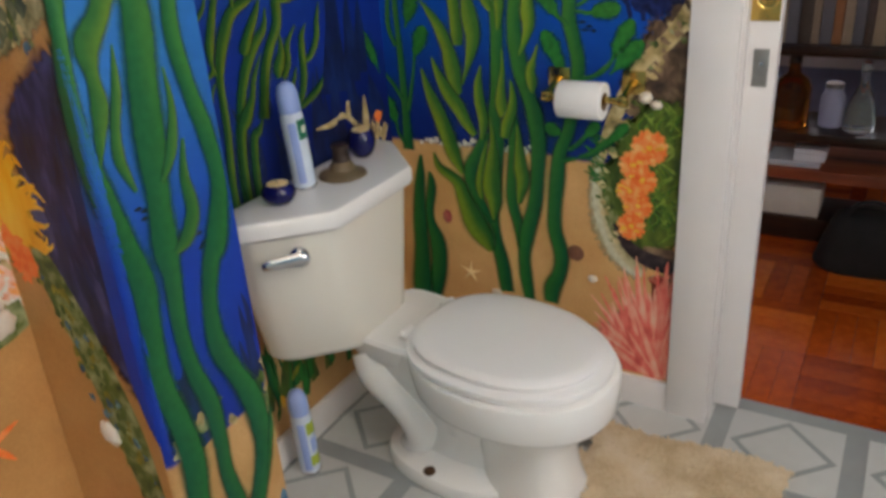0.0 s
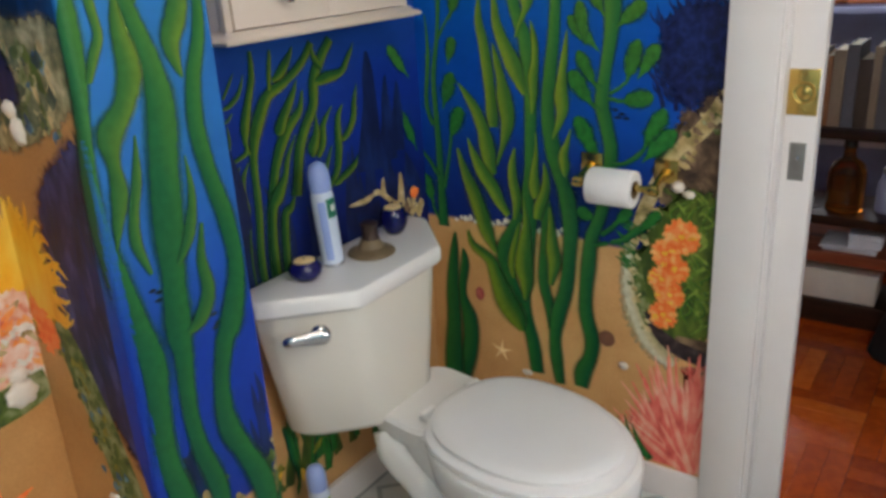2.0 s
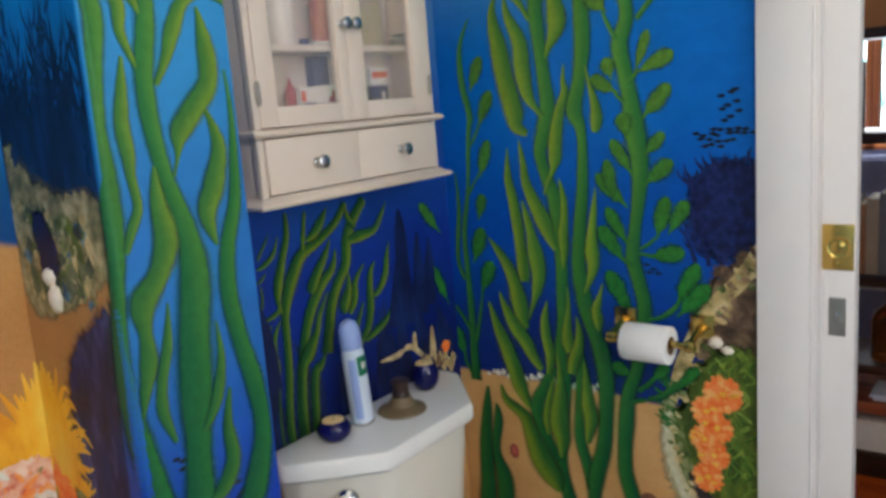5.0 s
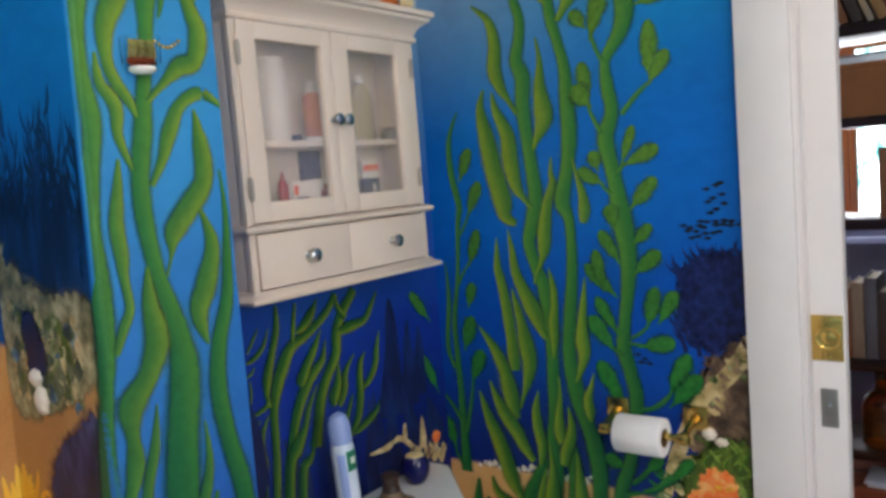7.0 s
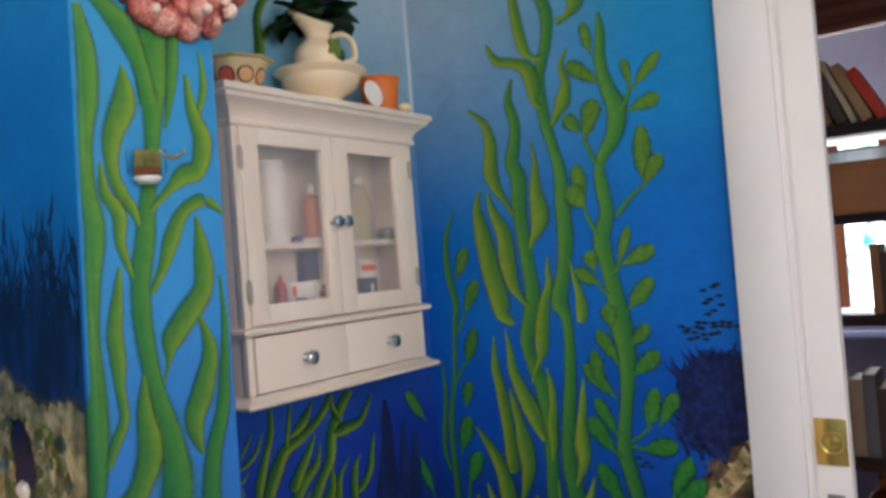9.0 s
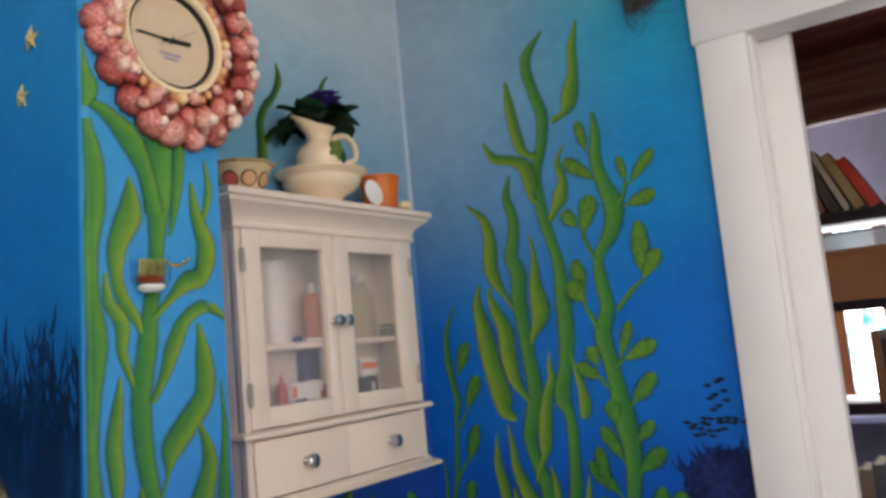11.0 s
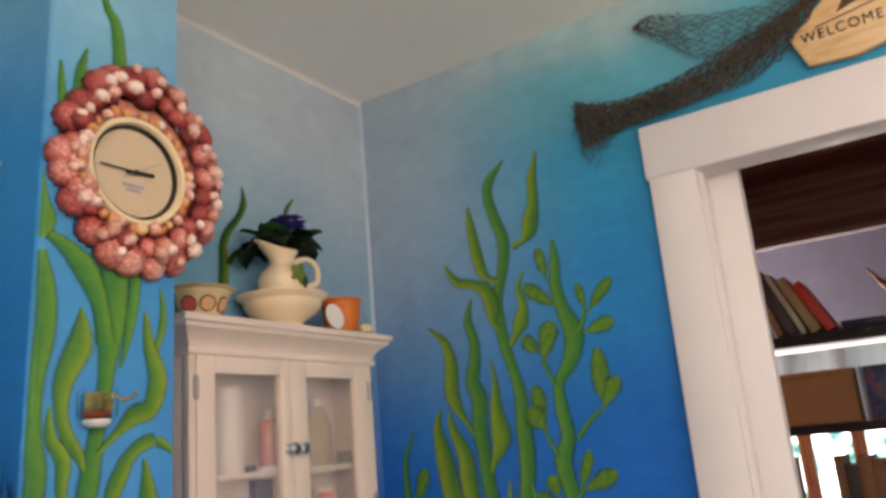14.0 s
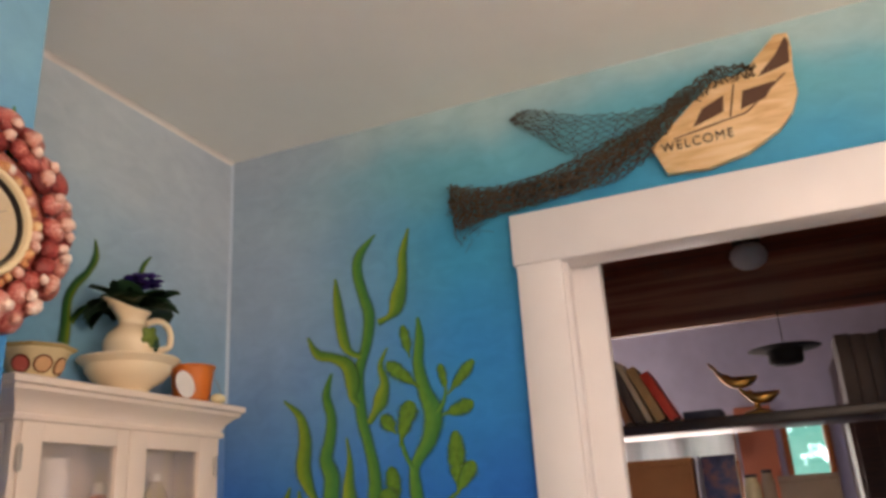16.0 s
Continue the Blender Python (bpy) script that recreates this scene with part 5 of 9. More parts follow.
# north: strand
strand(NORTH_PLANTS, (-0.372, 1.16, 0.018), (-0.407, 1.123, 0.019), (-0.462, 1.091, 0.02), (-0.514, 1.071, 0.026), (-0.542, 1.036, 0.031), (-0.563, 0.996, 0.028), (-0.576, 0.949, 0.02), (-0.579, 0.889, 0.019), (-0.583, 0.831, 0.02), (-0.595, 0.721, 0.02), (-0.588, 0.611, 0.02))
strand(NORTH_PLANTS, (-0.312, 1.161, 0.022), (-0.353, 1.118, 0.026), (-0.378, 1.078, 0.028), (-0.388, 1.026, 0.027), (-0.42, 0.984, 0.026), (-0.444, 0.942, 0.029), (-0.458, 0.892, 0.027), (-0.471, 0.842, 0.032))
strand(NORTH_PLANTS, (-0.416, 1.065, 0.004), (-0.43, 1.025, 0.018), (-0.467, 0.996, 0.026), (-0.496, 0.962, 0.029), (-0.523, 0.912, 0.025), (-0.54, 0.855, 0.025), (-0.551, 0.82, 0.023), (-0.563, 0.71, 0.023), (-0.556, 0.6, 0.023))
strand(NORTH_PLANTS, (-0.546, 1.165, 0.009), (-0.55, 1.115, 0.016), (-0.568, 1.068, 0.018), (-0.585, 1.022, 0.023), (-0.59, 0.988, 0.012), (-0.584, 0.961, 0.009))
strand(NORTH_PLANTS, (-0.493, 1.16, 0.008), (-0.503, 1.115, 0.012), (-0.509, 1.08, 0.009))

# north: blade
blade(NORTH_PLANTS, (-0.429, 1.159, 0.003), (-0.45, 1.131, 0.02), (-0.474, 1.109, 0.021), (-0.497, 1.098, 0.008))
blade(NORTH_PLANTS, (-0.428, 1.089, 0.003), (-0.449, 1.056, 0.018), (-0.478, 1.02, 0.025), (-0.496, 0.993, 0.028), (-0.5, 0.984, 0.007))
blade(NORTH_PLANTS, (-0.237, 1.143, 0.003), (-0.261, 1.112, 0.015), (-0.288, 1.085, 0.018), (-0.342, 1.079, 0.025), (-0.371, 1.074, 0.014))
blade(NORTH_PLANTS, (-0.24, 1.049, 0.003), (-0.254, 1.011, 0.016), (-0.263, 0.972, 0.019), (-0.293, 0.939, 0.017), (-0.328, 0.932, 0.007))
blade(NORTH_PLANTS, (-0.293, 1.012, 0.003), (-0.312, 0.99, 0.016), (-0.319, 0.952, 0.021), (-0.323, 0.907, 0.023), (-0.336, 0.865, 0.02), (-0.365, 0.835, 0.016))
blade(NORTH_PLANTS, (-0.33, 1.015, 0.003), (-0.363, 0.98, 0.016), (-0.372, 0.938, 0.021), (-0.391, 0.91, 0.013))
blade(NORTH_PLANTS, (-0.383, 1.008, 0.003), (-0.388, 0.965, 0.021), (-0.403, 0.936, 0.032), (-0.406, 0.914, 0.01))
blade(NORTH_PLANTS, (-0.242, 0.899, 0.003), (-0.268, 0.868, 0.015), (-0.305, 0.85, 0.018), (-0.348, 0.835, 0.012))
blade(NORTH_PLANTS, (-0.345, 0.925, 0.006), (-0.366, 0.886, 0.013), (-0.378, 0.856, 0.008))
blade(NORTH_PLANTS, (-0.373, 1.149, 0.007), (-0.368, 1.126, 0.015), (-0.348, 1.1, 0.012))
blade(NORTH_PLANTS, (-0.595, 1.129, 0.002), (-0.61, 1.108, 0.007), (-0.629, 1.083, 0.006))
blade(NORTH_PLANTS, (-0.571, 1.122, 0.003), (-0.588, 1.088, 0.01), (-0.615, 1.069, 0.011), (-0.634, 1.064, 0.004))
blade(NORTH_PLANTS, (-0.611, 1.054, 0.002), (-0.624, 1.042, 0.007), (-0.637, 1.036, 0.004))
blade(NORTH_PLANTS, (-0.629, 1.029, 0.003), (-0.629, 0.999, 0.007), (-0.635, 0.976, 0.003))
blade(NORTH_PLANTS, (-0.587, 0.987, 0.004), (-0.592, 0.969, 0.011), (-0.619, 0.959, 0.009), (-0.637, 0.96, 0.005))
blade(NORTH_PLANTS, (-0.614, 0.945, 0.003), (-0.626, 0.924, 0.008), (-0.637, 0.908, 0.005))
blade(NORTH_PLANTS, (-0.589, 0.948, 0.003), (-0.607, 0.923, 0.012), (-0.618, 0.887, 0.02), (-0.61, 0.849, 0.016), (-0.608, 0.84, 0.006), (-0.62, 0.73, 0.006), (-0.613, 0.62, 0.006))
blade(NORTH_PLANTS, (-0.451, 0.976, 0.003), (-0.482, 0.931, 0.014), (-0.497, 0.893, 0.018), (-0.526, 0.856, 0.034), (-0.544, 0.825, 0.021), (-0.556, 0.715, 0.021), (-0.549, 0.605, 0.021))
blade(NORTH_PLANTS, (-0.474, 0.846, 0.003), (-0.492, 0.822, 0.019), (-0.512, 0.806, 0.022), (-0.524, 0.696, 0.022), (-0.517, 0.586, 0.022))
blade(NORTH_PLANTS, (-0.448, 2.105, 0.004), (-0.443, 2.068, 0.016), (-0.46, 2.031, 0.014), (-0.488, 1.997, 0.017), (-0.504, 1.961, 0.019), (-0.503, 1.913, 0.023), (-0.505, 1.875, 0.025))
blade(NORTH_PLANTS, (-0.45, 1.965, 0.003), (-0.473, 1.944, 0.012), (-0.491, 1.92, 0.012))
blade(NORTH_PLANTS, (-0.285, 2.112, 0.004), (-0.306, 2.086, 0.011), (-0.316, 2.057, 0.014))

# north: deep
deep(NORTH_PLANTS, (-0.196, 1.118, 0.009), (-0.197, 1.07, 0.038), (-0.197, 1.004, 0.049), (-0.207, 0.922, 0.074), (-0.218, 0.835, 0.103))
deep(NORTH_PLANTS, (-0.134, 1.052, 0.008), (-0.14, 1.004, 0.027), (-0.139, 0.936, 0.047), (-0.151, 0.846, 0.08))
deep(NORTH_PLANTS, (-0.092, 1.031, 0.007), (-0.097, 0.956, 0.04), (-0.109, 0.859, 0.06))
deep(NORTH_PLANTS, (-0.663, 1.029, 0.027), (-0.639, 0.918, 0.051), (-0.642, 0.81, 0.075))

# north: reef
reef(NORTH_PLANTS, (-0.307, 0.769, 0.005), (-0.245, 0.766, 0.016), (-0.198, 0.774, 0.014), (-0.15, 0.737, 0.013))
reef(NORTH_PLANTS, (-0.175, 0.804, 0.008), (-0.18, 0.768, 0.021))
reef(NORTH_PLANTS, (-0.107, 0.802, 0.007), (-0.108, 0.751, 0.024), (-0.112, 0.721, 0.029))
for k in range(14):
    u, z = -0.79 + 0.022 * k + rnd.uniform(-0.01, 0.01), rnd.uniform(0.12, 0.24)
    a = rnd.uniform(0.4, 2.7)
    brush(NORTH_PLANTS, ((u, z, 0.006), (u + 0.02 * math.cos(a), z + 0.02 * math.sin(a), 0.018), (u + 0.045 * math.cos(a), z + 0.045 * math.sin(a), 0.003)), (MOSS_P, LEAF_P, YELLOW_P, GRASS_P)[k % 4], "painted_leaf", 4, 3)
# partition side: weed, reef ridge, dark cave, algae and a yellow anemone
SEAFAN_P = mottle("dusky_sea_fan_paint", lin(6, 22, 48), lin(8, 36, 74), lin(12, 60, 112), 30, (1, 1, 0.3))
patch(SIDE_PLANTS, ((0.02, 1.40), (-0.06, 1.36), (-0.13, 1.37), (-0.20, 1.34), (-0.236, 1.36), (-0.238, 1.25), (-0.10, 1.25), (0.02, 1.30)), brushed_out(SEAFAN_P), "painted_weed", 0.02, soft=0.06)
for k in range(72):
    u, z, h = rnd.uniform(-0.240, 0.02), rnd.uniform(1.24, 1.32), rnd.uniform(0.10, 0.26)
    e = rnd.uniform(-0.012, 0.012)
    brush(SIDE_PLANTS, ((u, z, 0.008), (u + e, z + h * 0.5, 0.007), (u + e * 1.6, z + h, 0.001)), SEAFAN_P, "painted_weed", 5, 3)
    for q in range(5):
        t = rnd.uniform(0.2, 0.95)
        b = rnd.choice((-1, 1)) * rnd.uniform(0.006, 0.018)
        brush(SIDE_PLANTS, ((u + e * 1.6 * t, z + h * t, 0.005), (u + e * 1.6 * t + b, z + h * t + 0.020, 0.005), (u + e * 1.6 * t + b * 1.2, z + h * t + 0.040, 0.001)), SEAFAN_P, "painted_weed", 4, 3)
RIDGE_P = mottle("grey_green_ridge_paint", lin(72, 84, 62), lin(138, 130, 94), lin(204, 190, 150), 40)
patch(SIDE_PLANTS, ((0.02, 1.34), (-0.05, 1.285), (-0.14, 1.262), (-0.226, 1.26), (-0.224, 1.18), (-0.15, 1.14), (-0.06, 1.11), (0.02, 1.13)), brushed_out(RIDGE_P), soft=0.03)
DUSK_P = mottle("dusky_green_reef_paint", lin(34, 52, 56), lin(62, 80, 66), lin(118, 124, 96), 40)
for k in range(150):
    u = rnd.uniform(-0.19, 0.0)
    z = rnd.uniform(1.12, 1.245 + 0.10 * max(0.0, u + 0.12))
    r = rnd.uniform(0.005, 0.017)
    patch(SIDE_PLANTS, ((u - r * 0.7, z), (u, z + r), (u + r * 0.7, z), (u, z - r)), (ALGAE_P, REEF_P, DUSK_P, DUSK_P, ALGAE_P, GRASS_P, DUSK_P, BLUE_P)[k % 8], "painted_algae", 0.004, 3)
patch(SIDE_PLANTS, ((-0.045, 1.25), (-0.075, 1.22), (-0.085, 1.17), (-0.05, 1.165)), DEEP_S, "painted_cave", 0.008, soft=0.015)
patch(SIDE_PLANTS, ((-0.224, 1.110), (-0.205, 1.095), (-0.15, 1.06), (-0.105, 1.02), (-0.085, 0.95), (-0.088, 0.88), (-0.105, 0.80), (-0.13, 0.74), (-0.165, 0.675), (-0.20, 0.635), (-0.216, 0.618), (-0.222, 0.64)), CAVE_S, "painted_cave", 0.002, soft=0.04)
for k in range(60):
    t = rnd.random()
    u, z, h = -0.075 - 0.14 * rnd.random() ** 0.8, 1.02 - 0.42 * t, rnd.uniform(0.06, 0.16)
    if u > -0.085 - 0.38 * max(0.0, 0.95 - z + h * 0.6) or z - h < 0.62:
        continue
    brush(SIDE_PLANTS, ((u, z, 0.003), (u + rnd.uniform(-0.006, 0.006), z - h * 0.5, rnd.uniform(0.008, 0.02)), (u - 0.012, z - h, 0.003)), (DEEP_P, CAVE_P, DEEP_P, DEEP_P)[k % 4], "painted_cave", 5, 3)
brush(SIDE_PLANTS, ((0.025, 0.78, 0.05), (-0.05, 0.79, 0.06), (-0.095, 0.71, 0.07), (-0.13, 0.62, 0.075), (-0.165, 0.50, 0.08), (-0.19, 0.36, 0.06)), ALGAE_P, "painted_algae")
for k in range(110):
    t = rnd.random()
    u, z, r = -0.06 - 0.13 * t + rnd.uniform(-0.035, 0.03), 0.78 - 0.42 * t + rnd.uniform(-0.04, 0.04), rnd.uniform(0.005, 0.013)
    patch(SIDE_PLANTS, ((u - r * 0.7, z), (u, z + r), (u + r * 0.7, z), (u, z - r)), (GRASS_P, ALGAE_P, LEAF_P, MOSS_P, GRASS_P, BLUE_P, MOSS_P)[k % 7], "painted_algae", 0.004, 3)
patch(SIDE_PLANTS, ((0.02, 0.21), (-0.03, 0.20), (-0.06, 0.14), (0.0, 0.10), (0.028, 0.15)), BLUE_P, "painted_sponge", 0.008)
patch(SIDE_PLANTS, ((0.026, 0.97), (-0.02, 0.95), (-0.05, 0.88), (-0.04, 0.82), (0.026, 0.80)), YELLOW_S, "painted_anemone", 0.004, soft=0.03)
for k in range(46):
    a, r = rnd.uniform(-0.35, 2.0), rnd.uniform(0.09, 0.15)
    c, s = math.sin(a), math.cos(a)
    b = rnd.uniform(-0.02, 0.02)
    brush(SIDE_PLANTS, ((0.025, 0.86, 0.012), (0.025 - 0.5 * r * c, 0.86 + 0.6 * r * s, 0.014), (0.025 - 0.85 * r * c + b * 0.5, 0.86 + r * s, 0.010), (0.025 - r * c + b, 0.86 + r * s * 1.02 + b, 0.003)), YELLOW_P, "painted_anemone", 5, 3)
for k in range(36):
    a, r = rnd.uniform(-0.3, 1.9), rnd.uniform(0.09, 0.17)
    c, s = math.sin(a), math.cos(a)
    brush(WEST_PLANTS, ((-1.07, 0.85, 0.012), (-1.07 - 0.5 * r * c, 0.85 + 0.5 * r * s, 0.016), (-1.07 - r * c, 0.85 + r * s, 0.003)), YELLOW_P, "painted_anemone", 5, 3)
for z in (0.70, 0.74, 0.78, 0.82):
    brush(WEST_PLANTS, ((-1.24, z - 0.02, 0.03), (-1.18, z, 0.055), (-1.12, z + 0.01, 0.055), (-1.068, z + 0.006, 0.04)), PALE_P, "painted_coral")
for k in range(80):
    u, z = rnd.uniform(-1.22, -1.085), rnd.uniform(0.69, 0.85)
    brush(WEST_PLANTS, ((u, z, 0.004), (u + 0.012, z + rnd.uniform(-0.015, 0.015), 0.012), (u + 0.026, z + rnd.uniform(-0.02, 0.02), 0.003)), (ORANGE_L, FOAM_P, PALE_P, PALE_P, REEF_P)[k % 5], "painted_coral", 4, 3)
patch(SIDE_PLANTS, ((0.02, 0.85), (-0.02, 0.82), (-0.045, 0.76), (0.0, 0.745), (0.025, 0.78)), ORANGE_P, "painted_coral", 0.008)
brush(WEST_PLANTS, ((-1.30, 0.62, 0.05), (-1.20, 0.66, 0.06), (-1.12, 0.67, 0.06), (-1.07, 0.68, 0.05)), ALGAE_P, "painted_algae")
for k in range(5):
    a = 1.2566 * k + 0.3
    brush(WEST_PLANTS, ((-1.20, 0.486, 0.016), (-1.20 + 0.035 * math.cos(a), 0.486 + 0.035 * math.sin(a), 0.012), (-1.20 + 0.06 * math.cos(a), 0.486 + 0.06 * math.sin(a), 0.003)), ORANGE_P, "painted_starfish", 4, 3)
for u, h in ((-1.235, 0.10), (-1.20, 0.07), (-1.165, 0.11), (-1.13, 0.08), (-1.27, 0.09)):
    brush(WEST_PLANTS, ((u, 0.18, 0.022), (u + 0.004, 0.18 + h * 0.5, 0.026), (u + 0.006, 0.18 + h, 0.034)), CORAL_P, "painted_coral", 5, 3)
    patch(WEST_PLANTS, [(u + 0.006 + 0.016 * math.cos(a), 0.18 + h + 0.009 * math.sin(a)) for a in (0, 1.2, 2.5, 3.8, 5)], PALE_P, "painted_coral", 0.001, 4)


# ---- medicine cabinet ----
CX0, CX1, CYF = -0.688, -0.172, -0.115
def clear(name, through_share):
    """Window glass; a share below 1 leaves a pale haze in place of reflections."""
    m = Mat(name, 0.02)
    m.b.inputs["Transmission Weight"].default_value = through_share
    m.b.inputs["IOR"].default_value = 1.45
    return m.m


# the cabinet panes carry the haze of room reflections in their colour
GLASS, HAZED_GLASS = clear("clear_glass", 1.0), clear("dusty_cabinet_glass", 0.90)


def glassy(name, c, rough=0.05, ior=1.3):
    m = Mat(name, rough)
    m.b.inputs["Transmission Weight"].default_value = 0.92
    m.b.inputs["IOR"].default_value = ior
    m.b.inputs["Base Color"].default_value = c
    return m.m


NICKEL = plain("satin_nickel", (0.34, 0.31, 0.28, 1), 0.4, 0.6, var=0.15)
cabinet = thing("medicine_cabinet", "white wooden wall cabinet with two glazed doors and two drawers", "cabinet", ((CX0 + CX1) / 2, -0.06, 1.2))
part("side_panel", boxes((CX0, CYF + 0.020, 1.205, CX0 + 0.016, 0.0, 1.72, 0.001)), CAB_WHITE, cabinet)
part("side_panel", boxes((CX1 - 0.016, CYF + 0.020, 1.205, CX1, 0.0, 1.72, 0.001)), CAB_WHITE, cabinet)
part("back_panel", boxes((CX0 + 0.016, -0.010, 1.205, CX1 - 0.016, -0.001, 1.715, 0.0)), CAB_WHITE, cabinet)
part("shelf", boxes((CX0 + 0.016, CYF + 0.026, 1.479, CX1 - 0.016, -0.010, 1.491, 0.001)), CAB_WHITE, cabinet)
part("shelf", boxes((CX0 + 0.016, CYF + 0.024, 1.328, CX1 - 0.016, -0.010, 1.342, 0.001)), CAB_WHITE, cabinet)
part("top_panel", boxes((CX0 + 0.016, CYF + 0.024, 1.703, CX1 - 0.016, -0.010, 1.715, 0.001)), CAB_WHITE, cabinet)


def moulding(x0, x1, prof, flush_left=False):
    """A moulded strip round the front and the right end; prof: (reach, height) pairs upwards."""
    bm = bmesh.new()
    loops = []
    for r, z in prof:
        loops.append([(x0 - (0.0 if flush_left else r), 0.0, z), (x0 - (0.0 if flush_left else r), CYF - r, z), (x1 + r, CYF - r, z), (x1 + r, 0.0, z)])
    rings(bm, loops)
    return bm


part("cornice", moulding(CX0, CX1, ((0.004, 1.703), (0.008, 1.706), (0.008, 1.713), (0.004, 1.716), (0.005, 1.722), (0.011, 1.732), (0.022, 1.743), (0.032, 1.749), (0.034, 1.756), (0.040, 1.759), (0.041, 1.769), (0.037, 1.772))), CAB_WHITE, cabinet)
part("waist_moulding", moulding(CX0, CX1, ((0.004, 1.323), (0.013, 1.325), (0.016, 1.330), (0.013, 1.335), (0.004, 1.338))), CAB_WHITE, cabinet)
part("base_moulding", moulding(CX0, CX1, ((0.008, 1.194), (0.020, 1.196), (0.023, 1.201), (0.019, 1.206), (0.008, 1.210), (0.004, 1.216))), CAB_WHITE, cabinet)
part("stile", boxes((CX0, CYF, 1.212, CX0 + 0.014, CYF + 0.020, 1.712, 0.001)), CAB_WHITE, cabinet)
part("stile", boxes((CX1 - 0.012, CYF, 1.212, CX1, CYF + 0.020, 1.712, 0.001)), CAB_WHITE, cabinet)
drawer_a = part("drawer", boxes((CX0 + 0.017, CYF - 0.003, 1.219, -0.43015, CYF + 0.018, 1.320, 0.0015)), CAB_WHITE, cabinet)
drawer_b = part("drawer", boxes((-0.42985, CYF - 0.003, 1.219, CX1 - 0.015, CYF + 0.018, 1.320, 0.0015)), CAB_WHITE, cabinet)


def knob(parent, x, z, y=CYF - 0.003, k=1.0):
    k *= 1.15
    bm = lathe(bmesh.new(), [(r * k, h * k) for r, h in ((0.006, 0.0), (0.007, 0.002), (0.0045, 0.005), (0.0045, 0.010), (0.010, 0.014), (0.012, 0.018), (0.011, 0.022), (0.006, 0.0245), (0.001, 0.025))], (x, y, z), 20, Matrix.Rotation(radians(90), 4, "X"))
    part("knob", bm, CHROME, parent, "round chrome knob")


knob(drawer_a, -0.552, 1.269)
knob(drawer_b, -0.304, 1.269)
MID = -0.437
for x0, x1, gx0, gx1, kx, hx in ((CX0 + 0.015, MID - 0.001, -0.631, -0.466, MID - 0.014, CX0 + 0.013), (MID + 0.001, CX1 - 0.013, -0.390, -0.236, MID + 0.014, CX1 - 0.013)):
    z0, z1, g0, g1 = 1.341, 1.704, 1.377, 1.672
    door = part("door", boxes((x0, CYF - 0.003, z0, gx0, CYF + 0.016, z1, 0.0015), (gx1, CYF - 0.003, z0, x1, CYF + 0.016, z1, 0.0015), (gx0, CYF - 0.003, z0, gx1, CYF + 0.016, g0, 0.0015), (gx0, CYF - 0.003, g1, gx1, CYF + 0.016, z1, 0.0015)), CAB_WHITE, cabinet)
    pane = part("pane", boxes((gx0 - 0.003, CYF + 0.006, g0 - 0.003, gx1 + 0.003, CYF + 0.009, g1 + 0.003)), HAZED_GLASS, door, smooth=False)
    pane.visible_shadow = False
    knob(door, kx, 1.528, k=0.9)
    for hz in (1.645, 1.402):
        bm = bmesh.new()
        tube(bm, ((hx, CYF - 0.004, hz - 0.022), (hx, CYF - 0.004, hz + 0.022)), 0.0035, 8)
        box(bm, hx - 0.006, CYF - 0.0045, hz - 0.018, hx + 0.006, CYF - 0.003, hz + 0.018)
        part("hinge", bm, NICKEL, door)

# what stands in the cabinet
RED_P = plain("red_plastic", lin(176, 40, 44), 0.35)
PINK_P = plain("salmon_bottle", lin(196, 118, 100), 0.3)
BLUE_PL = plain("navy_box_card", lin(38, 48, 96), 0.5)
CARD = plain("white_card", lin(226, 220, 214), 0.55)
AMBER_L = glassy("pale_yellow_glass", (0.90, 0.86, 0.68, 1), 0.12)
ORANGE_CARD = plain("orange_card", lin(226, 96, 52), 0.5)


def bottle(name, label, x, y, z, prof, mat, cap=None, capmat=None, seg=18, category="bottle"):
    o = thing(name, label, category, (x, y, z))
    part("body", lathe(bmesh.new(), prof, (x, y, z), seg), mat, o)
    if cap:
        part("cap", lathe(bmesh.new(), cap, (x, y, z), seg), capmat, o)
    return o


bottle("lotion_bottle", "salmon pink lotion bottle on the upper cabinet shelf", -0.441, -0.055, 1.4915, ((0.020, 0.0), (0.022, 0.004), (0.022, 0.085), (0.018, 0.094), (0.010, 0.10)), PINK_P, ((0.012, 0.10), (0.012, 0.118), (0.009, 0.121)), CARD)
bottle("oil_bottle", "tall pale yellow glass bottle on the cabinet shelf", -0.287, -0.050, 1.4915, ((0.024, 0.0), (0.026, 0.005), (0.026, 0.085), (0.021, 0.103), (0.013, 0.115), (0.013, 0.125)), AMBER_L, ((0.013, 0.125), (0.013, 0.14), (0.010, 0.142)), CARD)
bottle("balm_tin", "small round silver tin on the cabinet shelf", -0.205, -0.055, 1.4915, ((0.020, 0.0), (0.021, 0.003), (0.021, 0.018)), STEEL, ((0.0215, 0.018), (0.0215, 0.026), (0.018, 0.028)), CHROME, category="tin")
bottle("white_jar", "tall white plastic jar at the back of the shelf", -0.543, -0.045, 1.4915, ((0.030, 0.0), (0.032, 0.005), (0.032, 0.13), (0.027, 0.14)), CARD, ((0.028, 0.14), (0.028, 0.16), (0.025, 0.163)), CARD, category="jar")
bottle("red_bottle", "small red plastic bottle with a pointed cap", -0.548, -0.060, 1.3425, ((0.0095, 0.0), (0.0105, 0.004), (0.0105, 0.060), (0.009, 0.069), (0.005, 0.074)), RED_P, ((0.004, 0.074), (0.003, 0.084), (0.0015, 0.088)), RED_P)
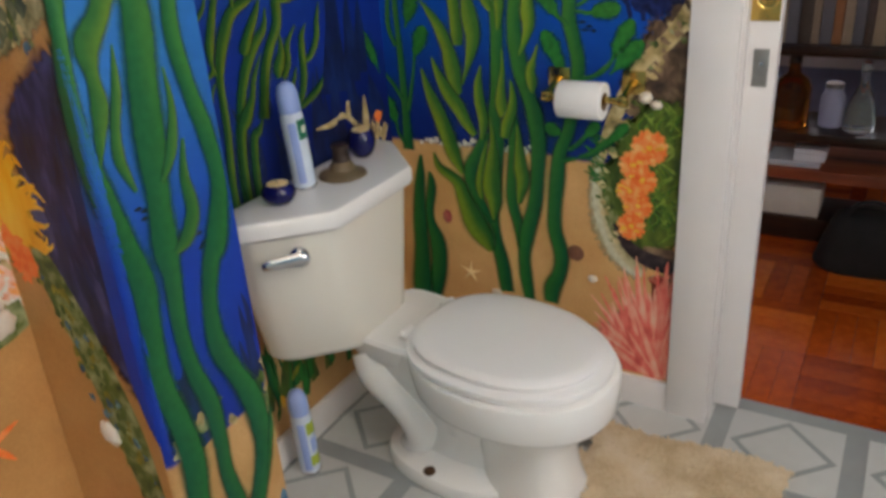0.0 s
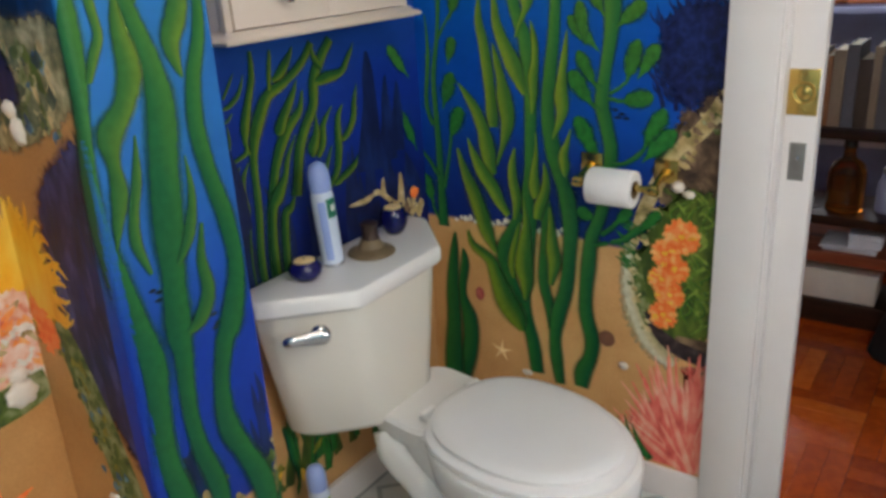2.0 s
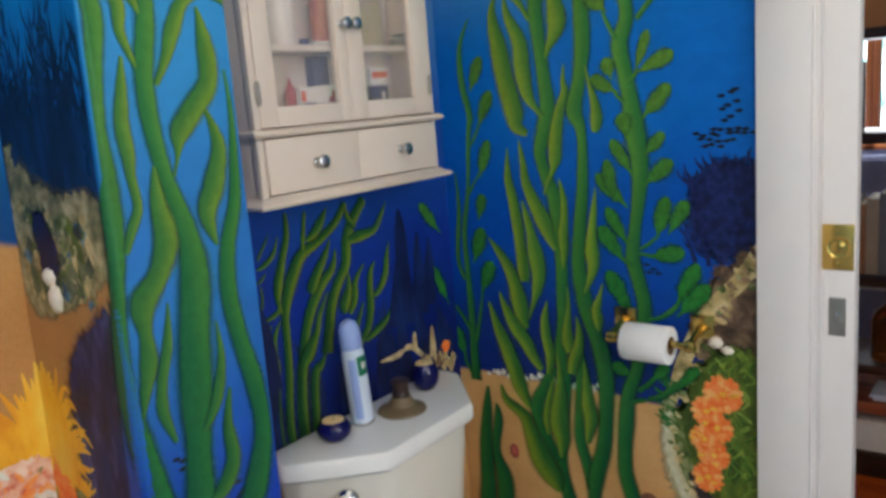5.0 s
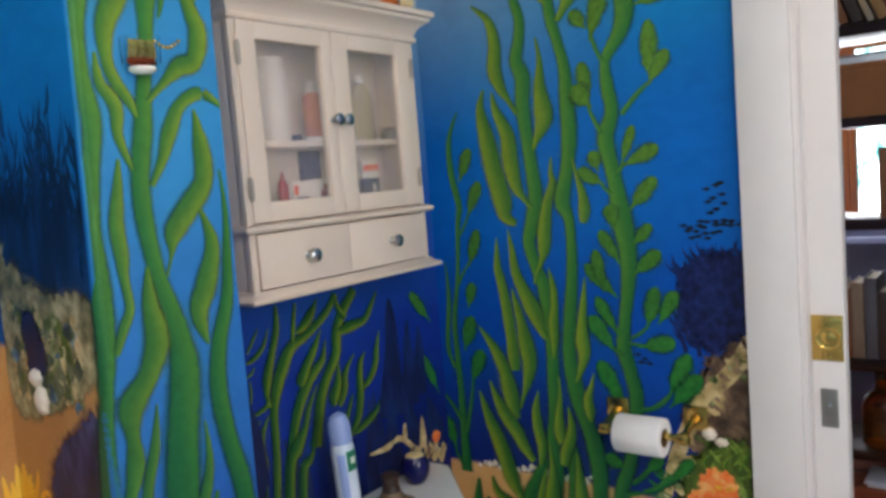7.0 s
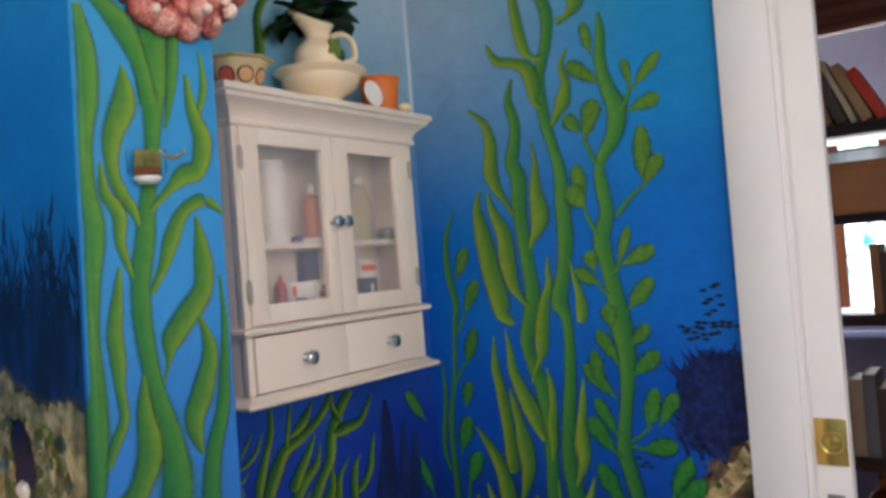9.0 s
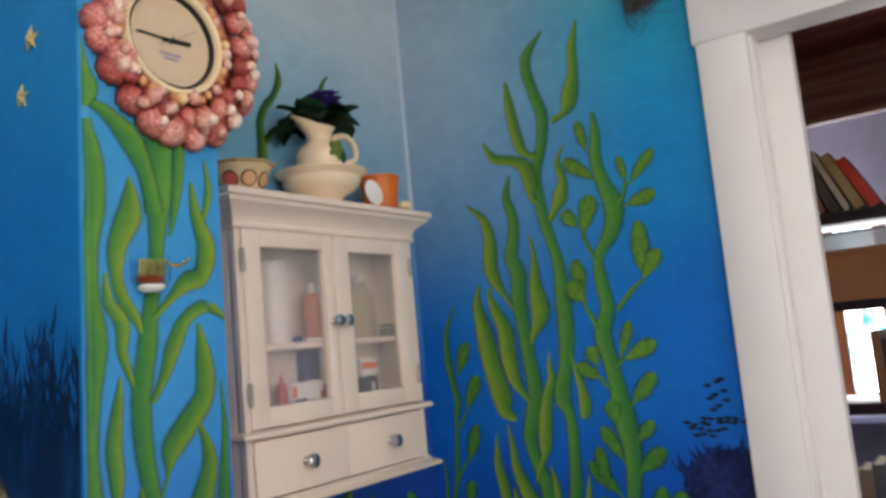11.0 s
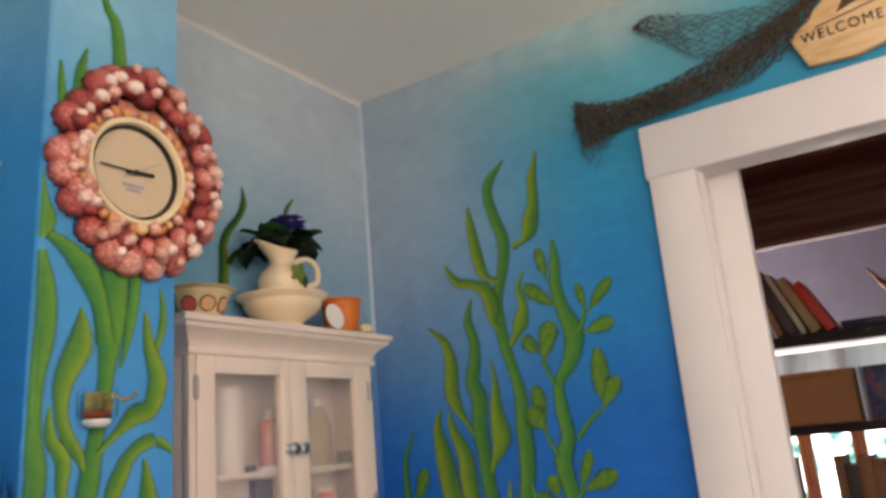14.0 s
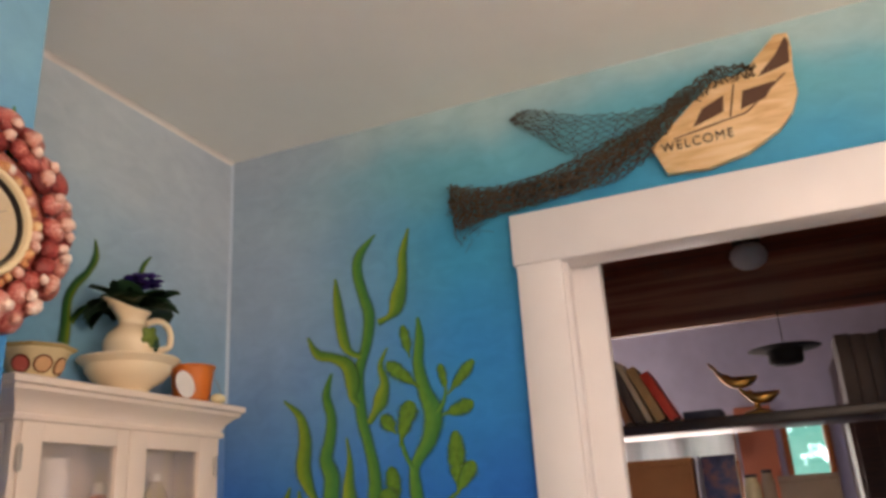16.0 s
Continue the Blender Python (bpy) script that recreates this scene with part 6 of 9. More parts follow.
o = thing("pill_box", "small round blue pill box on the cabinet shelf", "pill box", (-0.512, -0.075, 1.4915))
part("cap", lathe(bmesh.new(), ((0.010, 0.0), (0.011, 0.002), (0.010, 0.010), (0.006, 0.012)), (-0.512, -0.075, 1.4915), 14), BLUE_PL, o)
o = thing("toothbrush", "white plastic tube lying on the cabinet shelf", "tube", (-0.475, -0.08, 1.4915))
part("tube", boxes((-0.500, -0.092, 1.4915, -0.43, -0.080, 1.4985, 0.002)), CARD, o)


def carton(name, label, x0, y0, z0, x1, y1, z1, mat, bands):
    o = thing(name, label, "box", ((x0 + x1) / 2, (y0 + y1) / 2, z0))
    part("carton", boxes((x0, y0, z0, x1, y1, z1, 0.0015)), mat, o)
    for a, b, c, d, m in bands:
        part("print", boxes((x0 + (x1 - x0) * a, y0 - 0.0008, z0 + (z1 - z0) * b, x0 + (x1 - x0) * c, y0 + 0.001, z0 + (z1 - z0) * d)), m, o, smooth=False)
    return o


carton("medicine_box", "flat white and blue medicine carton in the cabinet", -0.530, -0.070, 1.3425, -0.468, -0.035, 1.412, CARD, ((0.10, 0.15, 0.62, 0.55, BLUE_PL), (0.02, 0.6, 0.2, 0.9, ORANGE_CARD)))
carton("bandage_box", "white bandage carton with a red cross mark", -0.466, -0.072, 1.3425, -0.420, -0.040, 1.414, CARD, ((0.4, 0.3, 0.6, 0.85, RED_P), (0.2, 0.48, 0.8, 0.68, RED_P)))
carton("navy_box", "dark navy carton at the back of the cabinet", -0.458, -0.036, 1.3425, -0.415, -0.012, 1.474, BLUE_PL, ((0.1, 0.4, 0.9, 0.5, CARD),))
carton("orange_box", "white carton with an orange band in the cabinet", -0.324, -0.070, 1.408, -0.270, -0.03, 1.446, CARD, ((0.05, 0.42, 0.95, 0.78, ORANGE_CARD),))
carton("blue_box", "small blue and white carton in the cabinet", -0.322, -0.070, 1.3425, -0.272, -0.03, 1.4075, BLUE_PL, ((0.55, 0.15, 0.75, 0.8, CARD),))

# ---- on the tank ----
for x, y, k, lab in ((-0.556, -0.088, 1.0, "squat cobalt blue candle holder with cream wax"), (-0.243, -0.080, 0.92, "round cobalt blue candle holder near the corner")):
    zt = 0.692
    o = thing("candle", lab, "candle", (x, y, zt), "candles on the tank")
    prof = ((0.016, 0.0), (0.024, 0.003), (0.034, 0.014), (0.037, 0.024), (0.035, 0.034), (0.029, 0.042), (0.026, 0.045), (0.0235, 0.044), (0.0225, 0.040))
    hk = 1.0 if k == 1.0 else 1.5
    part("holder", lathe(bmesh.new(), [(r * k, h * hk) for r, h in prof], (x, y, zt), 28), COBALT, o)
    part("wax", lathe(bmesh.new(), ((0.0228 * k, 0.036 * hk), (0.0228 * k, 0.0455 * hk), (0.019 * k, 0.0465 * hk), (0.002, 0.046 * hk)), (x, y, zt), 22), WAX, o)
    part("wick", lathe(bmesh.new(), ((0.001, 0.0435 * hk), (0.001, 0.0435 * hk + 0.006)), (x, y, zt), 6), BLACK_P, o)

SPRAY_BLUE = plain("pale_blue_cap_plastic", lin(150, 172, 226), 0.35, var=0.06)
SPRAY_BODY = plain("white_blue_can_enamel", lin(206, 218, 236), 0.25, var=0.10, scale=18)
SPRAY_GREEN = plain("green_label_print", lin(16, 112, 84), 0.35)
LIME = plain("lime_label_print", lin(160, 180, 60), 0.4)


def spray_can(label, x, y, z, tilt, k, marks):
    o = thing("spray_can", label, "spray can", (x, y, z), "air freshener cans")
    m = Matrix.Rotation(radians(tilt[0]), 4, "X") @ Matrix.Rotation(radians(tilt[1]), 4, "Y")
    base = Vector((x, y, z))

    def turned(prof):
        return lathe(bmesh.new(), [(r * k, h * k) for r, h in prof], base, 28, m)

    part("can", turned(((0.022, 0.0), (0.0255, 0.003), (0.026, 0.012), (0.026, 0.165), (0.024, 0.176), (0.0215, 0.182))), SPRAY_BODY, o)
    part("cap", turned(((0.0235, 0.180), (0.0245, 0.183), (0.0245, 0.205), (0.0235, 0.222), (0.018, 0.238), (0.008, 0.245), (0.001, 0.246))), SPRAY_BLUE, o)
    part("rim", turned(((0.025, 0.0), (0.0268, 0.002), (0.0268, 0.008), (0.025, 0.010))), CHROME, o)
    for a0, a1, h0, h1, mat in marks:
        bm = bmesh.new()
        lo, hi = [], []
        for i in range(9):
            a = radians(a0 + (a1 - a0) * i / 8)
            for row, h in ((lo, h0), (hi, h1)):
                row.append(bm.verts.new(base + m @ Vector((0.0264 * k * math.cos(a), 0.0264 * k * math.sin(a), h * k))))
        for i in range(8):
            bm.faces.new((lo[i], lo[i + 1], hi[i + 1], hi[i]))
        part("label", bm, mat, o)
    return o


spray_can("pale blue and white air freshener can on the tank", -0.462, -0.080, 0.692, (-1, -3), 0.96, ((-120, -40, 0.120, 0.165, SPRAY_GREEN), (-100, -70, 0.135, 0.150, CARD), (-165, -125, 0.02, 0.16, SPRAY_BLUE)))
spray_can("blue and white spray can standing on the vinyl floor", -0.590, -0.075, 0.0, (0, -2), 0.98, ((-120, -60, 0.125, 0.158, LIME), (-130, -60, 0.03, 0.06, LIME), (-165, -125, 0.02, 0.16, SPRAY_BLUE), (-110, -50, 0.07, 0.11, SPRAY_BLUE)))

WOODY = plain("dull_olive_glaze", lin(112, 96, 72), 0.5, var=0.25, scale=40, bump=0.3)
DARKW = plain("dark_brown_glaze", lin(48, 34, 28), 0.4, var=0.25, scale=40, bump=0.2)
dish = thing("candlestick", "low olive brown turned candlestick with a dark stem", "candlestick", (-0.372, -0.115, 0.692))
part("foot", lathe(bmesh.new(), ((0.050, 0.0), (0.055, 0.003), (0.053, 0.008), (0.040, 0.012), (0.030, 0.018), (0.027, 0.026), (0.023, 0.032), (0.020, 0.036)), (-0.372, -0.115, 0.692), 36), WOODY, dish)
part("stem", lathe(bmesh.new(), ((0.019, 0.034), (0.021, 0.040), (0.018, 0.046), (0.019, 0.064), (0.021, 0.072), (0.016, 0.076)), (-0.372, -0.115, 0.692), 24), DARKW, dish)

# ---- toilet roll on its brass holder ----
PAPER = plain("soft_white_paper", lin(236, 234, 234), 0.95, var=0.03, bump=0.35, scale=60)
holder = thing("toilet_roll_holder", "polished brass toilet roll holder on the mural wall", "toilet roll holder", (0, -0.575, 0.84))
for y, s in ((-0.487, 1), (-0.663, -1)):
    bm = boxes((-0.006, y - 0.026, 0.822, 0.0, y + 0.026, 0.874, 0.002))
    part("back_plate", bm, BRASS, holder)
    bm = bmesh.new()
    tube(bm, ((-0.004, y, 0.845), (-0.03, y, 0.842), (-0.055, y, 0.835), (-0.075, y, 0.826)), (0.011, 0.008, 0.008, 0.010), 14)
    part("arm", bm, BRASS, holder)
    bm = lathe(bmesh.new(), ((0.004, -0.012), (0.012, -0.010), (0.014, 0.0), (0.012, 0.010), (0.004, 0.012)), (-0.076, y, 0.825), 18, Matrix.Rotation(radians(90), 4, "X"))
    part("finial", bm, BRASS, holder)
bm = bmesh.new()
tube(bm, ((-0.076, -0.49, 0.825), (-0.076, -0.66, 0.825)), 0.008, 12)
part("spindle", bm, BRASS, holder)
roll = thing("toilet_roll", "white toilet paper roll on a brass spindle", "toilet roll", (-0.076, -0.566, 0.815))
AXY = Matrix.Rotation(radians(90), 4, "X")
bm = lathe(bmesh.new(), ((0.020, -0.051), (0.0395, -0.051), (0.041, -0.049), (0.041, 0.049), (0.0395, 0.051), (0.020, 0.051), (0.019, 0.0)), (-0.076, -0.570, 0.821), 40, AXY, (False, False))
rings(bm, [[(-0.0765 + 0.0195 * math.cos(a * math.pi / 10), -0.570 + y, 0.821 + 0.0195 * math.sin(a * math.pi / 10)) for a in range(20)] for y in (-0.051, 0.051)], True, (False, False))
part("paper", bm, PAPER, roll)
part("core", lathe(bmesh.new(), ((0.0195, -0.0515), (0.0185, -0.0515), (0.0185, 0.0515), (0.0195, 0.0515)), (-0.076, -0.570, 0.821), 24, AXY, (False, False)), plain("brown_card_core", lin(150, 120, 88), 0.9), roll)
# ---- sliding door with its brass pull ----
door_1 = thing("door_1", "white painted sliding door slid into its pocket", "door", (0.085, -0.90, 0.0), kind="structure")
part("door_leaf", boxes((0.066, -0.943, 0.006, 0.104, CAS_Y0 - 0.062, HEAD + 0.045, 0.002)), WHITE_TRIM, door_1)
pull = part("flush_pull", boxes((0.0625, -0.940, 0.974, 0.0665, -0.882, 1.066, 0.0012)), BRASS, door_1, "square brass flush pull")
part("pull_ring", lathe(bmesh.new(), ((0.026, 0.0), (0.027, 0.002), (0.022, 0.003), (0.019, 0.001), (0.012, 0.001), (0.009, 0.003), (0.004, 0.0035), (0.001, 0.0035)), (0.0622, -0.914, 1.020), 26, Matrix.Rotation(radians(-90), 4, "Y")), BRASS, pull)
for dz in (-0.038, 0.038):
    part("screw", lathe(bmesh.new(), ((0.004, 0.0), (0.004, 0.001), (0.002, 0.0016)), (0.0624, -0.914, 1.020 + dz), 10, Matrix.Rotation(radians(-90), 4, "Y")), BRASS, pull)
latch = part("latch_plate", boxes((0.0635, -0.927, 0.838, 0.0665, -0.896, 0.917, 0.001)), STEEL, door_1, "grey steel latch plate")
part("screw", lathe(bmesh.new(), ((0.004, 0.0), (0.004, 0.001), (0.002, 0.0016)), (0.0634, -0.912, 0.885), 10, Matrix.Rotation(radians(-90), 4, "Y")), CHROME, latch)

# ---- bath mat ----
MAT_M = Mat("beige_pile", 0.95, 0.0, 0.1)
MAT_M.color(MAT_M.ramp(MAT_M.math("ADD", MAT_M.math("MULTIPLY", MAT_M.noise(9, 3), 0.7), MAT_M.math("MULTIPLY", MAT_M.noise(120, 3), 0.3)), ((0.32, lin(206, 180, 142)), (0.5, lin(228, 208, 176)), (0.68, lin(240, 224, 202)))))
MAT_M.bump(MAT_M.noise(170, 4), 0.9, 0.006)
mat_thing = thing("bath_mat", "beige shaggy bath mat laid round the toilet foot", "bath mat", (-0.42, -0.80, 0.0))
bm = bmesh.new()
NU, NV = 90, 70
MX0, MX1, MY0, MY1 = -0.625, -0.122, -1.105, -0.50
grid = {}
for i in range(NU + 1):
    for j in range(NV + 1):
        u, v = i / NU, j / NV
        x = MX0 + (MX1 - MX0) * u + 0.010 * math.sin(9 * v) * (1 if u > 0.5 else -1)
        y = MY0 + (MY1 - MY0) * v + 0.012 * math.sin(8 * u + 1)
        dx, dy = (x + 0.410) / 0.108, (y + 0.50) / 0.210
        if dx * dx + dy * dy < 1.0 or (abs(dx) < 1.0 and y > -0.50):
            continue
        if x > -0.27 and y > -0.66:
            continue
        e = min(u, 1 - u, v, 1 - v)
        h = 0.022 * min(1.0, (e * 14) ** 0.5) + 0.007 * noise.noise(Vector((x * 22, y * 22, 0))) + 0.005 * noise.noise(Vector((x * 70, y * 70, 3)))
        grid[i, j] = bm.verts.new((x + 0.004 * noise.noise(Vector((x * 60, y * 60, 9))), y + 0.004 * noise.noise(Vector((x * 60, y * 60, 5))), max(0.003, h + 0.004)))
for i in range(NU):
    for j in range(NV):
        q = [(i, j), (i + 1, j), (i + 1, j + 1), (i, j + 1)]
        if all(p in grid for p in q):
            bm.faces.new([grid[p] for p in q])
tops = [v.co.copy() for v in bm.verts]
rim = [e for e in bm.edges if len(e.link_faces) == 1]
ex = bmesh.ops.extrude_edge_only(bm, edges=rim)
for v in ex["geom"]:
    if isinstance(v, bmesh.types.BMVert):
        v.co.z = 0.001
part("rug", bm, MAT_M.m, mat_thing)
# shaggy pile: short bent tufts all over the mat
rt = random.Random(3)
verts, faces = [], []
for c in tops:
    for q in range(2):
        a, l = rt.uniform(0, 6.28), rt.uniform(0.006, 0.012)
        p = c + Vector((rt.uniform(-0.005, 0.005), rt.uniform(-0.005, 0.005), -0.003))
        s = Vector((-math.sin(a), math.cos(a), 0)) * 0.0016
        m = p + Vector((math.cos(a) * l * 0.35, math.sin(a) * l * 0.35, l * 0.55))
        e = p + Vector((math.cos(a) * l, math.sin(a) * l, l * 0.5))
        k = len(verts)
        verts += [p - s, p + s, m + s, m - s, e]
        faces += [(k, k + 1, k + 2, k + 3), (k + 3, k + 2, k + 4)]
me = bpy.data.meshes.new("shag")
me.from_pydata(verts, [], faces)
me.materials.append(MAT_M.m)
pile = tagged(new("shag", me), kind="stuff")
pile.parent = mat_thing
pile.matrix_parent_inverse = mat_thing.matrix_basis.inverted()


# ---- shell clock on the wall end ----
def shell_paint(name, a, b, c, tip):
    """Speckled shell, worn pale towards its crown."""
    m = Mat(name, 0.42)
    rv = m.n("ObjectInfo").outputs["Random"]
    crown = m.xyz(m.n("TexCoord").outputs["Generated"])["Z"]
    f = m.math("ADD", m.math("MULTIPLY", m.noise(240, 4, 0.65), 0.70), m.math("MULTIPLY", m.math("SUBTRACT", rv, 0.5), 0.30))
    f = m.math("ADD", f, m.math("MULTIPLY", m.math("SUBTRACT", crown, 0.55), 0.26))
    m.color(m.ramp(f, ((0.20, a), (0.40, b), (0.56, c), (0.70, tip))))
    m.bump(m.noise(170, 4), 0.8, 0.003)
    return m.m


SHELL_RED = shell_paint("rose_red_shell", lin(112, 34, 32), lin(168, 66, 60), lin(214, 134, 120), lin(238, 212, 200))
SHELL_WHITE = shell_paint("ivory_shell", lin(196, 120, 104), lin(226, 180, 164), lin(240, 218, 206), lin(246, 240, 234))
SHELL_CREAM = shell_paint("cream_shell", lin(176, 96, 56), lin(212, 148, 98), lin(232, 192, 142), lin(240, 220, 184))
IVORY = plain("ivory_rim_paint", lin(224, 204, 166), 0.4, var=0.08)
DIAL = plain("parchment_dial", lin(200, 180, 152), 0.5, var=0.08, scale=60)
INK = plain("black_ink", lin(18, 16, 20), 0.4)
HOUR_INK = plain("faded_hour_print", lin(198, 180, 148), 0.5)
GREY_INK = plain("violet_grey_print", lin(150, 140, 158), 0.5)


def shell_mesh(name, mat, a, b, h, ribs):
    """A ribbed scallop, lying on the xy plane."""
    bm = bmesh.new()
    rows = []
    for k in range(6):
        t = k / 5 * math.pi / 2
        row = []
        for i in range(24):
            q = 2 * math.pi * i / 24
            w = 1 + 0.085 * math.cos(ribs * q) * math.cos(t)
            row.append((a * math.cos(t) * w * math.cos(q), b * math.cos(t) * w * math.sin(q) + 0.12 * b * math.sin(t), h * math.sin(t)))
        rows.append(row)
    rings(bm, rows)
    bmesh.ops.recalc_face_normals(bm, faces=bm.faces)
    for f in bm.faces:
        f.smooth = True
    me = bpy.data.meshes.new(name)
    bm.to_mesh(me)
    bm.free()
    me.materials.append(mat)
    return me


CC = Vector((-0.914, PY, 1.945))
clock = thing("wall_clock", "round wall clock framed with red and ivory seashells", "clock", CC)
FACE = Matrix.Rotation(radians(90), 4, "X")   # local z looks out of the wall


def on_clock(r, a, d):
    return CC + Vector((r * math.cos(a), -d, r * math.sin(a)))


part("backing", lathe(bmesh.new(), ((0.118, 0.0), (0.122, 0.004), (0.116, 0.014), (0.095, 0.020), (0.080, 0.010)), CC + Vector((0.016, 0, 0.007)), 48, FACE), SHELL_RED, clock)
part("rim", lathe(bmesh.new(), ((0.086, 0.016), (0.086, 0.034), (0.083, 0.039), (0.077, 0.038), (0.074, 0.030), (0.073, 0.018)), CC, 56, FACE, (False, False)), IVORY, clock, "cream moulded rim")
part("inner_rim", lathe(bmesh.new(), ((0.0735, 0.031), (0.0715, 0.032), (0.0690, 0.0235), (0.0710, 0.022)), CC, 56, FACE, (False, False)), INK, clock, "thin black inner ring")
part("dial", lathe(bmesh.new(), ((0.072, 0.018), (0.072, 0.0235), (0.05, 0.024), (0.001, 0.024)), CC, 48, FACE), DIAL, clock)


def hand(name, a, r0, r1, w, d, mat=None):
    u = Vector((math.cos(a), 0, math.sin(a)))
    s = Vector((-math.sin(a), 0, math.cos(a)))
    bm = bmesh.new()
    loops = []
    for r, k in ((r0, 1.0), (r1 * 0.9, 1.0), (r1, 0.6)):
        c = CC + u * r + Vector((0, -d, 0))
        loops.append([c + s * w * k, c + s * w * k + Vector((0, -0.001, 0)), c - s * w * k + Vector((0, -0.001, 0)), c - s * w * k])
    part(name, rings(bm, loops), mat or INK, clock)


hand("hour_hand", radians(4), -0.016, 0.034, 0.0032, 0.026)
hand("minute_hand", radians(180), -0.010, 0.060, 0.0014, 0.028)
hand("second_hand", radians(30), -0.026, 0.052, 0.0006, 0.030, STEEL)
part("hub", lathe(bmesh.new(), ((0.004, 0.024), (0.004, 0.031), (0.002, 0.032)), CC, 14, FACE), INK, clock)
for dz, w in ((-0.021, 0.020), (-0.028, 0.014)):
    part("print", boxes((CC.x - w, PY - 0.0248, CC.z + dz - 0.002, CC.x + w * 0.8, PY - 0.0238, CC.z + dz + 0.002)), GREY_INK, clock, smooth=False)
for k in range(12):
    a = k * math.pi / 6
    p = on_clock(0.060, a, 0.0242)
    part("hour_mark", boxes((p.x - 0.0035, p.y - 0.0004, p.z - 0.0035, p.x + 0.0035, p.y + 0.0004, p.z + 0.0035)), HOUR_INK, clock, smooth=False)
S_RED = [shell_mesh("shell_%s" % n, SHELL_RED, a, b, h, rb) for n, a, b, h, rb in (("big", 0.024, 0.027, 0.021, 11), ("mid", 0.017, 0.020, 0.018, 9))]
S_WHITE = [shell_mesh("shell_%s" % n, SHELL_WHITE, a, b, h, rb) for n, a, b, h, rb in (("white", 0.0108, 0.0130, 0.013, 6), ("pale", 0.0088, 0.0105, 0.011, 5))]
S_CREAM = shell_mesh("shell_cream", SHELL_CREAM, 0.0085, 0.010, 0.009, 5)
rs = random.Random(11)


def set_shell(me, r, a, d, tip, spin, sc=1.0):
    ob = new("shell", me)
    k = min(1.0, max(0.0, (r - 0.095) / 0.03))
    p = on_clock(r, a, d)
    p += Vector((k * (0.026 - 0.04 * (p.x - CC.x)), 0, k * (0.016 + 0.13 * (p.z - CC.z))))
    out = Vector((math.cos(a), 0, math.sin(a)))
    nrm = (Vector((0, -1, 0)) + out * tip).normalized()
    q = nrm.to_track_quat("Z", "Y").to_matrix().to_4x4()
    m = Matrix.Translation(p) @ q @ Matrix.Rotation(spin, 4, "Z") @ Matrix.Scale(sc, 4)
    ob.parent = clock
    ob.matrix_parent_inverse = clock.matrix_basis.inverted()
    ob.matrix_basis = m


for k in range(22):
    a = 2 * math.pi * k / 22 + rs.uniform(-0.05, 0.05)
    set_shell(S_RED[0], 0.131 + rs.uniform(-0.004, 0.004), a, 0.010, 0.55, rs.uniform(0, 6), rs.uniform(0.9, 1.12))
    if k % 7 != 2:
        set_shell(S_WHITE[0 if k % 3 else 1], 0.133 + rs.uniform(-0.006, 0.006), a + rs.uniform(-0.07, 0.07), 0.030, 0.5, rs.uniform(0, 6), rs.uniform(0.8, 1.2))
for k in range(22):
    a = 2 * math.pi * (k + 0.5) / 22 + rs.uniform(-0.06, 0.06)
    set_shell(S_RED[1], 0.114 + rs.uniform(-0.004, 0.004), a, 0.022, 0.3, rs.uniform(0, 6), rs.uniform(0.9, 1.15))
    set_shell(S_WHITE[k % 2], 0.118 + rs.uniform(-0.006, 0.008), a + rs.uniform(-0.08, 0.08), 0.038, 0.3, rs.uniform(0, 6), rs.uniform(0.8, 1.15))
for k in range(34):
    a = 2 * math.pi * k / 34 + rs.uniform(-0.05, 0.05)
    set_shell(S_CREAM if k % 3 else S_WHITE[1], 0.0915 + rs.uniform(-0.003, 0.004), a, 0.032, 0.1, rs.uniform(0, 6), rs.uniform(0.8, 1.2))

# ---- little ship in a glass on the wall end ----
ship = thing("ship_ornament", "small ship model in a clear glass on the wall", "ornament", (-0.962, PY - 0.02, 1.594))
CLEAR = glassy("thin_clear_glass", (0.96, 0.98, 0.97, 1), 0.01, 1.06)
CLEAR.node_tree.nodes["Principled BSDF"].inputs["Transmission Weight"].default_value = 1.0
HULL = plain("red_brown_varnish", lin(104, 44, 20), 0.25)
SAIL = plain("gilt_sail", (0.44, 0.36, 0.12, 1), 0.25, 0.85)
SX0, SY0, SZ0 = -0.962, PY - 0.022, 1.564
bowl = part("glass", lathe(bmesh.new(), ((0.012, 0.0), (0.024, 0.006), (0.031, 0.018), (0.032, 0.034), (0.032, 0.060), (0.0312, 0.060), (0.0305, 0.034), (0.029, 0.018)), (SX0, SY0, SZ0), 30, None, (True, False)), CLEAR, ship)
bowl.visible_shadow = False
part("plinth", lathe(bmesh.new(), ((0.010, 0.001), (0.018, 0.0045), (0.022, 0.010), (0.020, 0.0125)), (SX0, SY0, SZ0), 24), plain("white_putty", lin(232, 230, 226), 0.6), ship)
bm = bmesh.new()
rings(bm, [[(SX0 + x, SY0 + s * w, SZ0 + z) for x, s in ((-l, 0), (-l * 0.5, -1), (l * 0.5, -1), (l, 0), (l * 0.5, 1), (-l * 0.5, 1))] for l, w, z in ((0.020, 0.010, 0.0145), (0.0262, 0.016, 0.019), (0.0275, 0.017, 0.025))])
part("hull", bm, HULL, ship)
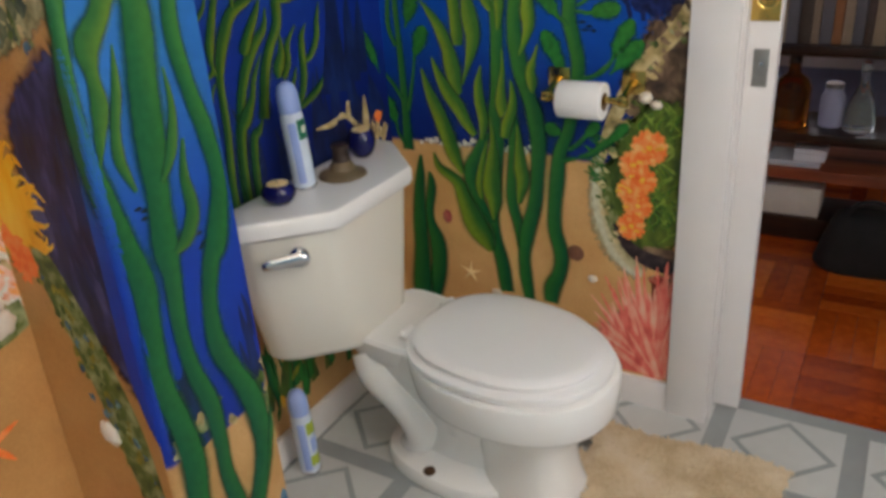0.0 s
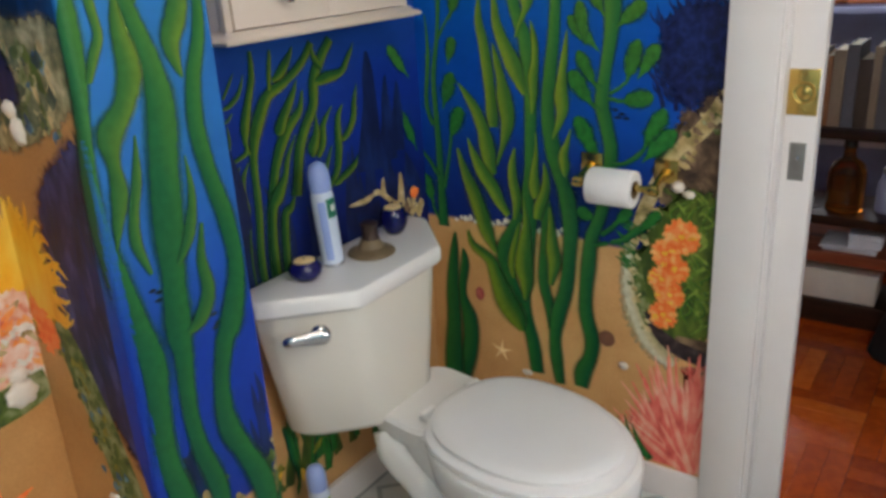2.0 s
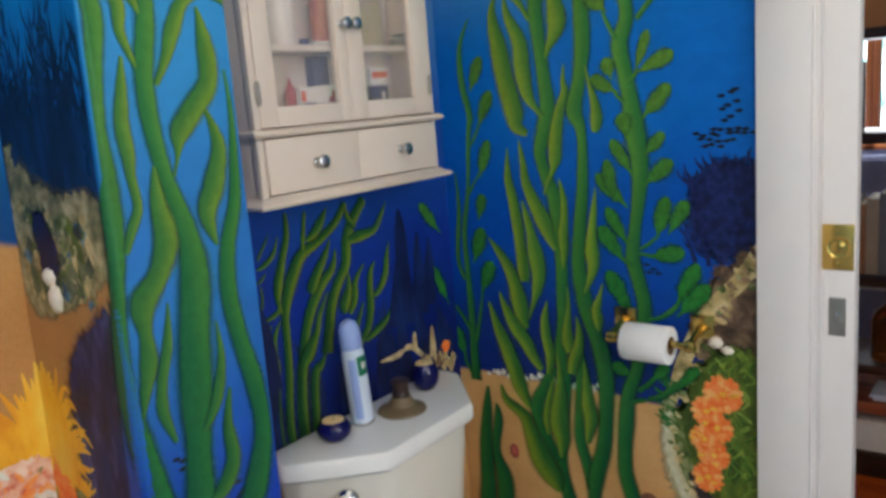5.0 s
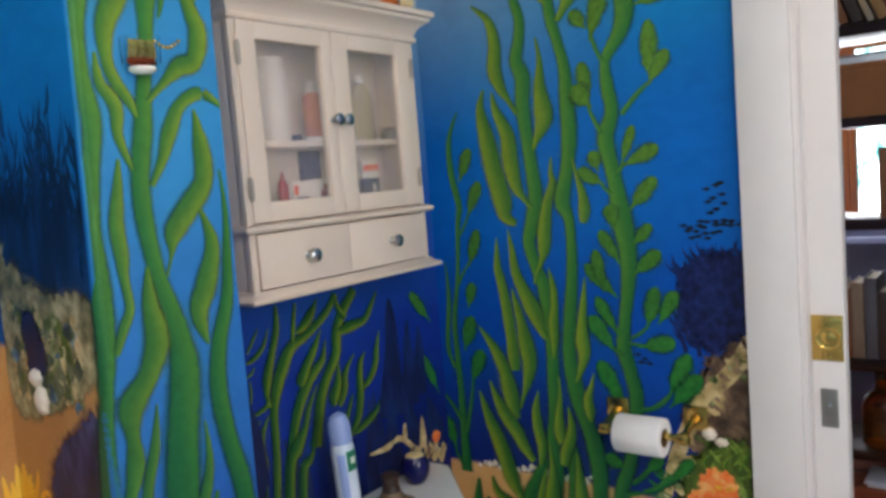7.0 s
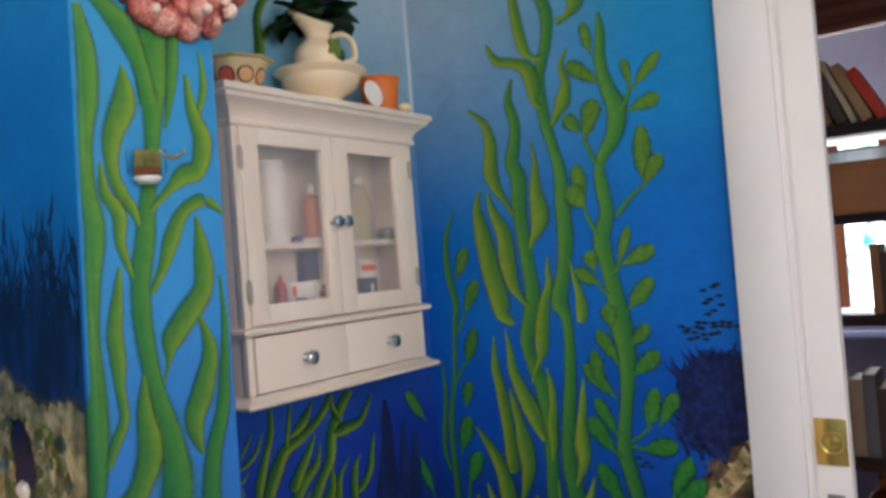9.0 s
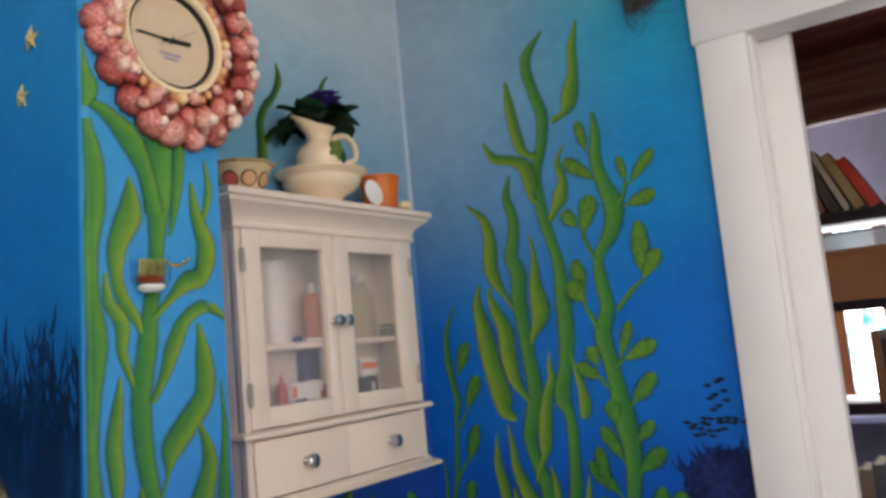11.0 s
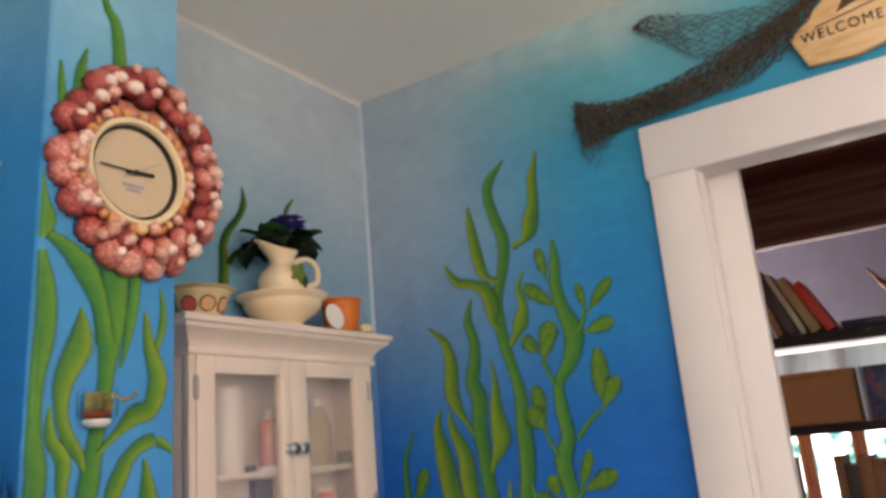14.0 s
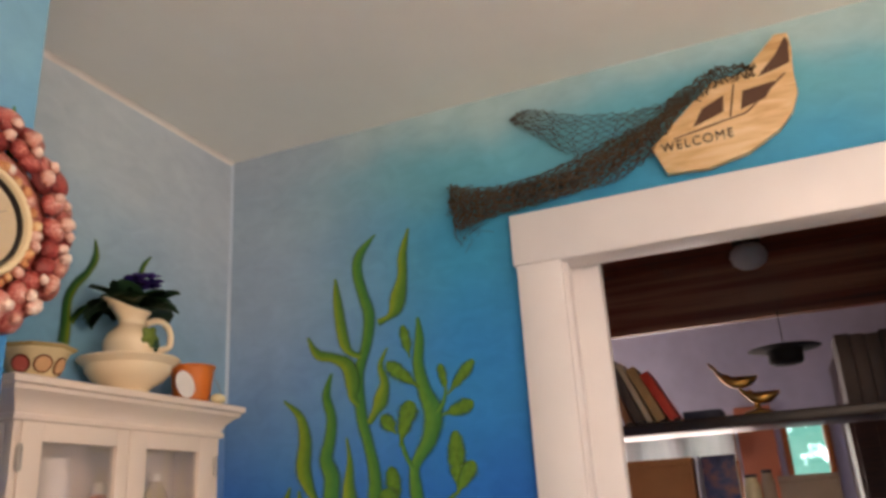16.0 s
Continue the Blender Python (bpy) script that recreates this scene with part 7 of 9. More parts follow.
for x, h in ((-0.013, 0.026), (0.003, 0.030), (0.016, 0.024)):
    part("mast", lathe(bmesh.new(), ((0.0008, 0.030), (0.0008, 0.030 + h)), (SX0 + x, SY0, SZ0), 6), HULL, ship)
    bm = bmesh.new()
    rings(bm, [[(SX0 + x - w, SY0 - 0.001 - b, SZ0 + z), (SX0 + x + w, SY0 - 0.001 - b, SZ0 + z), (SX0 + x + w, SY0 - b, SZ0 + z), (SX0 + x - w, SY0 - b, SZ0 + z)] for w, b, z in ((0.012, 0.0, 0.026), (0.0115, 0.004, 0.042), (0.009, 0.0, 0.057))])
    part("sail", bm, SAIL, ship)
for k in range(7):
    t = k / 6
    p = (SX0 + 0.008 + 0.046 * t, SY0 - 0.030, 1.614 - 0.010 * math.sin(math.pi * t) + 0.004 * t)
    bm = bmesh.new()
    bmesh.ops.create_uvsphere(bm, u_segments=10, v_segments=6, radius=0.0038, matrix=Matrix.Translation(p))
    part("bead", bm, BRASS, ship)
ship.scale = (0.82, 0.82, 0.82)
ship.location.y += 0.0036

# ---- on the cabinet ----
CREAM = plain("cream_glazed_pottery", lin(240, 218, 184), 0.14, var=0.04, bump=0.05, scale=12)
CT = 1.772
basin = thing("wash_basin", "cream glazed pottery basin on the white cabinet", "basin", (-0.402, -0.080, CT))
part("bowl", lathe(bmesh.new(), [(0.88 * r, h) for r, h in ((0.046, 0.0), (0.049, 0.004), (0.046, 0.012), (0.052, 0.018), (0.078, 0.032), (0.092, 0.047), (0.094, 0.058), (0.106, 0.066), (0.111, 0.070), (0.110, 0.073), (0.098, 0.070), (0.086, 0.060), (0.075, 0.040), (0.03, 0.026), (0.002, 0.025))], (-0.413, -0.080, CT), 48), CREAM, basin)
pitcher = thing("pitcher", "cream pottery pitcher standing in its basin", "pitcher", (-0.412, -0.080, CT + 0.026))
PZ = CT + 0.026
loops = []
for r, z, lip in ((0.030, 0.0, 0), (0.036, 0.02, 0), (0.046, 0.050, 0), (0.052, 0.070, 0), (0.052, 0.084, 0), (0.046, 0.098, 0), (0.034, 0.109, 0.0), (0.026, 0.118, 0.0), (0.0255, 0.126, 0.002), (0.028, 0.138, 0.012), (0.032, 0.150, 0.028), (0.036, 0.161, 0.044), (0.033, 0.161, 0.041), (0.024, 0.140, 0.012), (0.022, 0.124, 0.0)):
    lp = []
    for i in range(36):
        a = 2 * math.pi * i / 36
        w = max(0.0, math.cos(a - math.pi)) ** 4
        lp.append((-0.412 + (r + lip * w) * math.cos(a), -0.080 + r * math.sin(a), PZ + z - (0.016 * (1 - w) * (z / 0.16) ** 6 if lip > 0.005 else 0)))
    loops.append(lp)
part("body", rings(bmesh.new(), loops), CREAM, pitcher)
bm = bmesh.new()
hp = spline(((-0.386, -0.090, PZ + 0.124), (-0.352, -0.095, PZ + 0.136), (-0.324, -0.098, PZ + 0.122), (-0.320, -0.098, PZ + 0.090), (-0.338, -0.094, PZ + 0.078), (-0.362, -0.090, PZ + 0.074)), 6)
tube(bm, hp, 0.007, 10)
part("handle", bm, CREAM, pitcher)

VIOLET_LEAF = plain("violet_leaf", lin(30, 68, 42), 0.55, var=0.35, scale=60, bump=0.3)
VIOLET = plain("purple_petal", lin(78, 52, 140), 0.6, var=0.3, scale=60)
LIGHT_LEAF = plain("fresh_green_leaf", lin(96, 116, 40), 0.5, var=0.25, scale=60)


def leaf_mesh(name, length, width, mat, curl=0.3):
    bm = bmesh.new()
    rows = []
    for i in range(7):
        t = i / 6
        w = width * math.sin(math.pi * min(0.985, t * 0.9 + 0.08)) ** 0.5
        z = -curl * length * t * t
        rows.append([bm.verts.new((t * length, s * w * 0.5, z + 0.12 * width * abs(s))) for s in (-1, -0.5, 0, 0.5, 1)])
    for a, b in zip(rows, rows[1:]):
        for k in range(4):
            bm.faces.new((a[k], a[k + 1], b[k + 1], b[k]))
    ret = bmesh.ops.solidify(bm, geom=list(bm.faces), thickness=0.0012)
    return finish(bm, name, mat)


violet = thing("african_violet", "dark green african violet with purple flowers in the pitcher", "plant", (-0.412, -0.080, PZ + 0.135))
part("soil", lathe(bmesh.new(), ((0.021, 0.118), (0.022, 0.124), (0.002, 0.128)), (-0.412, -0.080, PZ), 20), DARKW, violet)
LM = [leaf_mesh("violet_leaf", 0.060, 0.052, VIOLET_LEAF, 0.35), leaf_mesh("violet_leaf", 0.050, 0.044, VIOLET_LEAF, 0.2)]
rv = random.Random(5)


def grow(me, name, parent, p, yaw, up, roll=0.0, sc=1.0):
    ob = new(name, me)
    ob.parent = parent
    ob.matrix_parent_inverse = parent.matrix_basis.inverted()
    ob.matrix_basis = Matrix.Translation(p) @ Matrix.Rotation(yaw, 4, "Z") @ Matrix.Rotation(-up, 4, "Y") @ Matrix.Rotation(roll, 4, "X") @ Matrix.Scale(sc, 4)


for k in range(34):
    a = 2 * math.pi * k / 34 * 2.4 + rv.uniform(-0.2, 0.2)
    up = (0.05, 0.30, 0.65)[k % 3] + rv.uniform(-0.12, 0.12)
    grow(LM[k % 2], "leaf", violet, (-0.405 + 0.018 * math.cos(a), -0.080 + 0.018 * math.sin(a), PZ + 0.155), a, up, rv.uniform(-0.3, 0.3), rv.uniform(1.05, 1.35))
for k in range(5):
    grow(LM[0], "leaf", violet, (-0.450, -0.065, PZ + 0.165), math.pi - 0.5 + rv.uniform(-0.7, 0.7), -0.15 - 0.13 * k, 0, 1.1)
PM = leaf_mesh("violet_petal", 0.020, 0.020, VIOLET, 0.1)
for k in range(14):
    c = Vector((-0.392 + rv.uniform(-0.035, 0.04), -0.085 + rv.uniform(-0.03, 0.03), PZ + 0.205 + rv.uniform(-0.012, 0.014)))
    for j in range(5):
        grow(PM, "petal", violet, c, j * 1.257 + rv.random(), 0.45, 0, 1.0)
# vine leaves moulded on the pitcher's belly
def relief(ang, z, r, size, mat, name):
    """A lobed leaf lying on the round belly."""
    n = Vector((math.cos(ang), math.sin(ang), 0.0))
    side, up = Vector((-n.y, n.x, 0.0)), Vector((0, 0, 1))
    c = Vector((-0.412, -0.080, PZ + z)) + n * r
    bm = bmesh.new()
    loops = []
    for f, h in ((1.0, -0.004), (0.98, 0.0015), (0.6, 0.0042), (0.02, 0.005)):
        loops.append([c + n * (h - 3.5 * (f * size * math.cos(q)) ** 2) + (side * math.cos(q) + up * math.sin(q)) * size * f * (1 + 0.22 * math.cos(5 * q + 0.6)) for q in [2 * math.pi * i / 30 for i in range(30)]])
    part(name, rings(bm, loops), mat, pitcher, "green moulded vine leaf")


relief(radians(-92), 0.088, 0.0515, 0.019, LIGHT_LEAF, "relief_leaf")
relief(radians(-72), 0.076, 0.0525, 0.013, VIOLET_LEAF, "relief_leaf")

PLANTER = plain("pale_green_cream_pottery", lin(224, 206, 162), 0.25, var=0.12, scale=30)
PEACH = plain("peach_print", lin(206, 160, 116), 0.4, var=0.2, scale=60)
ROSE = plain("rose_print", lin(196, 96, 84), 0.4, var=0.2, scale=60)
planter = thing("planter_bowl", "octagonal cream and green pottery bowl with painted roses", "bowl", (-0.628, -0.075, CT))
part("bowl", lathe(bmesh.new(), ((0.030, 0.0), (0.034, 0.004), (0.056, 0.052), (0.064, 0.058), (0.066, 0.062), (0.060, 0.061), (0.048, 0.045), (0.030, 0.02), (0.002, 0.018)), (-0.628, -0.075, CT), 8, Matrix.Rotation(radians(0.0), 4, "Z")), PLANTER, planter)
part("rim", lathe(bmesh.new(), ((0.063, 0.056), (0.067, 0.058), (0.067, 0.062), (0.061, 0.061)), (-0.628, -0.075, CT), 8, Matrix.Rotation(radians(0.0), 4, "Z"), (False, False)), plain("gold_olive_rim", lin(176, 150, 92), 0.4), planter)
for ang in (-67.5, -112.5, -157.5, -22.5):
    a = radians(ang)
    c = Vector((-0.628 + 0.0435 * math.cos(a), -0.075 + 0.0435 * math.sin(a), CT + 0.029))
    m = Matrix.Translation(c) @ Matrix.Rotation(a, 4, "Z") @ Matrix.Rotation(radians(112), 4, "Y")
    ring = part("medallion", lathe(bmesh.new(), ((0.016, 0.0), (0.016, 0.0014), (0.002, 0.002)), (0, 0, 0), 18, m), HULL, planter)
    part("rose", lathe(bmesh.new(), ((0.0135, 0.001), (0.013, 0.003), (0.006, 0.0036), (0.002, 0.003)), (0, 0, 0), 14, m), PEACH if ang > -130 else ROSE, planter)

TERRA = plain("orange_painted_tin", lin(214, 112, 36), 0.5, var=0.2, scale=30)
pail = thing("pail", "small orange tin pail with a wire handle", "pail", (-0.230, -0.085, CT))
part("bucket", lathe(bmesh.new(), ((0.035, 0.0), (0.038, 0.003), (0.046, 0.070), (0.049, 0.072), (0.049, 0.076), (0.045, 0.075), (0.042, 0.064), (0.028, 0.01), (0.002, 0.008)), (-0.230, -0.085, CT + 0.008), 28), TERRA, pail)
part("foot_ring", lathe(bmesh.new(), ((0.030, 0.0), (0.034, 0.001), (0.036, 0.009), (0.03, 0.010)), (-0.230, -0.085, CT), 24), TERRA, pail)
bm = bmesh.new()
tube(bm, spline(((-0.183, -0.085, CT + 0.080), (-0.166, -0.10, CT + 0.058), (-0.152, -0.105, CT + 0.02), (-0.165, -0.10, CT + 0.004)), 6), 0.0012, 6)
part("wire_handle", bm, STEEL, pail)
disc = thing("ceramic_disc", "small white ceramic disc leaning by the basin", "dish", (-0.322, -0.140, CT))
part("dish", lathe(bmesh.new(), ((0.001, 0.0), (0.022, 0.001), (0.028, 0.004), (0.029, 0.005), (0.022, 0.0045), (0.002, 0.004)), (-0.322, -0.140, CT + 0.0285), 28, Matrix.Rotation(radians(80), 4, "X")), CARD, disc)
pebble = thing("pebble", "small cream pebble beside the orange pail", "stone", (-0.212, -0.140, CT))
bm = bmesh.new()
bmesh.ops.create_icosphere(bm, subdivisions=3, radius=0.016, matrix=Matrix.Translation((-0.212, -0.142, CT + 0.011)) @ Matrix.Diagonal((1.2, 0.9, 0.7, 1)))
part("stone", bm, PLANTER, pebble)

# ---- shells and starfish stuck to the murals ----
SHELL_BODY = plain("bone_shell", lin(226, 214, 200), 0.4, var=0.1, scale=60)


def stuck(name, label, p, out, a, b, h, mat, spin=0.0):
    o = thing(name, label, "shell", p, "shells stuck on the mural")
    ob = new("valve", shell_mesh("valve", mat, a, b, h, 7))
    ob.parent = o
    ob.matrix_parent_inverse = o.matrix_basis.inverted()
    ob.matrix_basis = Matrix.Translation(p) @ Vector(out).to_track_quat("Z", "Y").to_matrix().to_4x4() @ Matrix.Rotation(spin, 4, "Z")
    return o


side = (-1, 0, 0)
east = (-1, 0, 0)
stuck("sea_shell", "small white seashell stuck on the painted reef", (edge_left(1.152), -0.063, 1.152), side, 0.016, 0.014, 0.010, SHELL_BODY)
stuck("sea_shell", "long white seashell stuck below another", (edge_left(1.116), -0.076, 1.120), side, 0.016, 0.022, 0.012, SHELL_BODY)
stuck("sea_shell", "white seashell stuck on the painted algae", (edge_left(0.478), -0.118, 0.478), side, 0.020, 0.026, 0.012, SHELL_BODY, 0.5)
stuck("sea_shell", "round white seashell by the painted anemone", (-1.115, 0.03, 0.712), (0, -1, 0), 0.017, 0.014, 0.010, SHELL_BODY)
stuck("sea_shell", "large pale seashell under a smaller one", (-1.118, 0.03, 0.677), (0, -1, 0), 0.028, 0.025, 0.014, SHELL_BODY)
stuck("sea_shell", "small white seashell on the painted sand", (0, -0.574, 0.340), east, 0.013, 0.011, 0.008, SHELL_BODY)
stuck("sea_shell", "white snail shell beside the toilet roll", (0, -0.690, 0.815), east, 0.016, 0.014, 0.016, SHELL_BODY)
stuck("sea_shell", "small cream shell beside the toilet roll", (0, -0.715, 0.800), east, 0.014, 0.010, 0.012, SHELL_BODY)
stuck("sea_shell", "little red brown shell on the painted sand", (0, -0.158, 0.449), east, 0.014, 0.020, 0.007, SHELL_RED)
stuck("sea_shell", "small white shell low on the painted sand", (0, -0.30, 0.245), east, 0.016, 0.009, 0.007, SHELL_BODY)
sd = thing("sand_dollar", "brown sand dollar stuck on the painted sand", "shell", (0, -0.529, 0.405), "shells stuck on the mural")
m = Matrix.Translation((0, -0.529, 0.405)) @ Matrix.Rotation(radians(-90), 4, "Y")
part("disc", lathe(bmesh.new(), ((0.021, 0.0), (0.022, 0.002), (0.018, 0.004), (0.010, 0.003), (0.007, 0.005), (0.001, 0.004)), (0, 0, 0), 24, m), plain("brown_urchin", lin(120, 78, 58), 0.7, var=0.25, scale=120), sd)


def star_bm(p, u, v, nrm, r0, r1, h):
    """A five-armed starfish flat on a wall."""
    bm = bmesh.new()
    top = bm.verts.new(p + nrm * h)
    rim = []
    for k in range(10):
        a = k * math.pi / 5 + 0.4
        r = r1 if k % 2 == 0 else r0
        rim.append(bm.verts.new(p + u * r * math.cos(a) + v * r * math.sin(a) + nrm * 0.0012))
    for k in range(10):
        bm.faces.new((top, rim[k], rim[(k + 1) % 10]))
    return bm


star = thing("starfish", "small pale starfish stuck on the painted sand", "starfish", (0, -0.222, 0.292), "shells stuck on the mural")
part("body", star_bm(Vector((0, -0.222, 0.292)), Vector((0, 1, 0)), Vector((0, 0, 1)), Vector((-1, 0, 0)), 0.008, 0.036, 0.007), WAX, star)
for y, z, r in ((-0.119, 1.960, 0.026), (-0.092, 1.878, 0.024)):
    star = thing("starfish", "tiny straw yellow starfish stuck on the blue wall", "starfish", (edge_left(z), y, z), "shells stuck on the mural")
    part("body", star_bm(Vector((edge_left(z), y, z)), Vector((0, 1, 0)), Vector((0, 0, 1)), Vector((-1, 0, 0)), 0.006, r * 0.85, 0.010), plain("straw_starfish", lin(196, 178, 110), 0.8, var=0.25, scale=120), star)

# ---- boat sign over the door ----
WOOD_L = Mat("pale_varnished_pine", 0.45)
WOOD_L.color(WOOD_L.ramp(WOOD_L.noise(26, 4, vec=WOOD_L.stretch(1, 0.35, 2.2), dist=0.6), ((0.25, lin(192, 144, 92)), (0.5, lin(220, 180, 130)), (0.75, lin(232, 202, 160)))))
WOOD_L.bump(WOOD_L.noise(120, 3, vec=WOOD_L.stretch(1, 0.2, 2)), 0.3, 0.001)
BROWN_P = plain("dark_brown_stain", lin(84, 52, 34), 0.6, var=0.2, scale=40)
sign = thing("boat_sign", "pale wooden boat-shaped welcome sign above the doorway", "sign", (-0.02, -1.26, 2.17))


def slab(pts, x0, x1, mat, name, parent, label="", bev=0.0):
    bm = bmesh.new()
    rings(bm, [[(x, y, z) for y, z in pts] for x in (x0, x1)])
    if bev:
        bmesh.ops.bevel(bm, geom=list(bm.edges), offset=bev, segments=2, profile=0.5, affect="EDGES")
    return part(name, bm, mat, parent, label)


OUT = ((-1.126, 2.165), (-1.102, 2.230), (-1.150, 2.270), (-1.200, 2.312), (-1.245, 2.350), (-1.310, 2.352), (-1.345, 2.388), (-1.382, 2.424), (-1.406, 2.420), (-1.408, 2.380), (-1.400, 2.340), (-1.402, 2.285), (-1.385, 2.245), (-1.355, 2.212), (-1.290, 2.176), (-1.21, 2.160))
slab(OUT, -0.024, -0.004, WOOD_L.m, "board", sign, bev=0.002)
for name, pts, lab in (("cabin_panel", ((-1.192, 2.255), (-1.215, 2.292), (-1.262, 2.312), (-1.256, 2.275)), "dark brown painted window"), ("cabin_panel", ((-1.290, 2.272), (-1.300, 2.312), (-1.365, 2.318), (-1.340, 2.285)), "dark brown painted window"), ("cabin_panel", ((-1.334, 2.336), (-1.376, 2.378), (-1.399, 2.412), (-1.404, 2.400), (-1.398, 2.352), (-1.372, 2.344)), "dark brown painted bow")):
    slab(pts, -0.0248, -0.0236, BROWN_P, name, sign, lab)
for a, b in (((-1.150, 2.238), (-1.300, 2.262)), ((-1.300, 2.262), (-1.385, 2.330)), ((-1.268, 2.262), (-1.285, 2.330))):
    bm = bmesh.new()
    tube(bm, ((-0.0245, a[0], a[1]), (-0.0245, b[0], b[1])), 0.0016, 6)
    part("rail", bm, BROWN_P, sign)
curve = bpy.data.curves.new("lettering", "FONT")
curve.body, curve.size, curve.extrude, curve.space_character = "WELCOME", 0.038, 0.0008, 1.22
txt = new("lettering", curve)
txt.data.materials.append(INK)
dep = bpy.context.evaluated_depsgraph_get()
me = bpy.data.meshes.new_from_object(txt.evaluated_get(dep))
bpy.data.objects.remove(txt)
ob = tagged(new("lettering", me), "hand-painted black word WELCOME")
ob.parent = sign
ob.matrix_parent_inverse = sign.matrix_basis.inverted()
ob.matrix_basis = Matrix.Translation((-0.0250, -1.122, 2.212)) @ Matrix(((0, 0, -1, 0), (-1, 0, 0, 0), (0, 1, 0, 0), (0, 0, 0, 1))) @ Matrix.Rotation(radians(1.5), 4, "Z") @ Matrix.Diagonal((0.70, 0.78, 1, 1))

# ---- fishing net ----
NET = plain("dark_brown_twine", lin(74, 64, 50), 0.9, var=0.3, scale=80, bump=0.4)
net = thing("fishing_net", "dark brown fishing net draped above the door casing", "net", (-0.03, -0.95, 2.2))


def net_part(name, top, low, nu, nv, rad, depth, seed):
    """Knotted mesh between an upper and a lower edge curve, with sag and slack."""
    a, b = spline(top, 12), spline(low, 12)
    rn = random.Random(seed)
    pts = {}
    for i in range(nu + 1):
        fa = a[round(i / nu * (len(a) - 1))]
        fb = b[round(i / nu * (len(b) - 1))]
        for j in range(nv + 1):
            t = j / nv
            y = fa[0] + (fb[0] - fa[0]) * t + rn.uniform(-0.004, 0.004)
            z = fa[1] + (fb[1] - fa[1]) * t + rn.uniform(-0.004, 0.004)
            x = -0.006 - depth * (0.4 + 0.6 * math.sin(math.pi * t)) * (0.5 + 0.5 * rn.random())
            pts[i, j] = Vector((x, y, z))
    bm = bmesh.new()
    for i in range(nu):
        for j in range(nv + 1):
            for dj in (-1, 1):
                if 0 <= j + dj <= nv and (i + j) % 2 == 0:
                    p, q = pts[i, j], pts[i + 1, j + dj]
                    tube(bm, (p, (p + q) / 2 + Vector((rn.uniform(-0.002, 0.002), rn.uniform(-0.002, 0.002), -0.002)), q), rad, 4, (False, False))
    return part(name, bm, NET, net)


net_part("mesh_fold", ((-0.633, 2.253), (-0.74, 2.225), (-0.86, 2.232), (-0.98, 2.262), (-1.10, 2.300), (-1.20, 2.335)), ((-0.652, 2.130), (-0.72, 2.150), (-0.82, 2.160), (-0.93, 2.168), (-1.03, 2.180), (-1.12, 2.23)), 84, 22, 0.0012, 0.03, 3)
net_part("mesh_fold", ((-0.633, 2.250), (-0.72, 2.215), (-0.82, 2.210), (-0.93, 2.222), (-1.05, 2.262), (-1.17, 2.315)), ((-0.645, 2.135), (-0.71, 2.150), (-0.81, 2.158), (-0.90, 2.165), (-1.00, 2.19), (-1.11, 2.26)), 84, 18, 0.0013, 0.04, 4)
net_part("mesh_sheet", ((-0.795, 2.382), (-0.838, 2.402), (-0.92, 2.368), (-1.03, 2.342), (-1.12, 2.335), (-1.22, 2.352)), ((-0.800, 2.375), (-0.85, 2.330), (-0.92, 2.262), (-0.99, 2.24), (-1.06, 2.26), (-1.19, 2.32)), 40, 14, 0.0010, 0.015, 5)
net_part("mesh_roll", ((-1.15, 2.330), (-1.22, 2.368), (-1.27, 2.382), (-1.33, 2.366)), ((-1.15, 2.295), (-1.21, 2.312), (-1.26, 2.335), (-1.33, 2.335)), 34, 10, 0.0013, 0.045, 6)
for k in range(26):
    y = -0.637 - rnd.uniform(0, 0.08)
    z = 2.15 + rnd.uniform(-0.02, 0.10)
    bm = bmesh.new()
    tube(bm, [(-0.012, y, z), (-0.02, y + rnd.uniform(-0.02, 0.03), z - 0.03), (-0.012, y + rnd.uniform(-0.02, 0.03), z - rnd.uniform(0.03, 0.06))], 0.0008, 4)
    part("frayed_end", bm, NET, net)


# ---- next room, through the doorway ----
DARK_WOOD = Mat("dark_stained_wood", 0.38)
DARK_WOOD.color(DARK_WOOD.ramp(DARK_WOOD.noise(18, 4, vec=DARK_WOOD.stretch(3, 0.4, 3), dist=0.8), ((0.3, lin(26, 15, 11)), (0.7, lin(58, 34, 24)))))
DARK_WOOD.bump(DARK_WOOD.noise(90, 3, vec=DARK_WOOD.stretch(3, 0.3, 3)), 0.25, 0.001)
DARK_WOOD = DARK_WOOD.m
BEAM_WOOD = Mat("red_brown_beam", 0.5)
BEAM_WOOD.color(BEAM_WOOD.ramp(BEAM_WOOD.noise(5, 4, vec=BEAM_WOOD.stretch(4, 0.10, 4), dist=0.3), ((0.32, lin(78, 38, 26)), (0.5, lin(144, 72, 45)), (0.68, lin(192, 124, 92)))))
BEAM_WOOD = BEAM_WOOD.m
PLASTER = plain("white_rough_plaster", lin(196, 198, 212), 0.85, var=0.16, bump=0.5, scale=9)
PINK_WALL = plain("dusty_pink_plaster", lin(196, 160, 142), 0.85, var=0.10, bump=0.3, scale=9)
ROOM_X, RY0, RY1, RC = 3.6, -4.0, 0.9, 2.42
structure("room_floor", boxes((0.125, RY0, -0.08, ROOM_X, RY1, -0.008)), DARK_WOOD, "dark timber base under the parquet", "floor")
structure("room_ceiling_timber", boxes((HEAD_T + 0.002, RY0, RC, 1.62, RY1, RC + 0.08)), BEAM_WOOD, "dark brown timber ceiling of the next room", "ceiling")
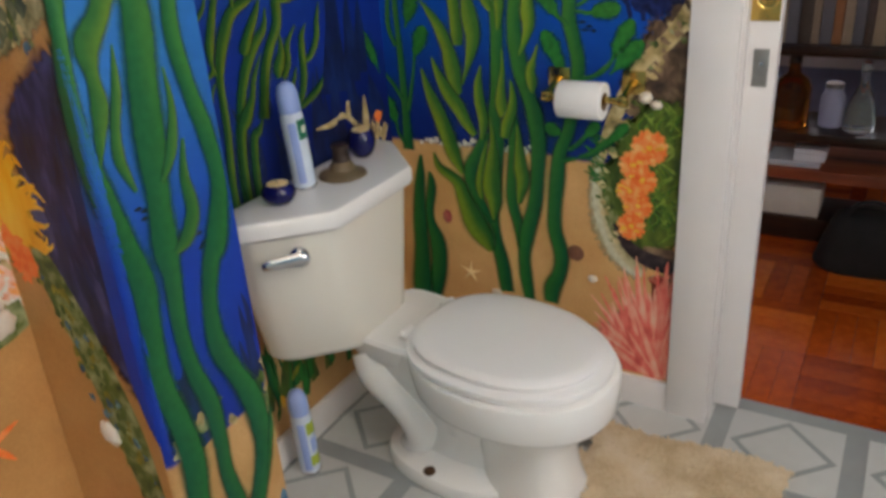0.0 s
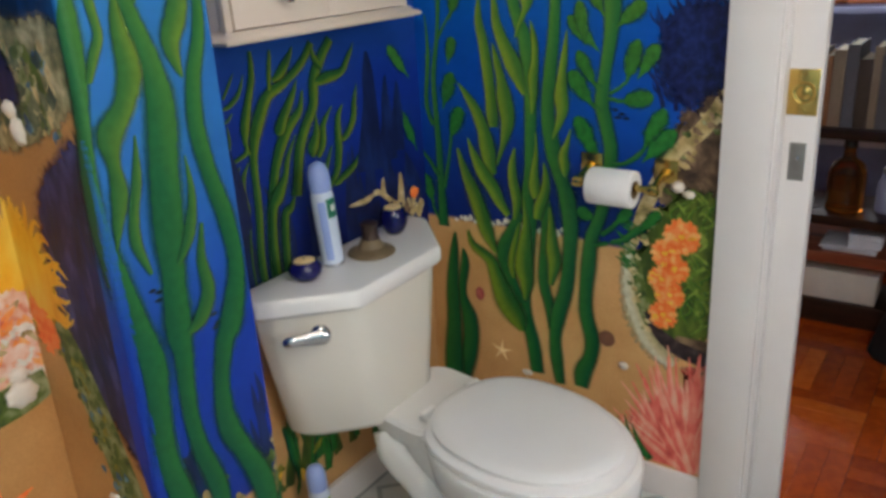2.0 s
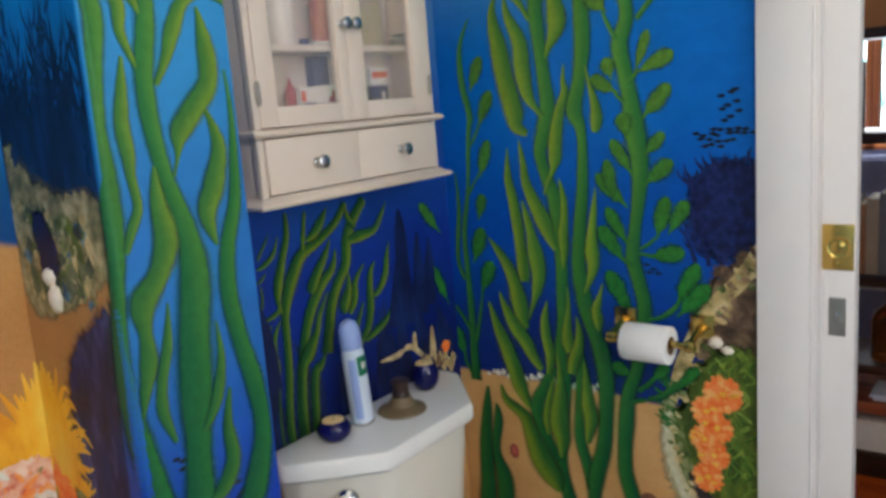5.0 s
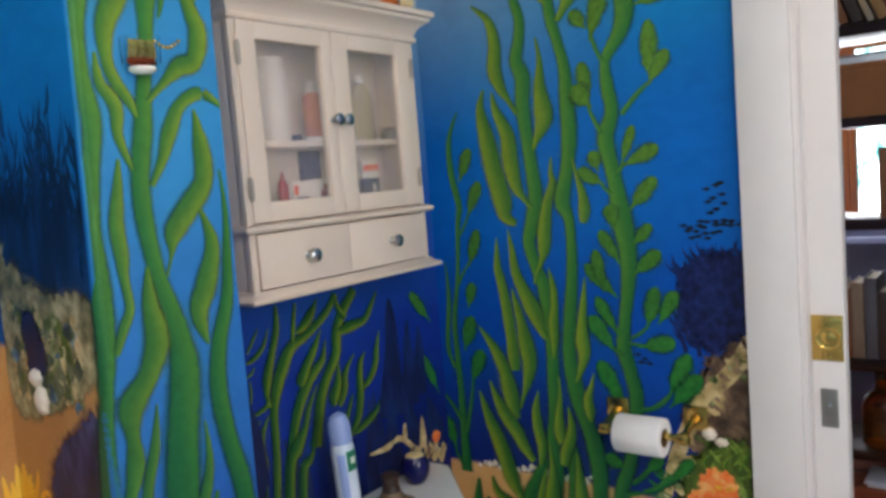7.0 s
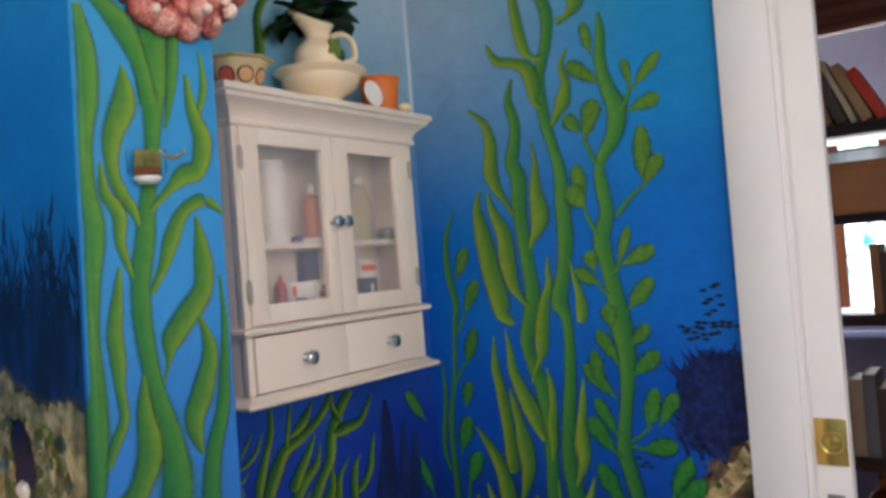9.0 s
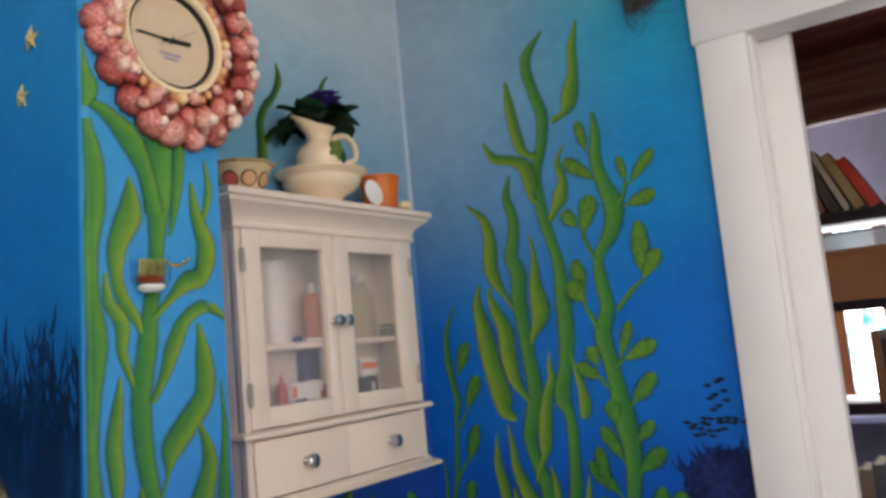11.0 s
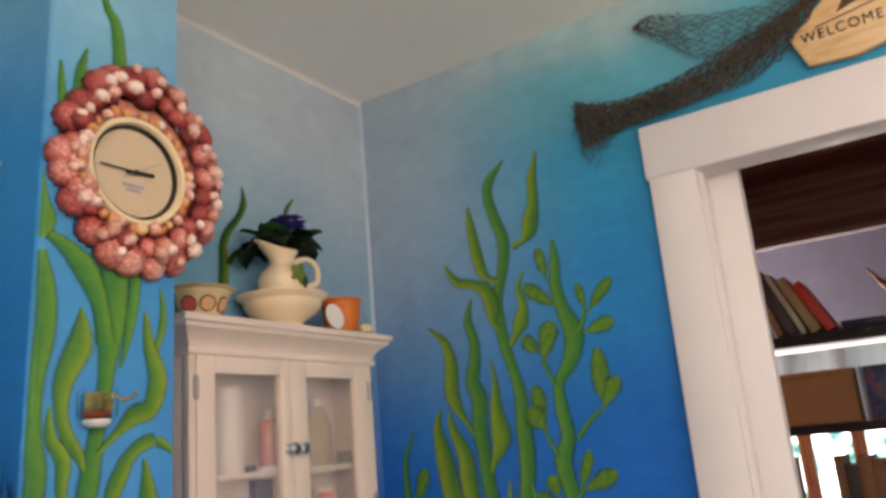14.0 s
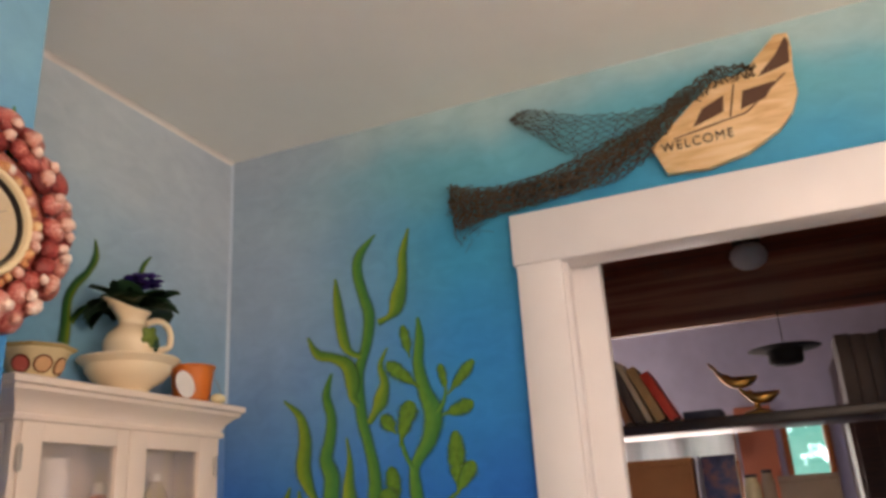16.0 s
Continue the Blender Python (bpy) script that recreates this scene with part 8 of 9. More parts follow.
structure("room_ceiling", boxes((1.62, RY0, 2.78, ROOM_X, RY1, 2.86)), PLASTER, "white plaster ceiling of the next room", "ceiling")
structure("ceiling_beam", boxes((1.62, RY0, 2.165, 1.675, RY1, 2.86, 0.001)), BEAM_WOOD, "heavy dark brown ceiling beam", "beam")
# the opening is unseen, invented to go with the side fill light
structure("wall_room_north", boxes((WB_T, RY1, 0, 1.95, RY1 + 0.1, 2.86), (3.15, RY1, 0, ROOM_X, RY1 + 0.1, 2.86), (1.95, RY1, 0, 3.15, RY1 + 0.1, 0.95), (1.95, RY1, 2.25, 3.15, RY1 + 0.1, 2.86)), PINK_WALL, "dusty pink wall of the next room", "wall")
structure("wall_room_south", boxes((WB_T, RY0 - 0.1, 0, ROOM_X, RY0, 2.86)), PINK_WALL, "dusty pink wall closing the next room", "wall")
structure("wall_room_west", boxes((WB_T, 0.14, 0, WB_T + 0.02, RY1, 2.86), (WB_T, RY0, 0, WB_T + 0.02, WY0, 2.86)), PINK_WALL, "plain wall beside the doorway", "wall")

# far wall with a row of windows
WINS = ((0.30, -0.390, 0.92, 1.98), (-0.392, -0.680, 0.92, 1.98), (-0.682, -1.01, 0.92, 1.98), (-1.27, -1.535, 1.36, 1.94))
bm = bmesh.new()
edges = [RY1] + [v for w in WINS for v in (w[0], w[1])] + [RY0]
for a, b in zip(edges[0::2], edges[1::2]):
    box(bm, ROOM_X, b, 0, ROOM_X + 0.12, a, 2.86)
for a, b, z0, z1 in WINS:
    box(bm, ROOM_X, b, 0, ROOM_X + 0.12, a, z0)
    box(bm, ROOM_X, b, z1, ROOM_X + 0.12, a, 2.86)
structure("wall_room_east", bm, PLASTER, "white plaster wall with a row of windows", "wall")
structure("wall_pier", boxes((ROOM_X - 0.03, -1.235, 0, ROOM_X - 0.001, -1.028, 2.02)), plain("terracotta_plaster", lin(196, 118, 84), 0.8, var=0.12, scale=12), "narrow terracotta strip of wall between the windows", "wall")
FRAME_W = plain("orange_varnished_frame", lin(176, 104, 54), 0.4, var=0.15)
for n, (a, b, z0, z1) in enumerate(WINS):
    win = thing("window_%d" % (n + 1), "wooden framed window with bright garden light behind", "window", (ROOM_X, (a + b) / 2, z0), kind="structure")
    t = 0.036
    part("window_frame", boxes((ROOM_X - 0.015, b, z0, ROOM_X + 0.06, b + t, z1, 0.003), (ROOM_X - 0.015, a - t, z0, ROOM_X + 0.06, a, z1, 0.003), (ROOM_X - 0.014, b + t, z0, ROOM_X + 0.06, a - t, z0 + t, 0.003), (ROOM_X - 0.014, b + t, z1 - t, ROOM_X + 0.06, a - t, z1, 0.003)), FRAME_W, win)
    part("window_sill", boxes((ROOM_X - 0.07, b - 0.03, z0 - 0.03, ROOM_X + 0.0, a + 0.03, z0 - 0.002, 0.004)), FRAME_W, win)
    pn = part("pane", boxes((ROOM_X + 0.02, b + t, z0 + t, ROOM_X + 0.024, a - t, z1 - t)), GLASS, win, smooth=False)
    pn.visible_shadow = False
LACE = Mat("white_lace_cloth", 0.9)
LACE.color(LACE.ramp(LACE.noise(60, 3), ((0.35, lin(200, 200, 206)), (0.6, lin(240, 240, 244)))))
thin = LACE.n("BsdfTranslucent")
thin.inputs["Color"].default_value = (0.92, 0.92, 0.94, 1)
both = LACE.n("MixShader")
both.inputs[0].default_value = 0.95
LACE.l(LACE.b.outputs[0], both.inputs[1])
LACE.l(thin.outputs[0], both.inputs[2])
LACE.l(both.outputs[0], LACE.t.nodes["Material Output"].inputs[0])
LACE = LACE.m
for a, b in ((0.34, -1.005),):
    val = thing("lace_valance", "white lace valance hanging across the window top", "curtain", (3.52, (a + b) / 2, 1.86))
    bm = bmesh.new()
    NX = 110
    rows = []
    for z in (1.90, 1.84, 1.78, 1.70):
        row = []
        for i in range(NX + 1):
            y = a + (b - a) * i / NX
            x = 3.53 + 0.005 * math.sin(i * 0.9) * (1.9 - z + 0.1) * 4
            zz = z + (0.014 * abs(math.sin(i * 0.45)) if z < 1.71 else 0)
            row.append(bm.verts.new((x, y, zz)))
        rows.append(row)
    for r0, r1 in zip(rows, rows[1:]):
        for i in range(NX):
            bm.faces.new((r0[i], r0[i + 1], r1[i + 1], r1[i]))
    bmesh.ops.solidify(bm, geom=list(bm.faces), thickness=0.002)
    part("cloth", bm, LACE, val)
    bm = bmesh.new()
    tube(bm, ((3.53, a + 0.03, 1.90), (3.53, b - 0.03, 1.90)), 0.008, 8)
    part("rod", bm, STEEL, val)
# garden backdrop, glowing far outside the windows
GARDEN = bpy.data.materials.new("garden_light")
GARDEN.use_nodes = True
gt = GARDEN.node_tree
gt.nodes.remove(gt.nodes["Principled BSDF"])
em, nz, cr, tc = (gt.nodes.new("ShaderNode" + k) for k in ("Emission", "TexNoise", "ValToRGB", "TexCoord"))
nz.inputs["Scale"].default_value, nz.inputs["Detail"].default_value = 4.5, 6
el = cr.color_ramp.elements
el[0].position, el[0].color = 0.42, (0.02, 0.10, 0.09, 1)
el[1].position, el[1].color = 0.60, (0.95, 1.0, 1.0, 1)
x = el.new(0.5)
x.color = (0.14, 0.34, 0.34, 1)
em.inputs["Strength"].default_value = 8.0
gt.links.new(tc.outputs["Object"], nz.inputs["Vector"])
sep, side = gt.nodes.new("ShaderNodeSeparateXYZ"), gt.nodes.new("ShaderNodeMapRange")
gt.links.new(tc.outputs["Object"], sep.inputs[0])
gt.links.new(sep.outputs["Y"], side.inputs["Value"])
for k, v in (("From Min", -1.3), ("From Max", -0.8), ("To Min", -0.09), ("To Max", 0.05)):
    side.inputs[k].default_value = v
shade = gt.nodes.new("ShaderNodeMath")
gt.links.new(nz.outputs["Fac"], shade.inputs[0])
gt.links.new(side.outputs["Result"], shade.inputs[1])
gt.links.new(shade.outputs[0], cr.inputs[0])
gt.links.new(cr.outputs[0], em.inputs[0])
gt.links.new(em.outputs[0], gt.nodes["Material Output"].inputs[0])
structure("backdrop", boxes((9.0, -14, -1, 9.1, 12, 9)), GARDEN, "bright green garden and sky beyond the windows", "backdrop")
structure("ground", boxes((ROOM_X + 0.12, -40, -0.2, 60, 40, -0.1)), plain("garden_ground", lin(90, 96, 60), 0.9, var=0.3, scale=4), "garden ground outside the windows", "ground")

# ---- open bookcase ----
BX, BD = 1.15, 0.29
bookcase = thing("bookcase", "tall open dark wooden bookcase standing on the parquet", "bookcase", (1.30, -1.5, 0.0))
BY0, BY1 = -2.75, -0.36
for z, t in ((1.765, 0.036), (1.479, 0.030), (1.160, 0.034), (0.705, 0.035), (0.408, 0.034), (0.278, 0.040)):
    part("shelf", boxes((BX, BY0, z - t, BX + BD, BY1, z, 0.003)), DARK_WOOD if z > 0.3 else BEAM_WOOD, bookcase)
for y in (BY0, -1.62, BY1 - 0.03):
    part("upright", boxes((BX + 0.012, y, 0.0, BX + BD - 0.012, y + 0.03, 1.729, 0.003)), DARK_WOOD, bookcase)
part("plinth", boxes((BX + 0.03, BY0 + 0.03, 0.0, BX + BD - 0.02, BY1 - 0.03, 0.085, 0.003)), DARK_WOOD, bookcase)

BOOKS = [plain("book_cloth_%d" % i, lin(*c), 0.6, var=0.15, scale=40) for i, c in enumerate(((40, 34, 34), (74, 58, 50), (188, 148, 94), (232, 66, 40), (150, 98, 60), (48, 70, 66), (150, 130, 110), (100, 98, 106), (206, 184, 150), (36, 40, 60)))]
PAGES = plain("book_pages", lin(216, 204, 180), 0.8, var=0.1, scale=120)
bk = random.Random(21)


def book(y, z, w, h, d, mat, lean=0.0, x=BX + 0.03, label="cloth bound book standing on the shelf", group="books on the shelves"):
    """A book with covers, spine and pages; the spine looks at the doorway; lean: degrees."""
    o = thing("book", label, "book", (x, y, z), group)
    m = Matrix.Translation((x, y, z)) @ Matrix.Rotation(radians(lean), 4, "X")
    bm = bmesh.new()
    box(bm, 0, 0, 0, d, 0.003, h)
    box(bm, 0, w - 0.003, 0, d, w, h)
    box(bm, -0.003, 0, 0, 0.0, w, h, 0.001)
    bmesh.ops.transform(bm, matrix=m, verts=bm.verts)
    part("cover", bm, mat, o)
    bm = boxes((0.001, 0.0032, 0.003, d - 0.006, w - 0.0032, h - 0.004))
    bmesh.ops.transform(bm, matrix=m, verts=bm.verts)
    part("pages", bm, PAGES, o)
    return o


# top shelf: leaning books, a book laid flat, a dolphin statuette
for y, w, h, lean, c, lab in ((-0.735, 0.030, 0.25, -15, 0, "black book leaning to one side"), (-0.790, 0.024, 0.265, -18, 4, "brown book leaning in a row"), (-0.832, 0.030, 0.235, -20, 1, "dark book leaning in a row"), (-0.862, 0.018, 0.225, -22, 8, "cream book leaning in a row"), (-0.905, 0.030, 0.205, -24, 2, "tan book leaning in a row"), (-0.950, 0.032, 0.185, -27, 3, "red book leaning in a row")):
    book(y, 1.7665 + 0.42 * w * (1 if lean < 0 else 0), w, h, 0.17, BOOKS[c], lean, label=lab)
flat = thing("book", "dark book lying flat on the top shelf", "book", (1.22, -1.03, 1.7655), "books on the shelves")
part("cover", boxes((1.17, -1.09, 1.7655, 1.34, -0.965, 1.792, 0.002)), BOOKS[9], flat)
part("pages", boxes((1.173, -1.086, 1.769, 1.3405, -0.963, 1.7885)), PAGES, flat)
GILT = plain("gilt_bronze", (0.62, 0.34, 0.10, 1), 0.34, 1.0, var=0.3, scale=50)
statue = thing("dolphin_statuette", "gilt bronze statuette of two leaping dolphins on a shelf", "statuette", (1.23, -1.17, 1.7655))
bm = bmesh.new()
lathe(bm, ((0.045, 0.0), (0.047, 0.008), (0.035, 0.014), (0.012, 0.020), (0.008, 0.04)), (1.23, -1.20, 1.7655), 24)


def dolphin(pts, rs_, tail):
    tube(bm, spline(pts, 5), [float(v[0]) for v in spline([(r,) for r in rs_], 5)], 12)
    p = Vector(pts[0])
    for s in (-1, 1):
        tube(bm, (p, p + Vector((s * 0.012, tail[0] * 0.5, tail[1] * 0.5)), p + Vector((s * 0.022, tail[0], tail[1]))), (0.005, 0.006, 0.001), 6)
    q = Vector(pts[2])
    tube(bm, (q, q + Vector((0, 0.012, 0.022)), q + Vector((0, 0.022, 0.030))), (0.008, 0.005, 0.001), 6)


dolphin(((1.23, -1.085, 1.930), (1.23, -1.100, 1.905), (1.23, -1.135, 1.880), (1.23, -1.180, 1.878), (1.23, -1.215, 1.892)), (0.004, 0.009, 0.019, 0.019, 0.004), (0.02, 0.02))
dolphin(((1.23, -1.150, 1.865), (1.23, -1.165, 1.842), (1.23, -1.200, 1.822), (1.23, -1.240, 1.822), (1.23, -1.275, 1.836)), (0.004, 0.009, 0.019, 0.019, 0.004), (0.015, 0.02))
tube(bm, ((1.23, -1.20, 1.80), (1.23, -1.205, 1.82)), 0.010, 10)
me = finish(bm, "dolphin_statuette", GILT)
st_ob = new("figure", me)
st_ob.parent = statue
st_ob.matrix_parent_inverse = statue.matrix_basis.inverted()
for k in range(6):
    book(-1.508 - 0.043 * k, 1.7655, 0.041, 0.222 - 0.004 * (k % 3), 0.17, BOOKS[1], 0, label="dark brown volume in a row on the top shelf")

# shelf below: rows of books and a bright gap
for y0, n, h, cols, z in ((-1.66, 16, (0.15, 0.19), (6, 8, 4), 1.4795), (-0.55, 6, (0.20, 0.24), (4, 1, 5, 6), 1.1605), (-1.45, 18, (0.17, 0.23), (5, 0, 4, 1), 1.1605), (-0.86, 4, (0.19, 0.22), (4, 1, 4), 1.1605), (-0.40, 26, (0.22, 0.27), (7, 1, 6, 7, 4, 6), 0.7055), (-1.66, 12, (0.2, 0.25), (3, 7, 0), 0.7055)):
    y = y0
    for k in range(n):
        w = bk.uniform(0.022, 0.042)
        y -= w + 0.0015
        if y < BY0 + 0.05 or (-1.63 < y < -1.585) or (-1.63 < y + w < -1.585):
            continue
        book(y, z, w, bk.uniform(*h), bk.uniform(0.16, 0.2), BOOKS[cols[k % len(cols)]])


WHITE_PAPER = plain("white_paper", lin(226, 228, 240), 0.8, var=0.05)
AMBER = glassy("amber_glass", (0.42, 0.12, 0.015, 1), 0.05, 1.4)
CLEAR_B = glassy("clear_bottle_glass", (0.9, 0.95, 0.97, 1), 0.03, 1.4)
bottle("amber_jug", "brown amber glass jug on the lower shelf", BX + 0.09, -0.845, 0.4085, ((0.055, 0.0), (0.062, 0.006), (0.062, 0.13), (0.050, 0.165), (0.022, 0.185), (0.018, 0.215), (0.022, 0.222)), AMBER, ((0.020, 0.222), (0.020, 0.240), (0.016, 0.243)), DARKW, 24)
bottle("glass_bottle", "clear glass bottle with a stopper on the lower shelf", BX + 0.09, -1.065, 0.4085, ((0.045, 0.0), (0.050, 0.006), (0.048, 0.07), (0.030, 0.13), (0.014, 0.16), (0.013, 0.20), (0.017, 0.205)), CLEAR_B, ((0.012, 0.205), (0.018, 0.215), (0.016, 0.232), (0.006, 0.238)), CLEAR_B, 24)
bottle("glass_jar", "small clear glass jar with a pale label", BX + 0.12, -0.975, 0.4085, ((0.036, 0.0), (0.040, 0.005), (0.040, 0.10), (0.030, 0.12), (0.028, 0.135)), plain("lilac_paper_label", lin(170, 170, 200), 0.5), ((0.030, 0.135), (0.030, 0.15), (0.026, 0.152)), STEEL, 20, "jar")
bottle("dark_bottle", "dark wine bottle on the lower shelf", BX + 0.10, -1.19, 0.4085, ((0.036, 0.0), (0.038, 0.006), (0.038, 0.15), (0.016, 0.19), (0.014, 0.25), (0.016, 0.255)), BLACK_P, None, None, 20)
bottle("green_bottle", "pale green glass bottle on the lower shelf", BX + 0.08, -1.29, 0.4085, ((0.040, 0.0), (0.043, 0.006), (0.042, 0.10), (0.018, 0.14), (0.015, 0.18), (0.018, 0.184)), CLEAR_B, None, None, 20)
for x0, y0, z0, x1, y1, z1 in ((BX + 0.02, -0.965, 0.279, BX + 0.17, -0.80, 0.300), (BX + 0.03, -0.985, 0.3005, BX + 0.16, -0.885, 0.345)):
    o = thing("paper_stack", "stack of white papers on the bottom shelf", "papers", ((x0 + x1) / 2, (y0 + y1) / 2, z0))
    for k in range(5):
        dz = (z1 - z0) / 5
        j = bk.uniform(-0.006, 0.006)
        part("paper", boxes((x0 + j, y0 - j, z0 + k * dz, x1 + j, y1 - j, z0 + (k + 0.94) * dz)), WHITE_PAPER, o)
o = thing("white_box", "long white cardboard box under the bookcase shelf", "box", (BX + 0.1, -0.85, 0.0855))
part("carton", boxes((BX + 0.045, -0.985, 0.0855, BX + 0.22, -0.50, 0.185, 0.004)), CARD, o)
part("lid", boxes((BX + 0.042, -0.988, 0.185, BX + 0.223, -0.497, 0.196, 0.003)), CARD, o)
bag = thing("black_bag", "black fabric bag slumped on the parquet by the bookcase", "bag", (1.02, -1.16, 0.0))
loops = []
for z, hx, hy in ((0.0, 0.085, 0.150), (0.02, 0.095, 0.165), (0.08, 0.088, 0.152), (0.15, 0.070, 0.128), (0.19, 0.050, 0.110), (0.205, 0.02, 0.09)):
    loops.append([(1.03 + hx * math.copysign(abs(math.cos(a)) ** 0.6, math.cos(a)) * (1 + 0.05 * math.sin(5 * a + z * 30)), -1.165 + hy * math.copysign(abs(math.sin(a)) ** 0.6, math.sin(a)), z) for a in [2 * math.pi * i / 30 for i in range(30)]])
BAG_M = plain("black_cloth", lin(24, 24, 28), 0.85, var=0.25, scale=40, bump=0.4)
part("body", rings(bmesh.new(), loops), BAG_M, bag)
bm = bmesh.new()
tube(bm, spline(((1.00, -1.09, 0.195), (0.985, -1.12, 0.245), (0.985, -1.19, 0.25), (1.00, -1.23, 0.195)), 6), 0.007, 8)
part("handle", bm, BAG_M, bag)
lamp = thing("ceiling_lamp", "frosted glass globe lamp under the timber ceiling", "lamp", (1.38, -1.262, RC))
part("base", lathe(bmesh.new(), ((0.050, -0.0), (0.052, -0.026), (0.040, -0.036)), (1.38, -1.262, RC), 28), DARK_WOOD, lamp)
part("shade", lathe(bmesh.new(), ((0.040, -0.030), (0.060, -0.046), (0.068, -0.070), (0.058, -0.098), (0.035, -0.116), (0.002, -0.122)), (1.38, -1.262, RC), 32), plain("frosted_white_glass", lin(206, 206, 206), 0.3, var=0.04), lamp)
HX, HY, HZ = 1.56, -1.325, 2.018
hat = thing("hanging_hat", "black wide-brimmed hat hanging beyond the bookcase", "hat", (HX, HY, HZ))
part("brim", lathe(bmesh.new(), ((0.045, 0.0), (0.124, 0.003), (0.130, 0.006), (0.124, 0.009), (0.05, 0.012)), (HX, HY, HZ), 32), BAG_M, hat)
part("crown", lathe(bmesh.new(), ((0.065, 0.0), (0.06, -0.05), (0.05, -0.058), (0.002, -0.06)), (HX, HY, HZ + 0.005), 28), BAG_M, hat)
bm = bmesh.new()
tube(bm, ((HX, HY, HZ + 0.005), (HX + 0.03, HY, HZ + 0.09), (HX + 0.07, HY, HZ + 0.18)), 0.002, 6)
part("cord", bm, BAG_M, hat)

# brown boxes, an album and jars on the second shelf
BROWN_CARD = plain("brown_box_board", lin(178, 118, 72), 0.7, var=0.16, scale=18)
GREY_CARD = plain("grey_brown_box_board", lin(166, 146, 128), 0.7, var=0.14, scale=18)
for y0, y1, h, mat, lab in ((-0.968, -0.712, 0.166, BROWN_CARD, "plain brown storage box on the bookcase shelf"), (-0.704, -0.42, 0.160, BROWN_CARD, "plain brown storage box against the bookcase end"), (-1.395, -1.222, 0.088, GREY_CARD, "low grey brown carton on the bookcase shelf")):
    o = thing("storage_box", lab, "box", (BX + 0.1, (y0 + y1) / 2, 1.4795))
    part("carton", boxes((BX + 0.012, y0, 1.4795, BX + 0.22, y1, 1.4795 + h - 0.02, 0.003)), mat, o)
    part("lid", boxes((BX + 0.010, y0 - 0.002, 1.4795 + h - 0.02, BX + 0.222, y1 + 0.002, 1.4795 + h, 0.003)), mat, o)
o = thing("album", "dark blue album with a mottled cover standing on the shelf", "album", (BX + 0.05, -1.05, 1.4795))
ALBUM = mottle("album_cover_print", lin(34, 38, 70), lin(66, 72, 112), lin(150, 100, 92), 26)
part("cover", boxes((BX + 0.030, -1.104, 1.4795, BX + 0.052, -0.996, 1.645, 0.002)), ALBUM, o)
part("pages", boxes((BX + 0.034, -1.1065, 1.484, BX + 0.048, -0.9985, 1.641)), PAGES, o)
o = thing("envelope", "thin white envelope standing between box and album", "envelope", (BX + 0.05, -0.983, 1.4795))
part("paper", boxes((BX + 0.020, -0.9865, 1.4795, BX + 0.15, -0.9785, 1.648, 0.001)), WHITE_PAPER, o)
for y, r, h, lab in ((-1.140, 0.026, 0.10, "pale stoneware jar on the bookcase shelf"), (-1.190, 0.021, 0.112, "small clay jar on the bookcase shelf")):
    bottle("jar", lab, BX + 0.07, y, 1.4795, ((r * 0.8, 0.0), (r, 0.006), (r, h * 0.62), (r * 0.72, h * 0.82), (r * 0.7, h * 0.9)), PLANTER if r > 0.022 else GREY_CARD, ((r * 0.74, h * 0.9), (r * 0.78, h * 0.98), (r * 0.4, h)), DARKW, 20, "jar")

# ---- furniture beyond the bookcase ----
wardrobe = thing("wardrobe", "tall dark brown wardrobe against the far wall", "wardrobe", (3.3, -2.2, 0.0))
part("body", boxes((3.06, -3.05, 0.0, ROOM_X - 0.01, -1.60, 2.20, 0.006)), DARK_WOOD, wardrobe)
for y0, y1 in ((-2.325, -1.62), (-3.035, -2.33)):
    d = part("door", boxes((3.035, y0, 0.10, 3.058, y1, 2.12, 0.004)), DARK_WOOD, wardrobe)
    part("panel", boxes((3.028, y0 + 0.10, 0.22, 3.0345, y1 - 0.10, 2.0, 0.003)), DARK_WOOD, d)
    part("knob", lathe(bmesh.new(), ((0.006, 0.0), (0.008, 0.012), (0.014, 0.02), (0.008, 0.028)), (3.034, y0 + 0.05 if y0 > -2.33 else y1 - 0.05, 1.05), 14, Matrix.Rotation(radians(-90), 4, "Y")), BRASS, d)
BLUE_CLOTH = plain("grey_blue_upholstery", lin(140, 150, 190), 0.85, var=0.18, scale=24, bump=0.3)
sofa = thing("sofa", "grey blue upholstered sofa with a white blanket behind the bookcase", "sofa", (2.45, -0.9, 0.0))
part("base", boxes((2.18, -1.85, 0.08, 2.92, 0.0, 0.40, 0.03)), BLUE_CLOTH, sofa)
for y0, y1 in ((-1.84, -0.93), (-0.92, -0.01)):
    part("cushion", boxes((2.30, y0, 0.402, 2.95, y1, 0.54, 0.045)), BLUE_CLOTH, sofa)
part("backrest", boxes((2.10, -1.85, 0.10, 2.29, 0.0, 0.99, 0.06)), BLUE_CLOTH, sofa)
for y in (-1.98, 0.005):
    part("arm", boxes((2.12, y, 0.08, 2.92, y + 0.125, 0.66, 0.04)), BLUE_CLOTH, sofa)
for x, y in ((2.2, -1.8), (2.85, -1.8), (2.2, -0.08), (2.85, -0.08)):
    part("leg", lathe(bmesh.new(), ((0.018, 0.0), (0.026, 0.085)), (x, y, 0.0), 14), DARK_WOOD, sofa)
part("blanket", boxes((2.088, -1.35, 0.42, 2.099, -0.30, 0.80, 0.004)), WHITE_PAPER, sofa, "white folded blanket")

